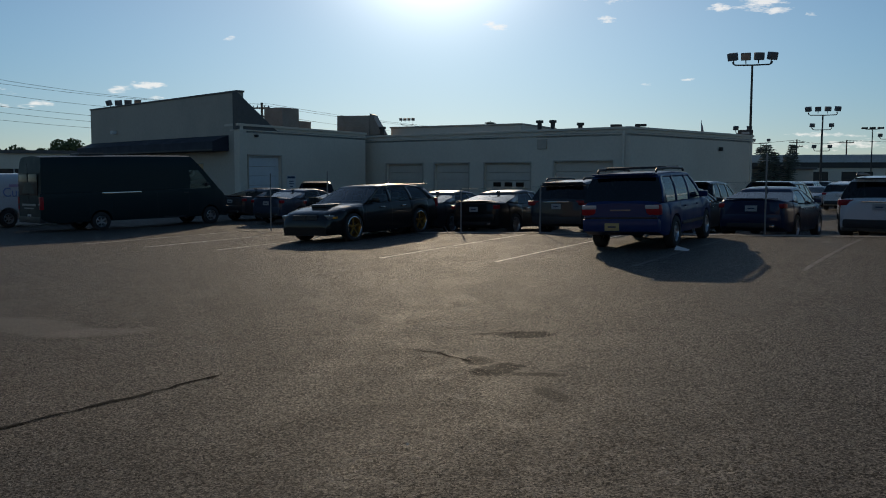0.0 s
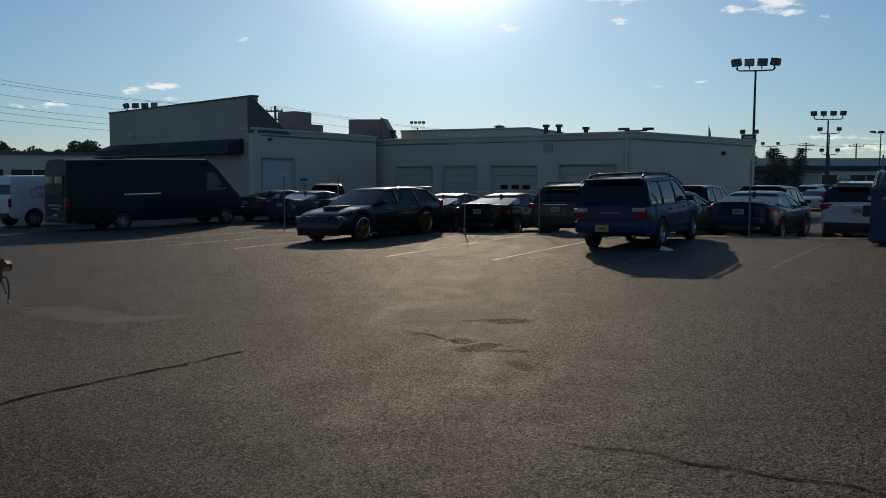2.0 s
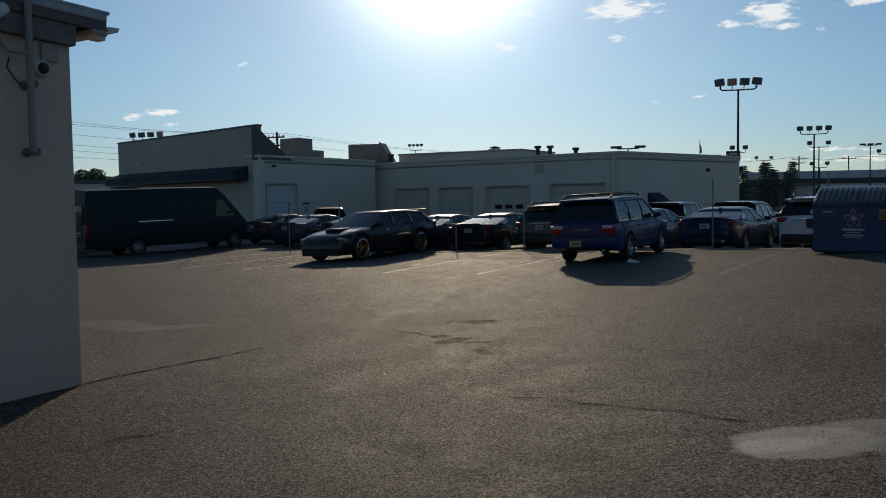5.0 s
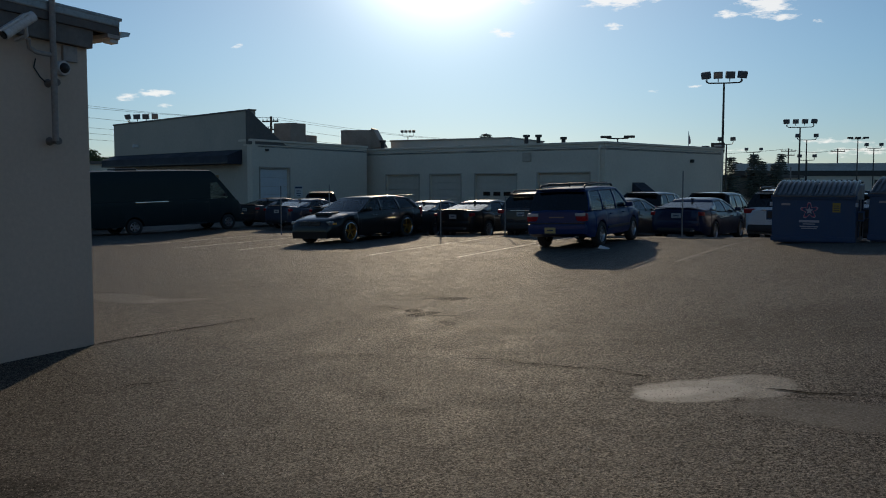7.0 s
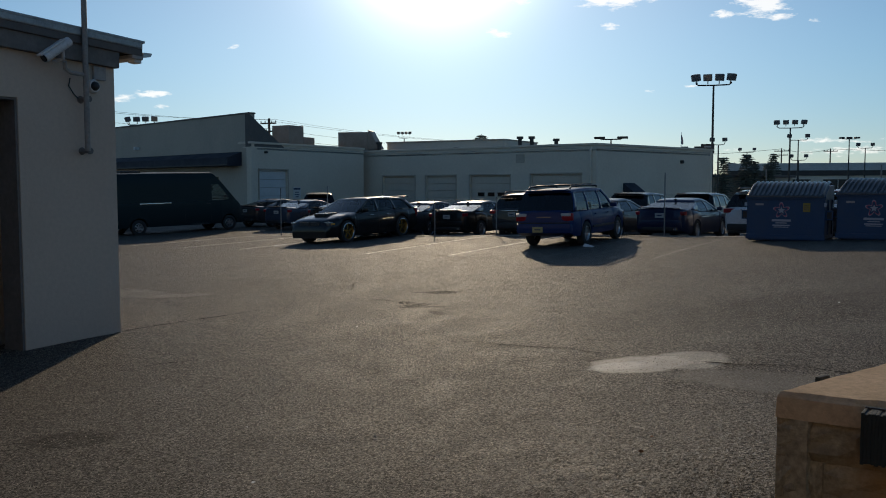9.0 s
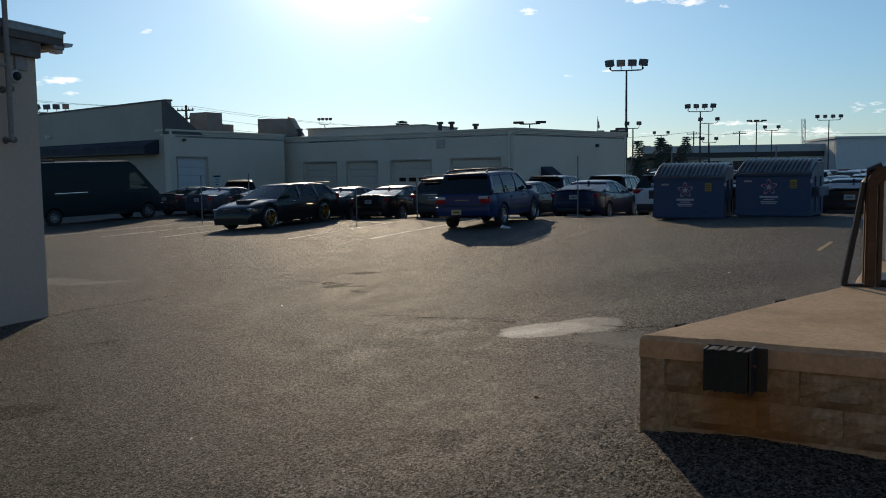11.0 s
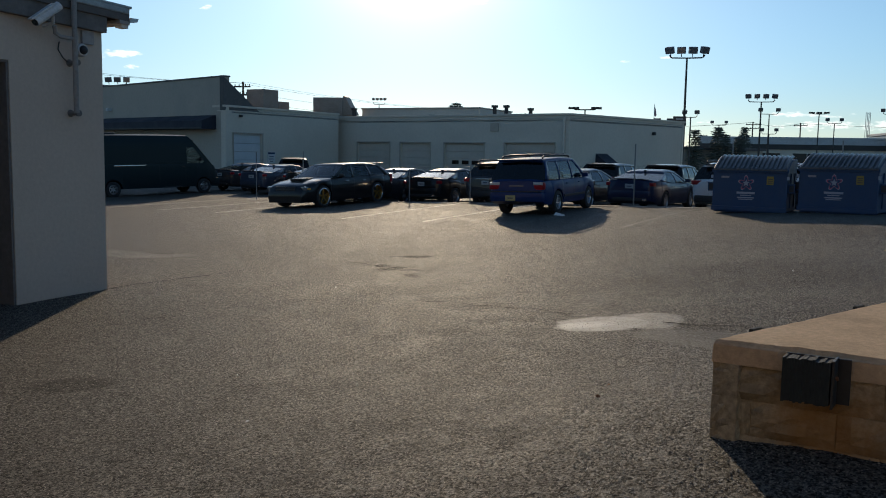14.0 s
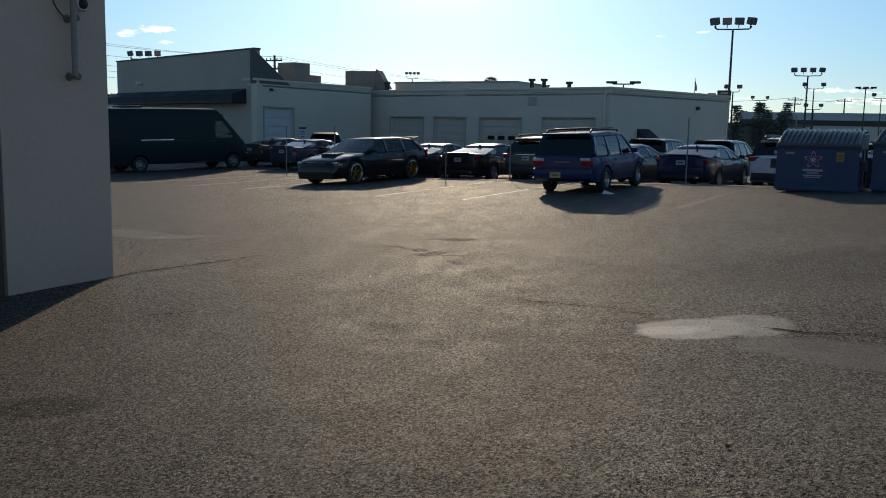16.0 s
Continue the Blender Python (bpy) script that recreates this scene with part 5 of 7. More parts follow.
FORESTER = dict(
    length=4.45, width=1.735, wheel=0.335, arch=0.395, axles=(-1.24, 1.285), paint="paint_blue", belt=0.99, rail=1.47, roof=0.085,
    deck=[(-2.225, 0.66), (-2.21, 0.95), (-2.16, 1.0), (-1.0, 0.995), (1.0, 0.985), (1.25, 0.985), (1.9, 0.90), (2.12, 0.84), (2.19, 0.74), (2.225, 0.55)],
    plan=[(-2.225, 0.86), (-2.15, 0.93), (-1.9, 0.97), (-1.2, 1.0), (1.2, 1.0), (1.8, 0.95), (2.08, 0.86), (2.225, 0.68)],
    belly=[(-2.225, 0.40), (-1.9, 0.30), (1.9, 0.28), (2.225, 0.33)],
    low=[1.12, 0.93, 0.02, -0.08, -0.98, -1.06, -1.86, -2.12], high=[0.42, 0.30, 0.0, -0.10, -0.98, -1.06, -1.72, -1.92],
    glass=["clear_glass", "clear_glass", "tint_glass", "privacy_glass"], wheels=W_SUV, cab_high=0.80, cab_low=0.94, arc=0.035,
    lamps=[("tail_light", -2.165, 0.66, 0.835, 0.15, 0.33, 0.21, 10, "tail_red"), ("reversing_light", -2.196, 0.66, 0.895, 0.12, 0.30, 0.085, 10, "lens_white"),
           ("headlight", 2.05, 0.60, 0.74, 0.18, 0.36, 0.17, -14, "lamp_clear")],
    handles=(-0.55, 0.42), seams=(1.0, 0.0, -0.95), strip=(0.50, -0.82, 0.86), strip_mat="trim_black", rails=(0.20, -1.80, 1.635, 0.61),
    crossbars=[(-0.1, 1.665, 0.62), (-1.35, 1.665, 0.62)], plates=[(-2.288, 0.50, -1, "plate_yellow")], plate_y=0.16,
    blocks=[("rear_bumper", 0.22, 1.60, 0.28, -2.17, 0, 0.53, 0.09, "paint_blue"), ("bumper_top", 0.20, 1.52, 0.03, -2.165, 0, 0.675, 0.01, "trim_black"),
 ("rear_wiper", 0.02, 0.42, 0.025, -2.11, 0.1, 1.08, 0.008, "trim_black"),
            ("front_bumper", 0.24, 1.30, 0.26, 2.12, 0, 0.46, 0.09, "paint_blue"), ("hatch_badge", 0.01, 0.42, 0.03, -2.222, 0, 0.83, 0.003, "lamp_clear"),
            ("exhaust_pipe", 0.16, 0.06, 0.06, -2.12, -0.5, 0.32, 0.02, "grey_metal"), ("roof_spoiler", 0.20, 1.26, 0.035, -1.99, 0, 1.545, 0.012, "paint_blue")])

MAGNUM = dict(
    length=5.02, width=1.88, wheel=0.375, arch=0.425, axles=(-1.47, 1.58), paint="paint_black", belt=1.0, rail=1.375, roof=0.07,
    deck=[(-2.51, 0.70), (-2.49, 0.92), (-2.40, 1.02), (-1.0, 1.02), (0.95, 0.99), (1.25, 0.97), (1.8, 0.90), (2.2, 0.82), (2.38, 0.75), (2.46, 0.66), (2.51, 0.50)],
    plan=[(-2.51, 0.84), (-2.4, 0.93), (-2.0, 0.985), (-1.4, 1.0), (1.5, 1.0), (2.0, 0.97), (2.3, 0.91), (2.51, 0.80)],
    belly=[(-2.51, 0.36), (-2.1, 0.22), (2.1, 0.20), (2.51, 0.22)],
    low=[1.10, 0.92, -0.06, -0.16, -1.08, -1.18, -2.05, -2.36], high=[0.28, 0.16, -0.10, -0.20, -1.02, -1.12, -1.72, -2.02],
    rail_drop=[0, 0.0, 0.01, 0.01, 0, 0, -0.04, -0.06], cab_high=0.74,
    glass=["clear_glass", "clear_glass", "tint_glass", "tint_glass"], wheels=W_GOLD, lip=GOLD_LIP, rim_label="gold-coloured spoked alloy rim",
    lamps=[("headlight", 2.33, 0.69, 0.675, 0.18, 0.34, 0.13, -13, "lamp_clear"), ("turn_signal", 2.28, 0.875, 0.66, 0.14, 0.05, 0.06, -20, "lamp_amber"),
           ("tail_light", -2.44, 0.78, 0.88, 0.16, 0.20, 0.28, 8, "tail_red"), ("fog_light", 2.455, 0.62, 0.40, 0.06, 0.16, 0.09, -8, "lamp_clear")],
    handles=(-0.66, 0.32), handle_paint="chrome", seams=(1.05, -0.1, -1.05), plates=(), mirror_back=0.42,
    blocks=[("grille", 0.06, 0.86, 0.22, 2.445, 0, 0.63, 0.02, "trim_black"), ("grille_bar", 0.03, 0.05, 0.22, 2.48, 0, 0.63, 0.008, "dark_metal"),
            ("grille_bar", 0.03, 0.86, 0.04, 2.48, 0, 0.63, 0.008, "dark_metal"), ("front_bumper", 0.20, 1.46, 0.30, 2.395, 0, 0.46, 0.10, "paint_black"),
            ("air_intake", 0.05, 0.9, 0.11, 2.475, 0, 0.36, 0.02, "trim_black"), ("front_lip", 0.16, 1.48, 0.04, 2.43, 0, 0.22, 0.015, "trim_black"),
            ("hood_scoop", 0.75, 0.52, 0.12, 1.55, 0, 0.945, 0.05, "paint_black"), ("scoop_mouth", 0.03, 0.42, 0.05, 1.922, 0, 0.955, 0.012, "trim_black"),
            ("rear_bumper", 0.22, 1.72, 0.34, -2.42, 0, 0.52, 0.07, "paint_black"), ("roof_spoiler", 0.34, 1.26, 0.035, -2.12, 0, 1.44, 0.014, "paint_black")])

VAN = dict(
    length=7.5, width=1.99, wheel=0.345, arch=0.43, axles=(-1.92, 2.58), paint="paint_van", belt=1.42, rail=2.14, roof=0.56, crown=0.0,
    deck=[(-4.05, 1.1), (-4.035, 1.42), (2.50, 1.42), (2.72, 1.56), (2.95, 1.45), (3.2, 1.27), (3.36, 1.08), (3.43, 0.8), (3.475, 0.6)],
    plan=[(-4.05, 0.95), (-3.98, 0.99), (-3.78, 1.0), (2.2, 1.0), (2.8, 0.96), (3.2, 0.88), (3.475, 0.74)],
    belly=[(-4.05, 0.50), (-3.5, 0.36), (2.8, 0.33), (3.475, 0.30)],
    low=[2.95, 2.66, 1.70, -4.015], high=[2.32, 2.08, 1.70, -3.995], cab_low=0.99, cab_high=0.965, belt_follow=False, slab=True, bow=0.0, roof_front=0.215, roof_back=0.03, arc=0.02,
    glass=["clear_glass", "paint_van"], rear_low=0.0, wheels=W_VAN, seat_rows=(1.5,), mirror_back=0.55, mirror_up=0.10, mirror_paint="trim_black",
    lamps=[("tail_light", -3.995, 0.915, 1.08, 0.14, 0.12, 0.46, 6, "tail_red"), ("headlight", 3.20, 0.72, 0.92, 0.30, 0.22, 0.34, -25, "lamp_clear"),
           ("reversing_light", -4.01, 0.90, 1.02, 0.14, 0.11, 0.07, 6, "lamp_clear")],
    handles=(1.5,), handle_paint="trim_black", seams=(1.62, 0.3), plates=[(-4.065, 0.62, -1, "plate_white")],
    blocks=[("rear_bumper", 0.22, 1.86, 0.22, -3.975, 0, 0.50, 0.05, "trim_black"), ("front_bumper", 0.3, 1.76, 0.36, 3.34, 0, 0.52, 0.10, "paint_van"),
            ("side_strip", 1.5, 0.012, 0.055, -1.1, -1.003, 1.36, 0.003, "chrome"), ("side_strip", 1.5, 0.012, 0.055, -1.1, 1.003, 1.36, 0.003, "chrome"),
            ("rear_window", 0.02, 0.72, 0.74, -4.047, -0.42, 1.72, 0.03, "paint_black"), ("rear_window", 0.02, 0.72, 0.74, -4.047, 0.42, 1.72, 0.03, "paint_black"), ("roof_hatch", 0.95, 0.75, 0.12, -1.9, 0, 2.76, 0.05, "trim_black"), ("door_split", 0.012, 0.014, 1.9, -4.057, 0, 1.55, 0.002, "trim_black"),
            ("door_mark", 0.012, 1.15, 0.07, -4.063, 0.0, 1.02, 0.002, "grey_metal"), ("door_mark", 0.012, 0.8, 0.045, -4.063, 0.0, 0.90, 0.002, "grey_metal"),
            ("grille", 0.08, 1.1, 0.22, 3.39, 0, 0.86, 0.03, "trim_black"), ("step", 0.9, 0.10, 0.06, 1.0, -0.93, 0.36, 0.02, "trim_black")])

SEDAN = dict(
    length=4.85, width=1.86, wheel=0.335, arch=0.385, axles=(-1.42, 1.36), paint="paint_navy", belt=0.95, rail=1.265, roof=0.065,
    deck=[(-2.425, 0.72), (-2.41, 0.98), (-2.34, 1.045), (-1.75, 1.035), (-1.0, 0.97), (1.0, 0.93), (1.15, 0.945), (1.9, 0.84), (2.25, 0.74), (2.36, 0.62), (2.425, 0.48)],
    plan=[(-2.425, 0.72), (-2.38, 0.82), (-2.28, 0.90), (-1.95, 0.965), (-1.4, 1.0), (1.4, 1.0), (1.9, 0.95), (2.2, 0.86), (2.36, 0.74), (2.425, 0.62)],
    belly=[(-2.425, 0.38), (-2.1, 0.24), (2.1, 0.20), (2.425, 0.24)],
    low=[1.12, 0.90, -0.10, -0.19, -1.22, -1.95], high=[0.30, 0.16, -0.16, -0.24, -0.90, -1.00], rail_drop=[0, 0.0, 0.02, 0.02, -0.005, -0.02], cab_high=0.72, arc=0.04,
    glass=["tint_glass", "tint_glass", "tint_glass"], wheels=W_SED, roof_back=0.25,
    lamps=[("tail_light", -2.31, 0.66, 0.90, 0.18, 0.36, 0.12, 17, "tail_red"), ("headlight", 2.14, 0.66, 0.66, 0.26, 0.34, 0.12, -20, "lamp_clear")],
    handles=(-0.72, 0.28), handle_paint="chrome", seams=(1.0, -0.12, -1.1), plates=[(-2.435, 0.83, -1, "plate_white")],
    blocks=[("rear_bumper", 0.22, 1.46, 0.30, -2.335, 0, 0.54, 0.09, "paint_navy"), ("trunk_spoiler", 0.16, 1.30, 0.03, -2.32, 0, 1.075, 0.012, "paint_navy"),
            ("diffuser", 0.10, 1.2, 0.12, -2.40, 0, 0.40, 0.03, "trim_black"), ("exhaust_pipe", 0.10, 0.12, 0.07, -2.41, -0.52, 0.38, 0.02, "chrome"),
            ("roof_antenna", 0.16, 0.05, 0.06, -0.92, 0, 1.335, 0.02, "trim_black"), ("front_bumper", 0.25, 1.45, 0.28, 2.27, 0, 0.42, 0.09, "paint_navy")])

CROSSOVER = dict(
    length=4.70, width=1.90, wheel=0.36, arch=0.42, axles=(-1.36, 1.36), paint="paint_dark_grey", belt=1.08, rail=1.55, roof=0.08,
    deck=[(-2.35, 0.74), (-2.33, 1.02), (-2.26, 1.10), (-1.0, 1.085), (1.0, 1.06), (1.2, 1.06), (1.9, 0.98), (2.2, 0.90), (2.3, 0.76), (2.35, 0.56)],
    plan=[(-2.35, 0.82), (-2.25, 0.92), (-1.9, 0.98), (-1.3, 1.0), (1.3, 1.0), (1.85, 0.95), (2.15, 0.86), (2.35, 0.70)],
    belly=[(-2.35, 0.44), (-2.0, 0.30), (2.0, 0.27), (2.35, 0.32)],
    low=[1.12, 0.92, -0.02, -0.12, -1.02, -1.12, -1.85, -2.20], high=[0.38, 0.24, -0.06, -0.16, -0.98, -1.08, -1.58, -1.86], rail_drop=[0, 0, 0.01, 0.01, 0, 0, -0.03, -0.05],
    glass=["tint_glass", "privacy_glass", "privacy_glass", "privacy_glass"], wheels=W_SED, cab_high=0.76,
    lamps=[("tail_light", -2.24, 0.72, 1.0, 0.20, 0.42, 0.14, 14, "tail_red"), ("headlight", 2.1, 0.68, 0.82, 0.24, 0.34, 0.13, -20, "lamp_clear")],
    handles=(-0.62, 0.36), seams=(1.0, -0.04, -1.05), rails=(0.2, -1.75, 1.70, 0.60), plates=[(-2.36, 0.90, -1, "plate_white")],
    blocks=[("rear_bumper", 0.22, 1.60, 0.22, -2.26, 0, 0.50, 0.07, "trim_black"), ("trunk_trim", 0.03, 0.8, 0.03, -2.35, 0, 1.03, 0.008, "chrome"),
            ("front_bumper", 0.25, 1.5, 0.32, 2.2, 0, 0.50, 0.09, "trim_black"), ("roof_spoiler", 0.20, 1.22, 0.035, -1.93, 0, 1.58, 0.012, "trim_black")])


def repaint(c, colour, **more):
    old = c["paint"]
    d = dict(c, paint=colour, **more)
    d["blocks"] = [tuple(colour if v == old else v for v in b) for b in c["blocks"]]
    return d


suv = build_vehicle("suv", FORESTER, "blue station-wagon SUV with black roof rails, parked in a bay", "car")
suv.matrix_basis = bay_pose(1.80, -2.42, 3.5)
wagon = build_vehicle("station_wagon", MAGNUM, "black low station wagon with hood scoop and gold rims, nose out", "car")
wagon.matrix_basis = bay_pose(10.68, -1.62, 0, True)
van = build_vehicle("panel_van", VAN, "long dark high-roof panel van with a chrome side strip", "van")
van.matrix_basis = bay_pose(23.35, 0.5, -10) @ Matrix.Translation((-0.15, 0, 0))
CARGO = dict(
    length=5.5, width=1.98, wheel=0.36, arch=0.44, axles=(-1.72, 1.72), paint="paint_white", belt=1.20, rail=1.72, roof=0.34, crown=0.0,
    deck=[(-2.75, 0.9), (-2.74, 1.20), (1.55, 1.20), (1.8, 1.18), (2.4, 1.05), (2.62, 0.92), (2.7, 0.75), (2.75, 0.55)],
    plan=[(-2.75, 0.93), (-2.68, 0.985), (-2.5, 1.0), (1.8, 1.0), (2.3, 0.95), (2.75, 0.78)], belly=[(-2.75, 0.48), (-2.4, 0.36), (2.3, 0.33), (2.75, 0.36)],
    low=[1.85, 1.65, 0.75, -2.72], high=[1.25, 1.05, 0.75, -2.66], cab_low=0.99, cab_high=0.93, belt_follow=False, slab=True, bow=0.01, roof_front=0.25, roof_back=0.03, arc=0.02,
    glass=["clear_glass", "privacy_glass"], wheels=W_VAN, seat_rows=(0.6,), mirror_back=0.45, mirror_up=0.06, rear_low=0.25,
    lamps=[("tail_light", -2.70, 0.90, 1.0, 0.12, 0.12, 0.34, 6, "tail_red"), ("headlight", 2.6, 0.72, 0.80, 0.16, 0.26, 0.20, -15, "lamp_clear")],
    handles=(0.6,), handle_paint="trim_black", seams=(1.6, 0.7, -0.5), plates=[(-2.77, 0.78, -1, "plate_white")],
    blocks=[("rear_bumper", 0.2, 1.8, 0.2, -2.74, 0, 0.50, 0.04, "trim_black"), ("front_bumper", 0.2, 1.8, 0.24, 2.68, 0, 0.50, 0.05, "trim_black")])
van2 = build_vehicle("panel_van", CARGO, "white panel van with faded blue lettering bars", "van")
part("side_lettering", box((1.25, 0.008, 0.10), (-1.05, -0.985, 1.62), 0.002), "letter_pink", van2)


def words(text, size, material, parent, at, label=""):
    """Flat lettering in the built-in font, facing -y of its pose."""
    cu = bpy.data.curves.new("lettering", "FONT")
    cu.body, cu.size, cu.extrude = text, size, 0.003
    tmp = new("lettering", cu)
    bpy.context.view_layer.update()
    me = bpy.data.meshes.new_from_object(tmp.evaluated_get(bpy.context.evaluated_depsgraph_get()))
    bpy.data.objects.remove(tmp)
    me.materials.clear()
    me.materials.append(MATS[material])
    return share("side_lettering", me, parent, at, label)


words("Custom", 0.50, "letter_blue", van2, Matrix.Translation((-1.95, -0.988, 1.20)) @ pose(0, 0, 0, 90, 0, 0), "faded blue lettering")
van2.matrix_basis = bay_pose(28.4, -0.75)

masters = {}
for key, base, colour, lab in (("navy", SEDAN, "paint_navy", "navy blue sedan parked behind the fence"), ("black", SEDAN, "paint_black", "black sedan parked nose-in on the dealer lot"),
                               ("slate", SEDAN, "paint_slate", "slate blue sedan parked behind the fence"), ("grey", SEDAN, "paint_dark_grey", "dark grey sedan parked on the dealer lot"),
                               ("suv_dark", CROSSOVER, "paint_dark_grey", "dark grey crossover with red tail lights on the dealer lot"),
                               ("suv_white", CROSSOVER, "paint_white", "white crossover with wide red tail lights on the dealer lot"),
                               ("suv_black", CROSSOVER, "paint_black", "black crossover parked on the dealer lot")):
    masters[key] = build_vehicle("sedan" if base is SEDAN else "crossover", repaint(base, colour, **({"rails": None} if key == "suv_black" else {})), lab, "car", "cars on the dealer lot")
used = set()


def lot_car(key, m):
    if key in used:
        return copy_thing(masters[key], m)
    used.add(key)
    masters[key].matrix_basis = m
    return masters[key]


# first row, tails to the fence
for s, key in ((0.72, "navy"), (3.4, "grey"), (6.2, "suv_dark"), (8.95, "black"), (11.3, "grey"), (13.6, "black"),
               (-2.2, "suv_white"), (-4.95, "black"), (-7.7, "black"), (-10.45, "grey"), (-13.2, "black"), (-15.9, "grey")):
    lot_car(key, bay_pose(s, 1.55 + 2.42))
for s, q, key in ((17.1, 6.1, "black"), (19.8, 6.0, "slate"), (22.9, 7.0, "grey"), (24.7, 12.0, "suv_black")):
    lot_car(key, bay_pose(s, q, 41 if q > 10 else 0))
# second row, facing the same way
rng = random.Random(5)
second_row = ["suv_black", "suv_black", "black", "suv_dark", "grey", "black", "slate", "grey", "black"]
for i in range(9):
    s = 4.6 - 2.75 * i
    lot_car(second_row[i], bay_pose(s + rng.uniform(-0.15, 0.15), 10.2 + rng.uniform(-0.3, 0.3), rng.uniform(-2, 2)))
# the far rows of the dealer lot, to the right of the garage
far = {}
for key, base, colour, lab in (("a", SEDAN, "paint_black", "black sedan in the far rows of the dealer lot"), ("b", CROSSOVER, "paint_white", "white crossover in the far rows of the dealer lot"),
                               ("c", CROSSOVER, "paint_dark_grey", "dark grey crossover in the far rows of the dealer lot"), ("d", SEDAN, "paint_silver", "silver sedan in the far rows of the dealer lot"),
                               ("e", CROSSOVER, "paint_red", "dark red crossover in the far rows of the dealer lot")):
    far[key] = build_vehicle("sedan" if base is SEDAN else "crossover", dict(repaint(base, colour), simple=True), lab, "car", "far cars on the dealer lot")
fresh = set(far)
for q in (17.5, 23.0, 36.0, 41.5, 54.0, 59.5, 72.0, 77.5):
    for i in range(26):
        s = 24.0 - 2.85 * i
        place = FENCE_P - V * s + U * q
        slope = place.x / place.y
        if not 0.40 < slope < 0.86 or place.y > 122 or (q < 30 and slope < 0.46):
            continue
        key = rng.choice("aabccdbe")
        m = bay_pose(s + rng.uniform(-0.15, 0.15), q + rng.uniform(-0.3, 0.3), rng.uniform(-2, 2), q in (23.0, 41.5, 59.5, 77.5))
        if key in fresh:
            fresh.discard(key)
            far[key].matrix_basis = m
        else:
            copy_thing(far[key], m)
for key in fresh:
    far[key].matrix_basis = bay_pose(-40 - 3 * ord(key) % 7, 60)
# ---------------------------------------------------------------- fence
def build_fence():
    fence = thing("chain_link_fence", Matrix(), "low grey chain-link fence with thin steel posts", "fence")
    posts = [-14.8, -11.8, -8.9, -5.9, -2.95, 0.0, 2.95, 5.9, 8.45, 11.0, 13.5, 16.0]
    short = {2.95: 1.27, 5.9: 1.30, 8.45: 1.27, 11.0: 1.27}
    for s in posts:
        x, y = at_bay(s, 0)
        z = ground_z(x, y)
        top = z + short.get(s, 1.92)
        part("post", tube([(x, y, z - 0.1), (x, y, top)], 0.021, 8), "conduit_grey", fence, smooth=40)
    bm = bmesh.new()
    h, pitch, r = 1.25, 0.066, 0.0011
    n = int((16.0 + 14.8) / pitch)
    verts, faces = [], []
    for i in range(n):
        for way in (1, -1):
            s0 = -14.8 + i * pitch
            s1 = s0 + way * h * 0.9
            lo, hi = 0.04, h
            if s1 > 16.0 or s1 < -14.8:
                continue
            x0, y0 = at_bay(s0, 0.035)
            x1, y1 = at_bay(s1, 0.035)
            a, b = Vector((x0, y0, ground_z(x0, y0) + lo)), Vector((x1, y1, ground_z(x1, y1) + hi))
            d = (b - a).normalized()
            e1 = d.cross(U).normalized()
            k = len(verts)
            for p in (a, b):
                for ang in (90, 210, 330):
                    verts.append(p + (e1 * math.cos(radians(ang)) + U * math.sin(radians(ang))) * r)
            faces += [(k, k + 1, k + 4, k + 3), (k + 1, k + 2, k + 5, k + 4), (k + 2, k, k + 3, k + 5)]
    me = bpy.data.meshes.new("wire_mesh")
    me.from_pydata(verts, [], faces)
    me.materials.append(MATS["dark_metal"])
    ob = new("wire_mesh", me)
    ob.parent = fence
    ob["kind"] = "stuff"
    pts = []
    for s in posts:
        x, y = at_bay(s, 0.035)
        pts.append((x, y, ground_z(x, y) + 1.25))
    part("tension_wire", tube(pts, 0.0025, 5), "dark_metal", fence)


build_fence()
# bent posts leaning out over the bays
for s, q, lean in ((8.6, -0.45, 0.3),):
    x, y = at_bay(s, q)
    z = ground_z(x, y)
    ob = tagged(part("bent_rod", tube([(x, y, z + 0.02), (x - 0.10 * lean, y + 0.25, z + 0.06), (x - 0.35 * lean, y + 0.45, z + 0.18)], 0.015, 7), "dark_metal", smooth=40),
                "short bent dark steel rod on the asphalt", "rod")
ribbon("kerb_edge", [at_bay(-16, -0.35), at_bay(17, -0.35)], 0.16, "concrete", "worn concrete edging along the fence", "kerb", up=0.02)

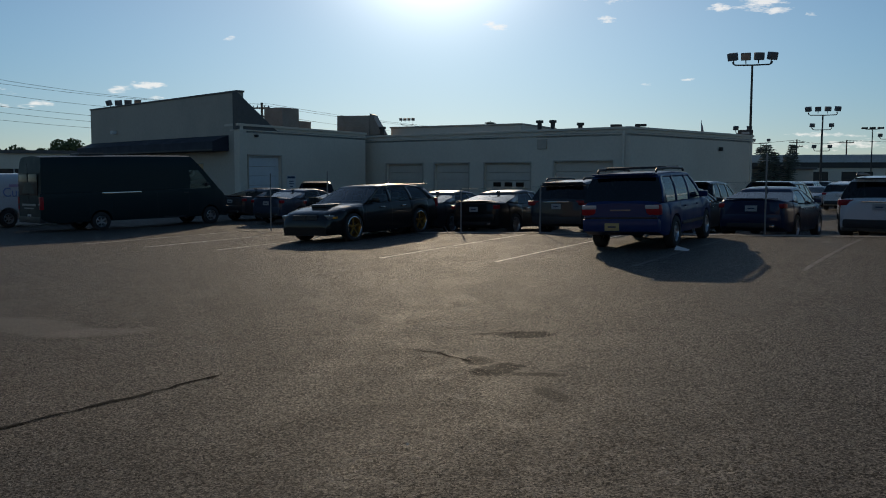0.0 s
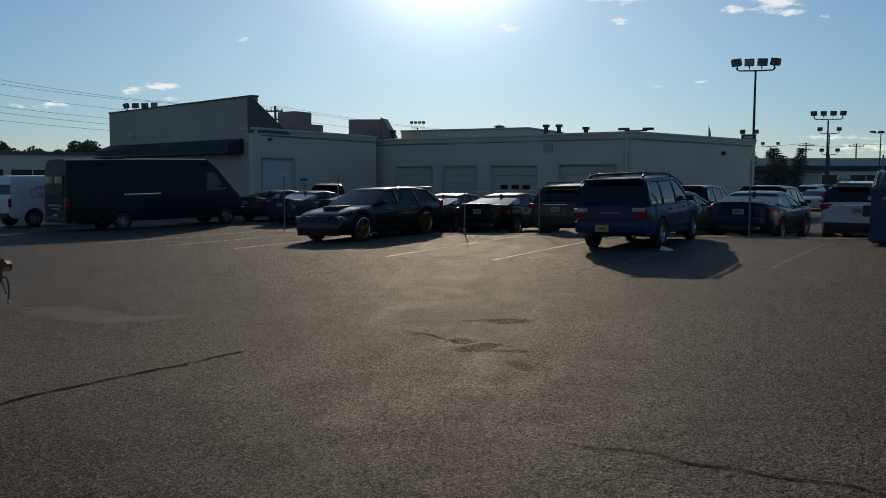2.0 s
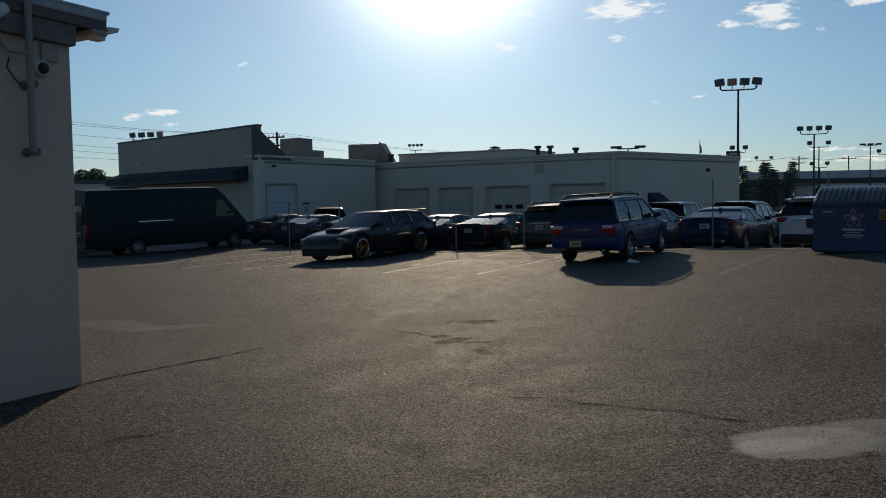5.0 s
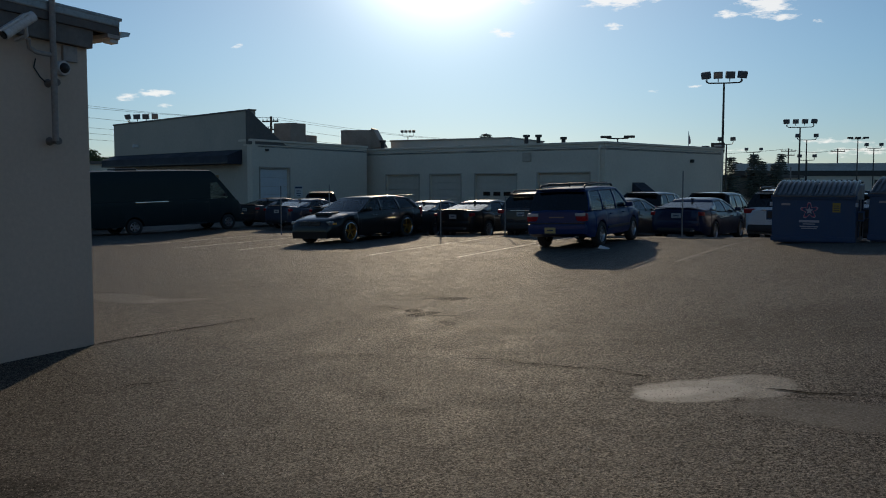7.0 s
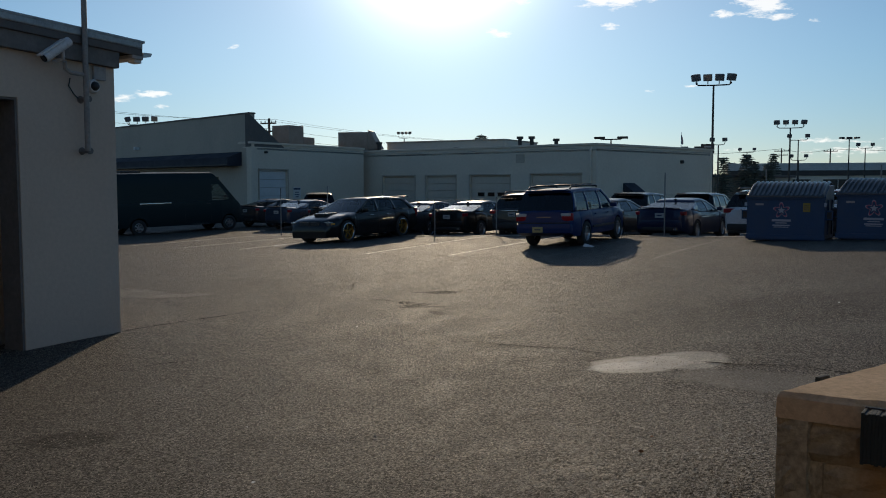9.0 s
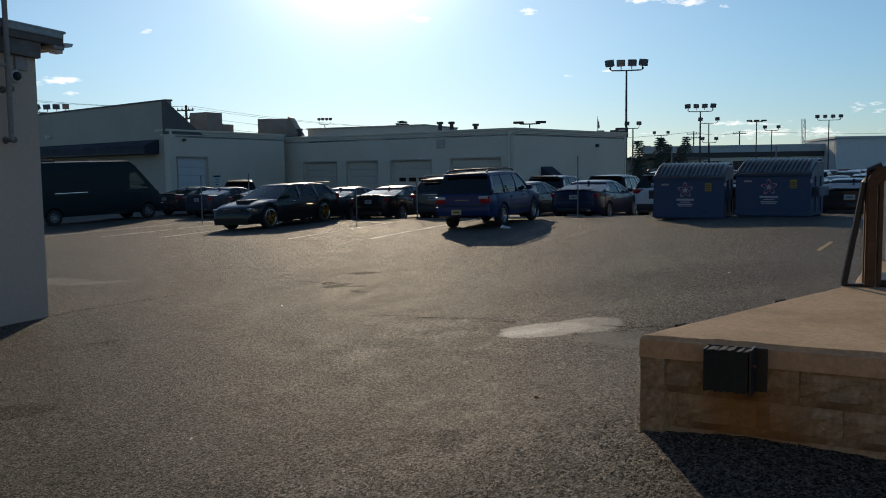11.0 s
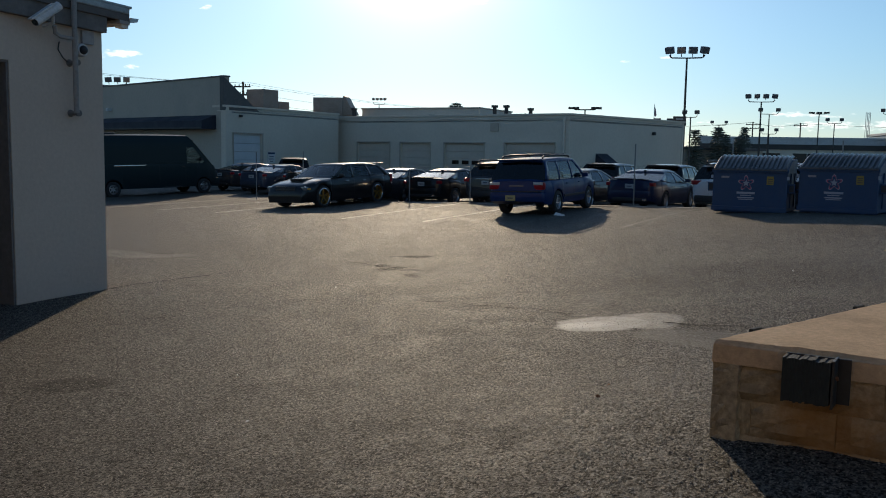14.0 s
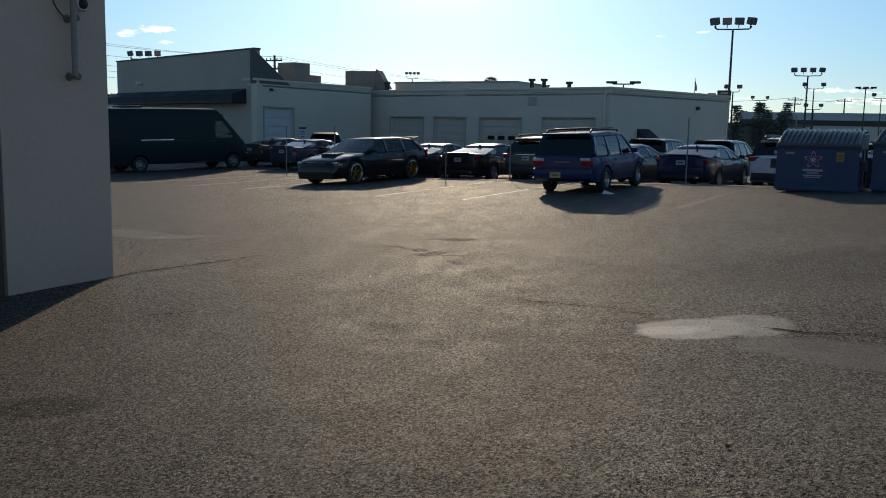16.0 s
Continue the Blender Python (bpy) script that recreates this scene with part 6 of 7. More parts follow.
# ---------------------------------------------------------------- dumpsters
def build_dumpster():
    """Front-load container: ribbed steel box with sleeves, two ribbed plastic lids and stickers. Front is -y, width along x."""
    w, d, hf, hb = 1.88, 1.45, 1.13, 1.42
    ob = thing("dumpster", Matrix(), "blue steel dumpster with two grey ribbed lids", "dumpster", "dumpsters by the fence")
    bm = prism([(0, 0.05), (d, 0.05), (d, hb), (0.45 * d, hb - 0.02), (0, hf)], w, Matrix.Rotation(radians(90), 4, "Z"))
    bm.transform(Matrix.Translation((w / 2, -d / 2, 0)))
    bmesh.ops.bevel(bm, geom=list(bm.edges), offset=0.012, segments=1, affect="EDGES")
    part("body", bm, "dumpster_blue", ob)
    part("front_lip", box((w + 0.05, 0.06, 0.09), (0, -d / 2 - 0.01, hf - 0.03), 0.015), "dumpster_blue", ob)
    part("bottom_rail", box((w + 0.03, 0.05, 0.12), (0, -d / 2 - 0.005, 0.10), 0.012), "dumpster_blue", ob)
    for y in (-d / 2 + 0.12, d / 2 - 0.12):
        part("skid", box((w * 0.96, 0.14, 0.06), (0, y, 0.03), 0.01), "dumpster_blue", ob)
    for s in (-1, 1):
        sl = box((0.17, 1.1, 0.24), (s * (w / 2 + 0.085), -0.02, 0.66), 0.02)
        part("fork_sleeve", sl, "dumpster_blue", ob)
        part("sleeve_mouth", box((0.11, 0.02, 0.17), (s * (w / 2 + 0.085), -0.565, 0.66), 0.005), "trim_black", ob)
        part("hinge_tab", box((0.06, 0.05, 0.09), (s * (w / 2 + 0.02), -d / 2 - 0.02, 0.93), 0.01), "sticker_white", ob)
        for x in (-0.25, 0.35):
            part("side_rib", box((0.04, 0.07, 0.9), (s * (w / 2 + 0.012), x, 0.6), 0.01), "dumpster_blue", ob)
    # lids: a curved sheet with raised ribs running front to back
    for s in (-1, 1):
        lw = w / 2 - 0.02
        bm = bmesh.new()
        path = []
        for i in range(11):
            t = i / 10
            y = -d / 2 - 0.06 + t * d * 0.78
            z = hf + 0.01 + 0.36 * math.sin(t * math.pi / 2) ** 1.15
            path.append((y, z))
        n = 49
        rows = []
        for k, (y, z) in enumerate(path):
            rows.append([bm.verts.new((s * (w / 4) - lw / 2 + lw * j / (n - 1), y, z + (0.06 * math.sin(math.pi * min(1.0, 0.08 + 0.92 * k / 10)) ** 0.5 if (j % 6) in (3, 4) and 1 < j < n - 2 else 0.0))) for j in range(n)])
        for r0, r1 in zip(rows, rows[1:]):
            for j in range(n - 1):
                bm.faces.new((r0[j], r0[j + 1], r1[j + 1], r1[j]))
        lid = part("lid", bm, "dumpster_lid", ob, smooth=30)
        so = lid.modifiers.new("thick", "SOLIDIFY")
        so.thickness = 0.012
        part("lid_flange", box((lw, 0.03, 0.035), (s * w / 4, -d / 2 - 0.06, hf + 0.0), 0.008), "dumpster_lid", lid)
    part("hinge_rod", tube([(-w / 2, d / 2 - 0.25, hb + 0.04), (w / 2, d / 2 - 0.25, hb + 0.04)], 0.02, 8), "dark_metal", ob)
    # stickers
    y = -d / 2 - 0.020
    def petals(k):
        """A five-lobed outline, k times its usual size."""
        out = []
        for i in range(60):
            a = math.pi / 2 + 2 * math.pi * i / 60
            r = k * (0.135 + 0.05 * math.cos(5 * (a - math.pi / 2)) + 0.012 * math.sin(5 * (a - math.pi / 2)))
            out.append((r * math.cos(a), 0.78 + r * math.sin(a)))
        return out

    star = [((0.095 if i % 2 == 0 else 0.042) * math.cos(math.pi / 2 + i * math.pi / 5), 0.78 + (0.095 if i % 2 == 0 else 0.042) * math.sin(math.pi / 2 + i * math.pi / 5)) for i in range(10)]
    st = part("logo_shape", prism(petals(1.14), 0.003, Matrix.Translation((-0.08, y + 0.004, 0))), "sticker_white", ob, "red and white lobed star sticker")
    part("logo_ring", prism(petals(1.04), 0.003, Matrix.Translation((-0.08, y, 0))), "sticker_red", st)
    part("logo_ground", prism(petals(0.86), 0.003, Matrix.Translation((-0.08, y - 0.004, 0))), "dumpster_blue", st)
    part("logo_star", prism(star, 0.003, Matrix.Translation((-0.08, y - 0.008, 0))), "sticker_white", st)
    for z, ww, hh in ((0.525, 0.46, 0.055), (0.46, 0.28, 0.025), (0.40, 0.42, 0.03), (0.355, 0.36, 0.02)):
        part("sticker_bar", box((ww, 0.004, hh), (-0.08, y, z)), "sticker_white", st)
    ys = part("warning_label", box((0.17, 0.004, 0.22), (0.52, y, 0.86)), "sticker_yellow", ob, "yellow warning label")
    for k in range(3):
        part("label_bar", box((0.12, 0.004, 0.02), (0.52, y - 0.004, 0.80 + 0.05 * k)), "ink", ys)
    part("number_bar", box((0.20, 0.004, 0.05), (-0.62, y, 0.93)), "grey_metal", ob)
    return ob


def bay_place(s, q, turn=0.0):
    p = FENCE_P - V * s + U * q
    return pose(p.x, p.y, ground_z(p.x, p.y), 0, 0, -33 + turn)


bin_a = build_dumpster()
bin_a.matrix_basis = bay_place(-4.02, -1.75, 2)
copy_thing(bin_a, bay_place(-6.25, -1.7, -6))

# ---------------------------------------------------------------- loading dock
D0 = Vector((2.69, -2.19, 0))
DV = Vector((0.84, -0.545, 0))
DU = Vector((0.77, 0.64, 0))
DTOP = 0.72
SLAB, COURSE = 0.115, 0.18


def build_dock():
    dock = thing("loading_dock", Matrix(), "low tan concrete dock slab on split-face block walls", "loading dock")
    E1 = D0 + DU * 2.8
    E2 = E1 + U * 6.0
    F0 = D0 + DV * 7.0
    F2 = F0 + U * 8.0
    outline = [D0, F0, F2, E2, E1]
    # worn slab: the arrises are chipped unevenly
    rngs = random.Random(4)
    mid = sum(outline, Vector()) / 5
    ring = []
    for a, b in zip(outline, outline[1:] + outline[:1]):
        n = max(2, int((b - a).length / 0.05))
        chip = 0.0
        for i in range(n):
            q = a.lerp(b, i / n)
            rough_edge = 3.4 if a is D0 and (q - a).length < 1.2 else 1.0
            chip = 0.7 * chip + rough_edge * (rngs.uniform(0, 0.016) if rngs.random() < 0.6 else rngs.uniform(0.0, 0.004))
            inward = (mid - q).normalized()
            ring.append((q, inward, chip + 0.010 * math.exp(-(q - D0).length / 0.07)))
    bm = bmesh.new()
    loops = []
    for depth, z, k in ((0.016, 0.0, 1.1), (0.004, -0.006, 0.9), (0.0, -0.024, 0.5), (0.0, -SLAB, 0.1)):
        loops.append([bm.verts.new((*(q + inward * (depth + chip * k))[:2], DTOP + z - (chip * 0.3 if k == 0.9 else 0))) for q, inward, chip in ring])
    bm.faces.new(loops[0])
    for l0, l1 in zip(loops, loops[1:]):
        for i in range(len(ring)):
            bm.faces.new((l0[i], l0[(i + 1) % len(ring)], l1[(i + 1) % len(ring)], l1[i]))
    bm.faces.new(loops[-1][::-1])
    part("slab", bm, "dock_slab", dock)
    # mortar just behind the faces of the blocks
    for a, way, length, flip in ((D0, DV, 7.0, False), (D0, DU, 2.8, True), (E1, U, 6.0, True)):
        mm = Matrix.Translation((a.x, a.y, 0)) @ Matrix.Rotation(math.atan2(way.y, way.x), 4, "Z")
        k = -1 if flip else 1
        part("mortar", box((length - 0.06, 0.10, 0.9), (length / 2, k * (0.03 + 0.007 + 0.05), DTOP - SLAB - 0.45)), "split_block", dock, at=mm)
    # split-face blocks
    rngd = random.Random(11)
    meshes = []
    for k in range(5):
        bm = bmesh.new()
        nx, nz = 6, 4
        g = []
        for i in range(nx + 1):
            col = []
            for j in range(nz + 1):
                edge = i in (0, nx) or j in (0, nz)
                col.append(bm.verts.new((-0.1975 + 0.395 * i / nx, -(rngd.uniform(-0.004, 0.004) if edge else rngd.uniform(0.004, 0.034)), -0.098 + 0.196 * j / nz)))
            g.append(col)
        for i in range(nx):
            for j in range(nz):
                bm.faces.new((g[i][j], g[i + 1][j], g[i + 1][j + 1], g[i][j + 1]))
        got = bmesh.ops.extrude_edge_only(bm, edges=[e for e in bm.edges if e.is_boundary])
        bmesh.ops.translate(bm, vec=(0, 0.14, 0), verts=[x for x in got["geom"] if isinstance(x, bmesh.types.BMVert)])
        meshes.append(finish(bm, "block", "split_block"))
    for start, way, length in ((D0, DV, 7.0), (D0, DU, 2.8), (E1, U, 6.0)):
        ang = math.degrees(math.atan2(way.y, way.x))
        flip = way is not DV
        rows = 3
        for r in range(rows):
            z = DTOP - SLAB - COURSE / 2 - COURSE * r
            n = int(length / 0.4) + 1
            for i in range(n):
                s = 0.2 + 0.4 * i - (0.2 if r % 2 else 0.0)
                half = s < 0.15
                if flip and s < 0.3:
                    continue
                if half:
                    s = 0.1
                if s > length - 0.15:
                    continue
                p = start + way * s
                inward = Vector((-way.y, way.x, 0)) * (-1 if flip else 1)
                p = p + inward * 0.03
                share("block", meshes[rngd.randrange(5)], dock,
                      Matrix.Translation((p.x, p.y, z)) @ Matrix.Rotation(radians(ang + (180 if flip else 0)), 4, "Z") @ Matrix.Diagonal((0.5 if half else 1, 1, COURSE / 0.2, 1)))
    bp = D0 + DV * 0.545
    m = Matrix.Translation((bp.x, bp.y, DTOP - 0.008)) @ Matrix.Rotation(math.atan2(DV.y, DV.x), 4, "Z")
    bumper = thing("dock_bumper", m, "black laminated rubber dock bumper with steel end angle", "dock bumper")
    rngb = random.Random(8)
    for i in range(16):
        part("rubber_ply", box((0.0135, 0.105 + rngb.uniform(0, 0.02), 0.205 + rngb.uniform(0, 0.012)), (-0.175 + 0.0135 * i, -0.06, -0.115 + rngb.uniform(-0.004, 0.004)), 0.003), "rubber", bumper)
    part("end_angle", box((0.012, 0.13, 0.23), (0.046, -0.06, -0.115), 0.003), "dark_metal", bumper)
    part("back_plate", box((0.29, 0.012, 0.22), (-0.035, -0.014, -0.115), 0.003), "dark_metal", bumper)
    part("through_bolt", tube([(-0.18, -0.07, -0.09), (0.064, -0.07, -0.09)], 0.010, 8), "rust", bumper)
    b2 = D0 + DU * 0.5
    tagged(part("edge_cleat", box((0.10, 0.03, 0.05), (0, 0, 0), 0.015, Matrix.Translation((b2.x - 0.03, b2.y + 0.04, DTOP - 0.03)) @ Matrix.Rotation(math.atan2(DU.y, DU.x), 4, "Z")), "rubber"),
           "small black rubber cleat on the dock edge", "cleat")
    b2 = D0 + DU * 1.75
    tagged(part("edge_cleat", box((0.12, 0.03, 0.05), (0, 0, 0), 0.015, Matrix.Translation((b2.x - 0.03, b2.y + 0.04, DTOP - 0.03)) @ Matrix.Rotation(math.atan2(DU.y, DU.x), 4, "Z")), "rubber"),
           "small black rubber cleat on the dock edge", "cleat")


build_dock()


def build_dock_frame():
    """A rusty dock plate stood on edge against a steel strut, with a galvanised hoop rail behind."""
    base = Vector((4.83, -0.61, 0))
    m = Matrix.Translation((base.x, base.y, DTOP)) @ Matrix.Rotation(radians(-22), 4, "Z")
    plate = thing("dock_plate", m, "rusty brown steel dock plate standing on edge", "dock plate")
    prof = [(0.0, 0.0), (0.07, 0.0), (0.07, 0.74), (0.16, 0.80), (0.16, 0.86), (0.06, 0.86), (0.01, 0.80), (0.0, 0.72)]
    for y in (0.0, 0.10):
        bm = prism(prof, 0.05, Matrix.Translation((0.0, y, 0)))
        bmesh.ops.bevel(bm, geom=list(bm.edges), offset=0.010, segments=2, affect="EDGES")
        part("edge_channel", bm, "old_rust", plate, smooth=30)
    part("web", box((0.03, 0.10, 0.78), (0.10, 0.075, 0.39), 0.008), "old_rust", plate)
    part("far_channel", box((0.05, 0.10, 0.80), (0.36, 0.10, 0.40), 0.012, Matrix.Rotation(radians(6), 4, "Y")), "old_rust", plate)
    part("top_lip", box((0.34, 0.10, 0.03), (0.22, 0.08, 0.86), 0.01), "old_rust", plate)
    part("strut", tube([(-0.13, 0.06, 0.02), (-0.01, 0.06, 0.76), (0.02, 0.06, 0.85), (0.10, 0.06, 0.885)], 0.024, 8), "dark_metal", plate, smooth=40)
    part("foot_bar", box((0.16, 0.05, 0.02), (-0.07, 0.06, 0.012), 0.006), "dark_metal", plate)
    part("brace", tube([(0.42, 0.10, 0.74), (0.50, 0.2, 0.30), (0.56, 0.22, 0.10)], 0.03, 8), "old_rust", plate, smooth=40)
    part("base_tray", box((0.60, 0.50, 0.05), (0.42, 0.30, 0.028), 0.01), "dark_metal", plate)
    rb = Vector((5.99, 1.14, 0))
    m = Matrix.Translation((rb.x, rb.y, DTOP)) @ Matrix.Rotation(radians(-33), 4, "Z")
    rail = thing("hoop_rail", m, "galvanised steel hoop guard rail on the dock", "railing")
    for x, top in ((0.0, 0.90), (0.20, 0.88), (0.42, 0.88)):
        part("hoop", tube([(x, 0, 0), (x, 0, top - 0.10), (x + 0.02, 0.01, top - 0.03), (x + 0.07, 0.03, top)], 0.028, 10), "galvanised", rail, smooth=40)
    part("top_bar", tube([(0.05, 0.02, 0.885), (0.30, 0.02, 0.88), (0.70, 0.02, 0.86), (1.1, 0.02, 0.86)], 0.028, 10), "galvanised", rail, smooth=40)


build_dock_frame()

# ---------------------------------------------------------------- light poles
def floodlight(parent, m, lean):
    body = part("floodlight", box((0.62, 0.34, 0.50), (0, 0, 0), 0.05), "lamp_housing", parent, at=m @ pose(0, 0, 0, lean, 0, 0))
    part("lens", box((0.54, 0.02, 0.42), (0, -0.18, 0), 0.008), "lamp_clear", body)
    part("yoke", tube([(0, 0.05, -0.25), (0, 0.05, -0.48)], 0.035, 8), "dark_metal", body)


def light_pole(x, y, z0, top, turn, heads=4, span=2.6, label="tall dark steel light pole with four floodlights", scale=1.0, flat=False, pole_r=0.11):
    ob = thing("light_pole", pose(x, y, z0, 0, 0, turn), label, "light pole", "light poles of the car lots")
    h = top - z0
    part("pole", tube([(0, 0, 0), (0, 0, h)], pole_r, 10, radius_end=pole_r * 0.62), "dark_metal", ob, smooth=40)
    part("base", tube([(0, 0, 0), (0, 0, 0.6)], 0.3, 12), "concrete", ob, smooth=40)
    hs = span / 2
    arm = [(-hs, 0, h + 0.22), (-hs * 0.96, 0, h + 0.08), (-hs * 0.85, 0, h), (0, 0, h - 0.02), (hs * 0.85, 0, h), (hs * 0.96, 0, h + 0.08), (hs, 0, h + 0.22)]
    part("arm", tube(arm, 0.05 * scale, 8), "dark_metal", ob, smooth=40)
    for i in range(heads):
        k = i / (heads - 1) if heads > 1 else 0.5
        xx = -hs + span * k
        if flat:
            part("floodlight", box((0.85 * scale, 0.5, 0.24), (xx, 0, h + 0.16), 0.06), "dark_metal", ob)
        else:
            floodlight(ob, Matrix.Translation((xx, 0, h + 0.55)) @ Matrix.Rotation(radians((-30, -8, 14, 32)[i % 4] if heads == 4 else 20 * (1 - 2 * k)), 4, "Z") @ Matrix.Diagonal((scale, scale, scale, 1)), (18, 8, 10, 16)[i % 4])
    return ob


light_pole(20.0, 59.4, -0.5, 8.95, -14, span=2.5)
light_pole(33.9, 81.5, -0.5, 7.25, -16, span=2.5, label="dark steel light pole with four angled floodlights", scale=0.85)
light_pole(45.6, 110, -0.5, 7.5, -16, 2, 2.2, "light pole with two floodlights over the far lot", 0.9)
light_pole(45.7, 110, -0.5, 4.9, -16, 2, 1.8, "light pole with low paired floodlights over the far lot", 0.8)
light_pole(57.0, 121, -0.5, 8.2, -16, 3, 2.0, "light pole with flat lamp heads over the far lot", 0.9, True)
light_pole(29.4, 90, -0.5, 6.0, -16, 2, 1.3, "light pole with two floodlights behind the garage", 0.8)
light_pole(27.8, 95, -0.5, 5.75, -16, 2, 1.5, "light pole with flat lamp heads behind the garage", 1.0, True)
light_pole(17.5, 88, -0.5, 6.5, -16, 2, 2.4, "light pole with flat lamp heads behind the garage", 1.3, True)
light_pole(-29.6, 80.0, -0.5, 7.55, -12, 4, 2.9, "light pole with four floodlights behind the showroom", 0.95)
light_pole(-4.4, 88, -0.5, 6.65, -12, 4, 1.25, "light pole with four small floodlights behind the roofs", 0.5, False, 0.07)
light_pole(66.5, 118, -0.5, 8.2, -16, 4, 3.2, "light pole with four floodlights over the far lot", 0.9)
light_pole(52.0, 150, -0.5, 7.4, -16, 2, 2.4, "light pole with two floodlights over the far lot", 0.9)
light_pole(62.5, 128, -0.5, 7.2, -16, 2, 2.0, "light pole with two floodlights over the far lot", 0.9)
sg = thing("lot_sign", pose(19.6, 59.0, -0.5, 0, 0, -14), "small dark sign board on a post beside the garage", "sign")
part("board", box((0.95, 0.12, 0.7), (-0.05, 0, 4.80), 0.03), "dark_metal", sg)
part("sign_bar", box((0.5, 0.01, 0.12), (-0.05, -0.07, 4.95)), "grey_metal", sg)
part("post", tube([(0, 0.1, 0), (0, 0.1, 4.6)], 0.06, 8), "dark_metal", sg)

# ---------------------------------------------------------------- utility poles and cables
def utility_pole(x, y, h, arms=((0.6, 2.4),), transformer=False, turn=0):
    ob = thing("utility_pole", pose(x, y, -0.5, 0, 0, turn), "weathered wooden utility pole with crossarms", "utility pole", "utility poles")
    part("pole", tube([(0, 0, 0), (0, 0, h)], 0.16, 10, radius_end=0.11), "wood_pole", ob, smooth=40)
    for dz, w in arms:
        part("crossarm", box((w, 0.12, 0.14), (0, -0.14, h - dz), 0.01), "wood_pole", ob)
        for k in (-0.46, -0.2, 0.2, 0.46):
            part("insulator", lathe([(0, 0.05), (0.06, 0.06), (0.1, 0.035), (0.16, 0.05), (0.2, 0.001)], 8, "Z"), "grey_metal", ob, at=Matrix.Translation((k * w, -0.14, h - dz + 0.07)))
    if transformer:
        for s in (-1, 1):
            part("transformer", lathe([(0, 0.001), (0, 0.26), (0.75, 0.28), (0.82, 0.2), (0.86, 0.001)], 16, "Z"), "grey_metal", ob, at=Matrix.Translation((s * 0.52, -0.1, h - 2.8)), smooth=40)
    return ob


utility_pole(-34.0, 61.0, 8.9, ((0.15, 2.2), (1.0, 1.8)), True, -20)
utility_pole(-17.5, 82.0, 8.8, ((0.5, 1.8), (1.3, 1.0)), False, -20)
utility_pole(58.0, 150.0, 8.6, ((0.5, 2.4), (1.2, 2.0)), False, -16)
utility_pole(69.0, 156.0, 8.8, ((0.5, 2.4),), False, -16)
utility_pole(42.0, 150.0, 8.2, (), False, -16)
tw = thing("lattice_mast", pose(74.5, 142.0, -0.5), "grey lattice steel mast over the far lot", "mast")
for sx, sy in ((-0.25, -0.25), (0.25, -0.25), (0.25, 0.25), (-0.25, 0.25)):
    part("leg", tube([(sx, sy, 0), (sx, sy, 10.2)], 0.04, 6), "grey_metal", tw)
for i in range(13):
    z = 3 + i * 0.55
    part("lattice_brace", tube([(-0.25, -0.25, z), (0.25, -0.25, z + 0.55)] if i % 2 else [(0.25, -0.25, z), (-0.25, -0.25, z + 0.55)], 0.035, 5), "grey_metal", tw)
fp = thing("flagpole", pose(26.9, 96, -0.5), "thin white flagpole with a small drooping flag", "flagpole")
part("pole", tube([(0, 0, 0), (0, 0, 8.2)], 0.06, 8, radius_end=0.03), "white_metal", fp)
part("flag", prism([(0, 6.9), (0.16, 6.75), (0.28, 6.95), (0.20, 7.5), (0, 8.0)], 0.02), "flag_cloth", fp)


def cable(points, sag, r=0.02):
    for a, b in zip(points, points[1:]):
        a, b = Vector(a), Vector(b)
        pts = [a.lerp(b, i / 14) - Vector((0, 0, sag * 4 * (i / 14) * (1 - i / 14))) for i in range(15)]
        tagged(part("overhead_cable", tube(pts, r, 5), "trim_black"), "thin black overhead cable between utility poles", "cable", "overhead cables")


for dx, z, sag in ((-1.0, 8.4, 0.5), (1.0, 8.4, 0.55), (0.0, 7.5, 0.5), (0.1, 6.6, 0.4), (-0.1, 6.2, 0.45), (0.15, 5.6, 0.35)):
    cable([(-90 + dx, 50, z + 0.2), (-34.0 + dx, 61, z), (-17.5 + dx * 0.7, 82, z - 0.2), (8 + dx, 110, z - 1.2)], sag, 0.012)
cable([(30, 165, 7.6), (58, 150, 8.0), (69, 156, 8.2), (130, 150, 8.0)], 0.6, 0.03)

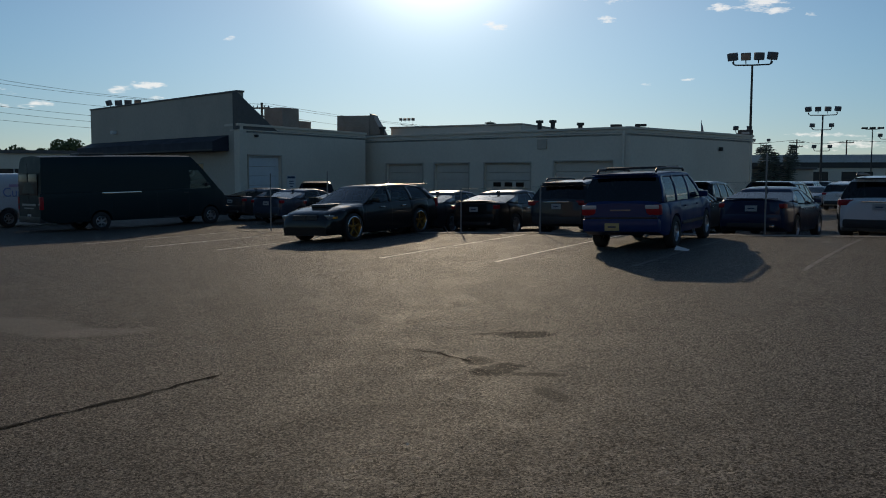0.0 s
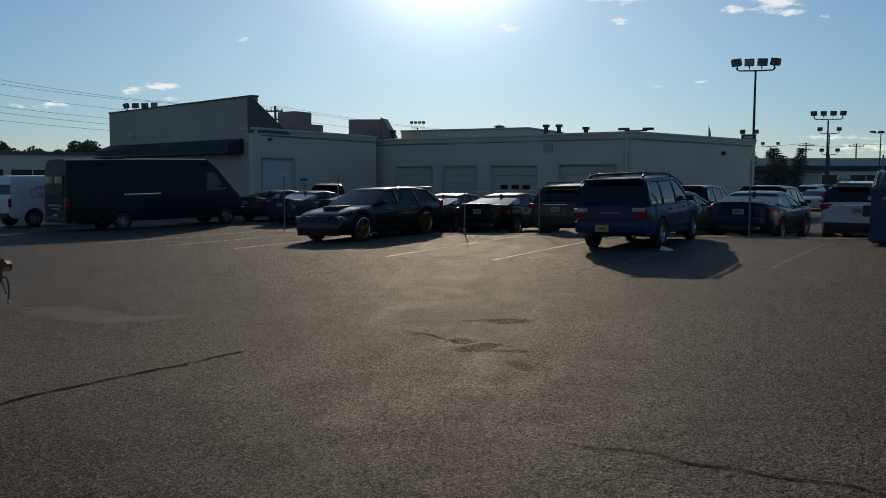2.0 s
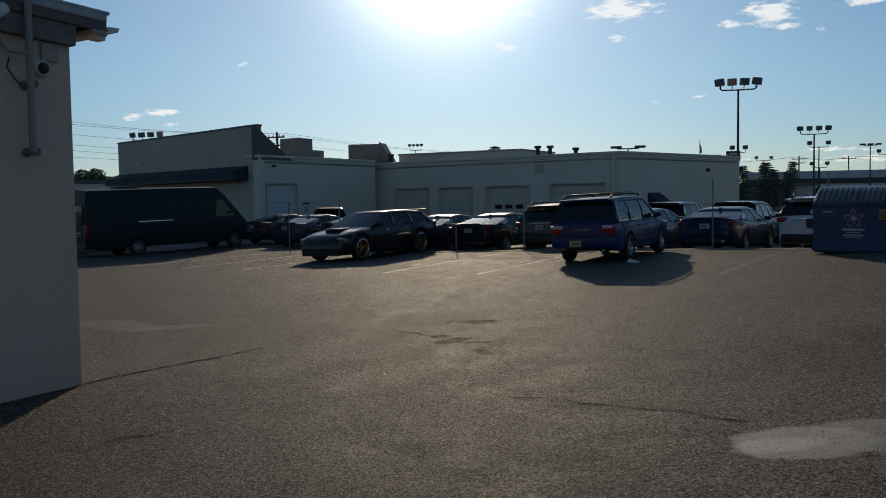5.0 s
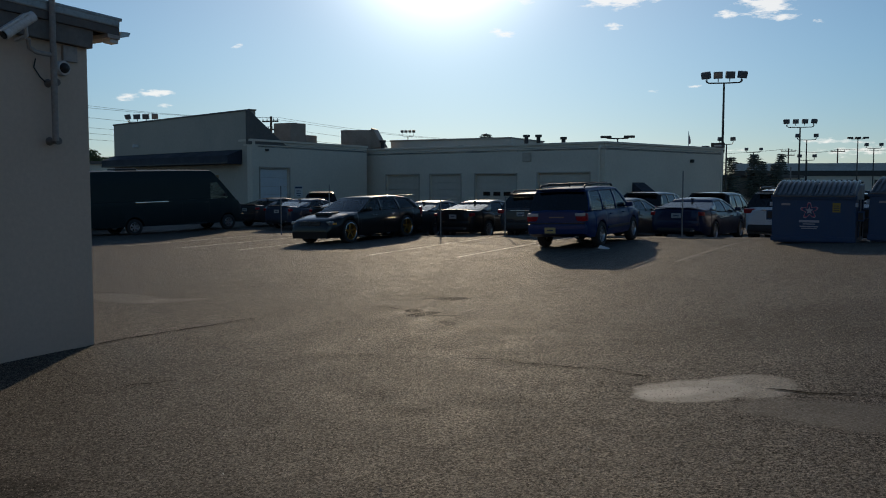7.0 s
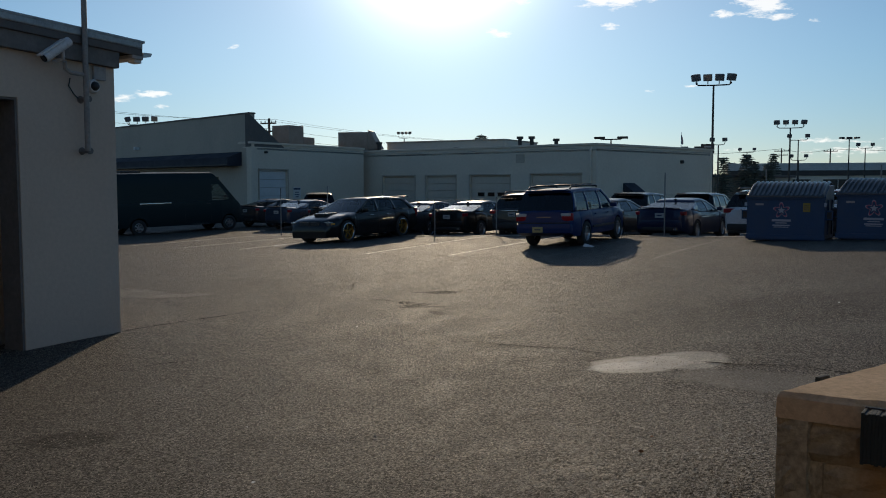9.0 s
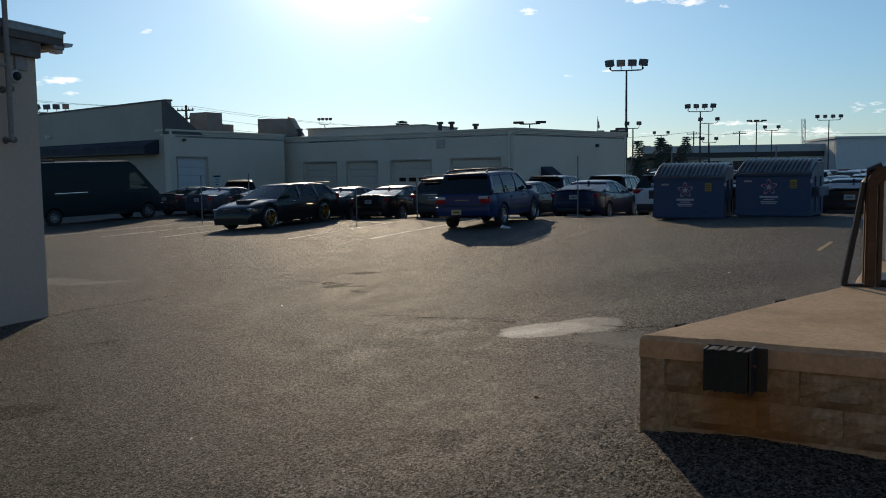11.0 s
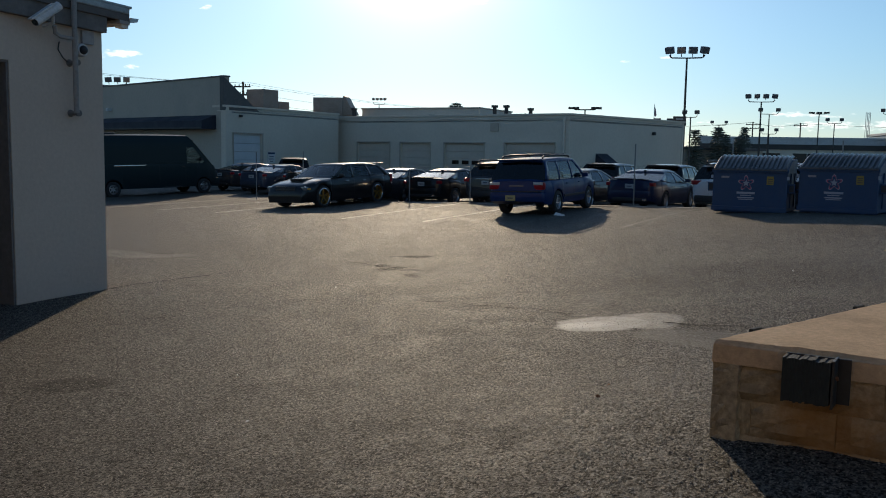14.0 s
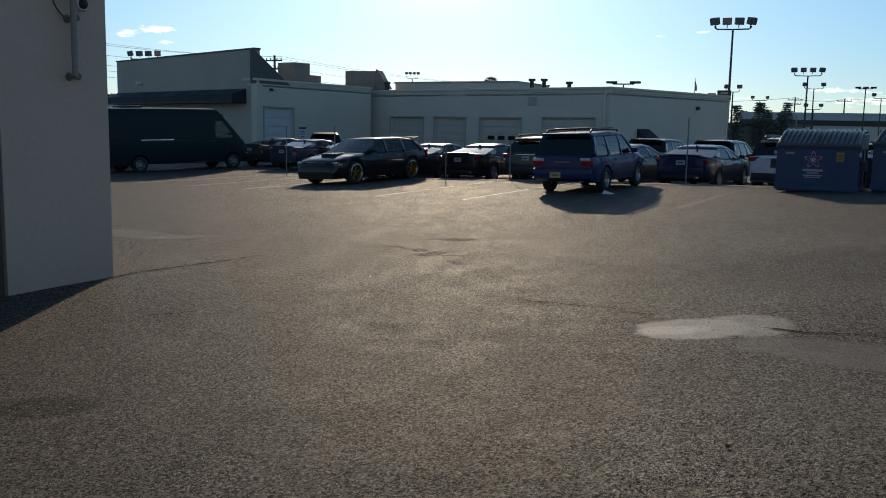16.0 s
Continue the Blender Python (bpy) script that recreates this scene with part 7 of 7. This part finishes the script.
# ---------------------------------------------------------------- trees
def conifer(x, y, h, r, seed):
    rg = random.Random(seed)
    ob = thing("conifer_tree", pose(x, y, -0.5), "dark green conifer with drooping tiered branches", "tree", "conifers")
    part("trunk", tube([(0, 0, 0), (0.05, 0, h * 0.5), (0, 0, h)], 0.18, 8, radius_end=0.02), "bark", ob)
    verts, faces = [], []
    levels = int(h * 3.2)
    for i in range(levels):
        t = i / levels
        z = h * (0.12 + 0.88 * t)
        rr = r * math.sin(math.pi * min(1.0, 0.22 + 0.74 * t)) ** 0.8 * rg.choice((0.6, 0.8, 0.95, 1.05)) * 0.8 + 0.1
        nb = rg.randint(5, 8)
        off = rg.uniform(0, 6)
        for k in range(nb):
            a = off + 2 * math.pi * k / nb + rg.uniform(-0.3, 0.3)
            ln = rr * rg.uniform(0.65, 1.1)
            d = Vector((math.cos(a), math.sin(a), 0))
            sd = Vector((-d.y, d.x, 0))
            for c in range(7):
                u = (c + rg.random()) / 7
                p = d * ln * u + Vector((0, 0, z - (0.30 - 0.5 * t) * ln * u * u)) + sd * rg.uniform(-0.18, 0.18) * ln * (1 - 0.4 * u)
                w, l2 = rg.uniform(0.14, 0.28), rg.uniform(0.25, 0.5)
                kx = len(verts)
                tip = p + d * l2 + sd * rg.uniform(-0.2, 0.2) - Vector((0, 0, rg.uniform(-0.12, 0.15)))
                verts += [p - sd * w, p + sd * w, tip, p + Vector((0, 0, w * 0.7))]
                faces += [(kx, kx + 1, kx + 2), (kx, kx + 3, kx + 2), (kx + 1, kx + 3, kx + 2)]
    me = bpy.data.meshes.new("crown")
    me.from_pydata(verts, [], faces)
    me.materials.append(MATS["conifer"])
    share("crown", me, ob)
    return ob


for i, (x, y, h, r) in enumerate(((36.6, 112, 5.9, 1.8), (39.6, 112, 6.3, 1.9), (41.0, 113, 5.4, 1.6), (43.6, 115, 5.0, 1.5), (47.4, 124, 6.8, 1.6), (44.5, 118, 5.2, 1.4), (50.0, 152, 6.2, 1.9), (54.0, 156, 7.6, 2.0), (3.7, 84, 7.3, 2.0))):
    conifer(x, y, h, r * 0.78, i)


def broadleaf(x, y, h, r, seed):
    rg = random.Random(seed)
    ob = thing("leafy_tree", pose(x, y, -0.5), "rounded green deciduous tree seen over the roofs", "tree", "leafy trees")
    bm = tube([(0, 0, 0), (0.1, 0.05, h * 0.4), (0, 0, h * 0.7)], 0.25, 8, radius_end=0.1)
    for k in range(6):
        a = k * 1.05
        tube([(0, 0, h * 0.4), (math.cos(a) * r * 0.4, math.sin(a) * r * 0.4, h * 0.62), (math.cos(a) * r * 0.7, math.sin(a) * r * 0.7, h * 0.75)], 0.08, 6, bm, 0.02)
    part("trunk", bm, "bark", ob)
    verts, faces = [], []
    clumps = [(Vector((rg.gauss(0, 0.45) * r, rg.gauss(0, 0.45) * r, h * 0.68 + rg.gauss(0, 0.16) * h)), rg.uniform(0.25, 0.5) * r) for _ in range(16)]
    for c, cr in clumps:
        for _ in range(230):
            v = Vector((rg.gauss(0, 1), rg.gauss(0, 1), rg.gauss(0, 1))).normalized() * cr * rg.uniform(0.6, 1.08)
            p = c + Vector((v.x, v.y, v.z * 0.8))
            a = Vector((rg.gauss(0, 1), rg.gauss(0, 1), rg.gauss(0, 1))).normalized()
            b = a.orthogonal().normalized()
            s = rg.uniform(0.14, 0.28)
            k = len(verts)
            verts += [p - a * s, p + b * s * 0.6, p + a * s, p - b * s * 0.6]
            faces.append((k, k + 1, k + 2, k + 3))
    me = bpy.data.meshes.new("crown")
    me.from_pydata(verts, [], faces)
    me.materials.append(MATS["leaf"])
    share("crown", me, ob)


for i, (x, y, h, r) in enumerate(((-52, 118, 5.7, 3.2), (-57, 116, 5.7, 3.4), (-47, 119, 5.2, 2.8), (-43.5, 120, 5.0, 2.4), (-63, 114, 6.2, 3.5), (-49.5, 121, 5.6, 3.0), (-54.5, 120, 5.9, 3.2), (-60, 117, 5.8, 3.0), (11.6, 86, 6.3, 2.0), (13.4, 87, 6.0, 1.8))):
    broadleaf(x, y, h, r, 40 + i)

# ---------------------------------------------------------------- litter
def litter():
    rg = random.Random(21)
    px, py = 4.62, 17.45
    z = ground_z(px, py)
    bm = bmesh.new()
    vs = [bm.verts.new(Vector(p)) for p in ((px, py, z + 0.02), (px + 0.24, py - 0.10, z + 0.01), (px + 0.30, py + 0.0, z + 0.02), (px + 0.06, py + 0.10, z + 0.09))]
    bm.faces.new(vs)
    f = bm.faces[:]
    got = bmesh.ops.extrude_face_region(bm, geom=f)
    bmesh.ops.translate(bm, vec=(0.005, 0.012, 0.012), verts=[g for g in got["geom"] if isinstance(g, bmesh.types.BMVert)])
    tagged(part("cardboard_sheet", bm, "paper"), "crumpled white cardboard sheet by the rear wheel", "litter")
    spots = [(-0.02, 5.2, 0.05, 0), (2.2, 5.27, 0.03, 1), (0.05, -0.9, 0.05, 0), (0.7, 0.0, 0.04, 1), (1.95, 0.6, 0.04, 1), (-0.3, 0.4, 0.03, 0), (2.35, -1.0, 0.06, 2), (2.5, -0.6, 0.05, 2),
             (6.0, 11.0, 0.06, 1), (8.1, 8.6, 0.07, 1), (6.5, 6.0, 0.05, 0), (3.9, -0.2, 0.05, 2), (1.4, 3.0, 0.03, 1), (-1.2, 2.2, 0.03, 1)]
    for x, y, s, kind in spots:
        s *= 0.32
        bm = bmesh.new()
        n = 7
        ring = [bm.verts.new((x + math.cos(a) * s * rg.uniform(0.5, 1.1), y + math.sin(a) * s * rg.uniform(0.4, 0.9), ground_z(x, y) + rg.uniform(0.006, 0.02))) for a in [2 * math.pi * k / n for k in range(n)]]
        top = bm.verts.new((x, y, ground_z(x, y) + 0.02 + s * 0.25))
        for k in range(n):
            bm.faces.new((ring[k], ring[(k + 1) % n], top))
        bm.faces.new(ring[::-1])
        name, material, label = (("paper_scrap", "paper", "small pale paper scrap on the asphalt"), ("pebble", "concrete", "small stone lying on the asphalt"),
                                 ("dry_leaf", "rust", "dry brown leaf on the asphalt"))[kind]
        tagged(part(name, bm, material), label, "litter")


litter()
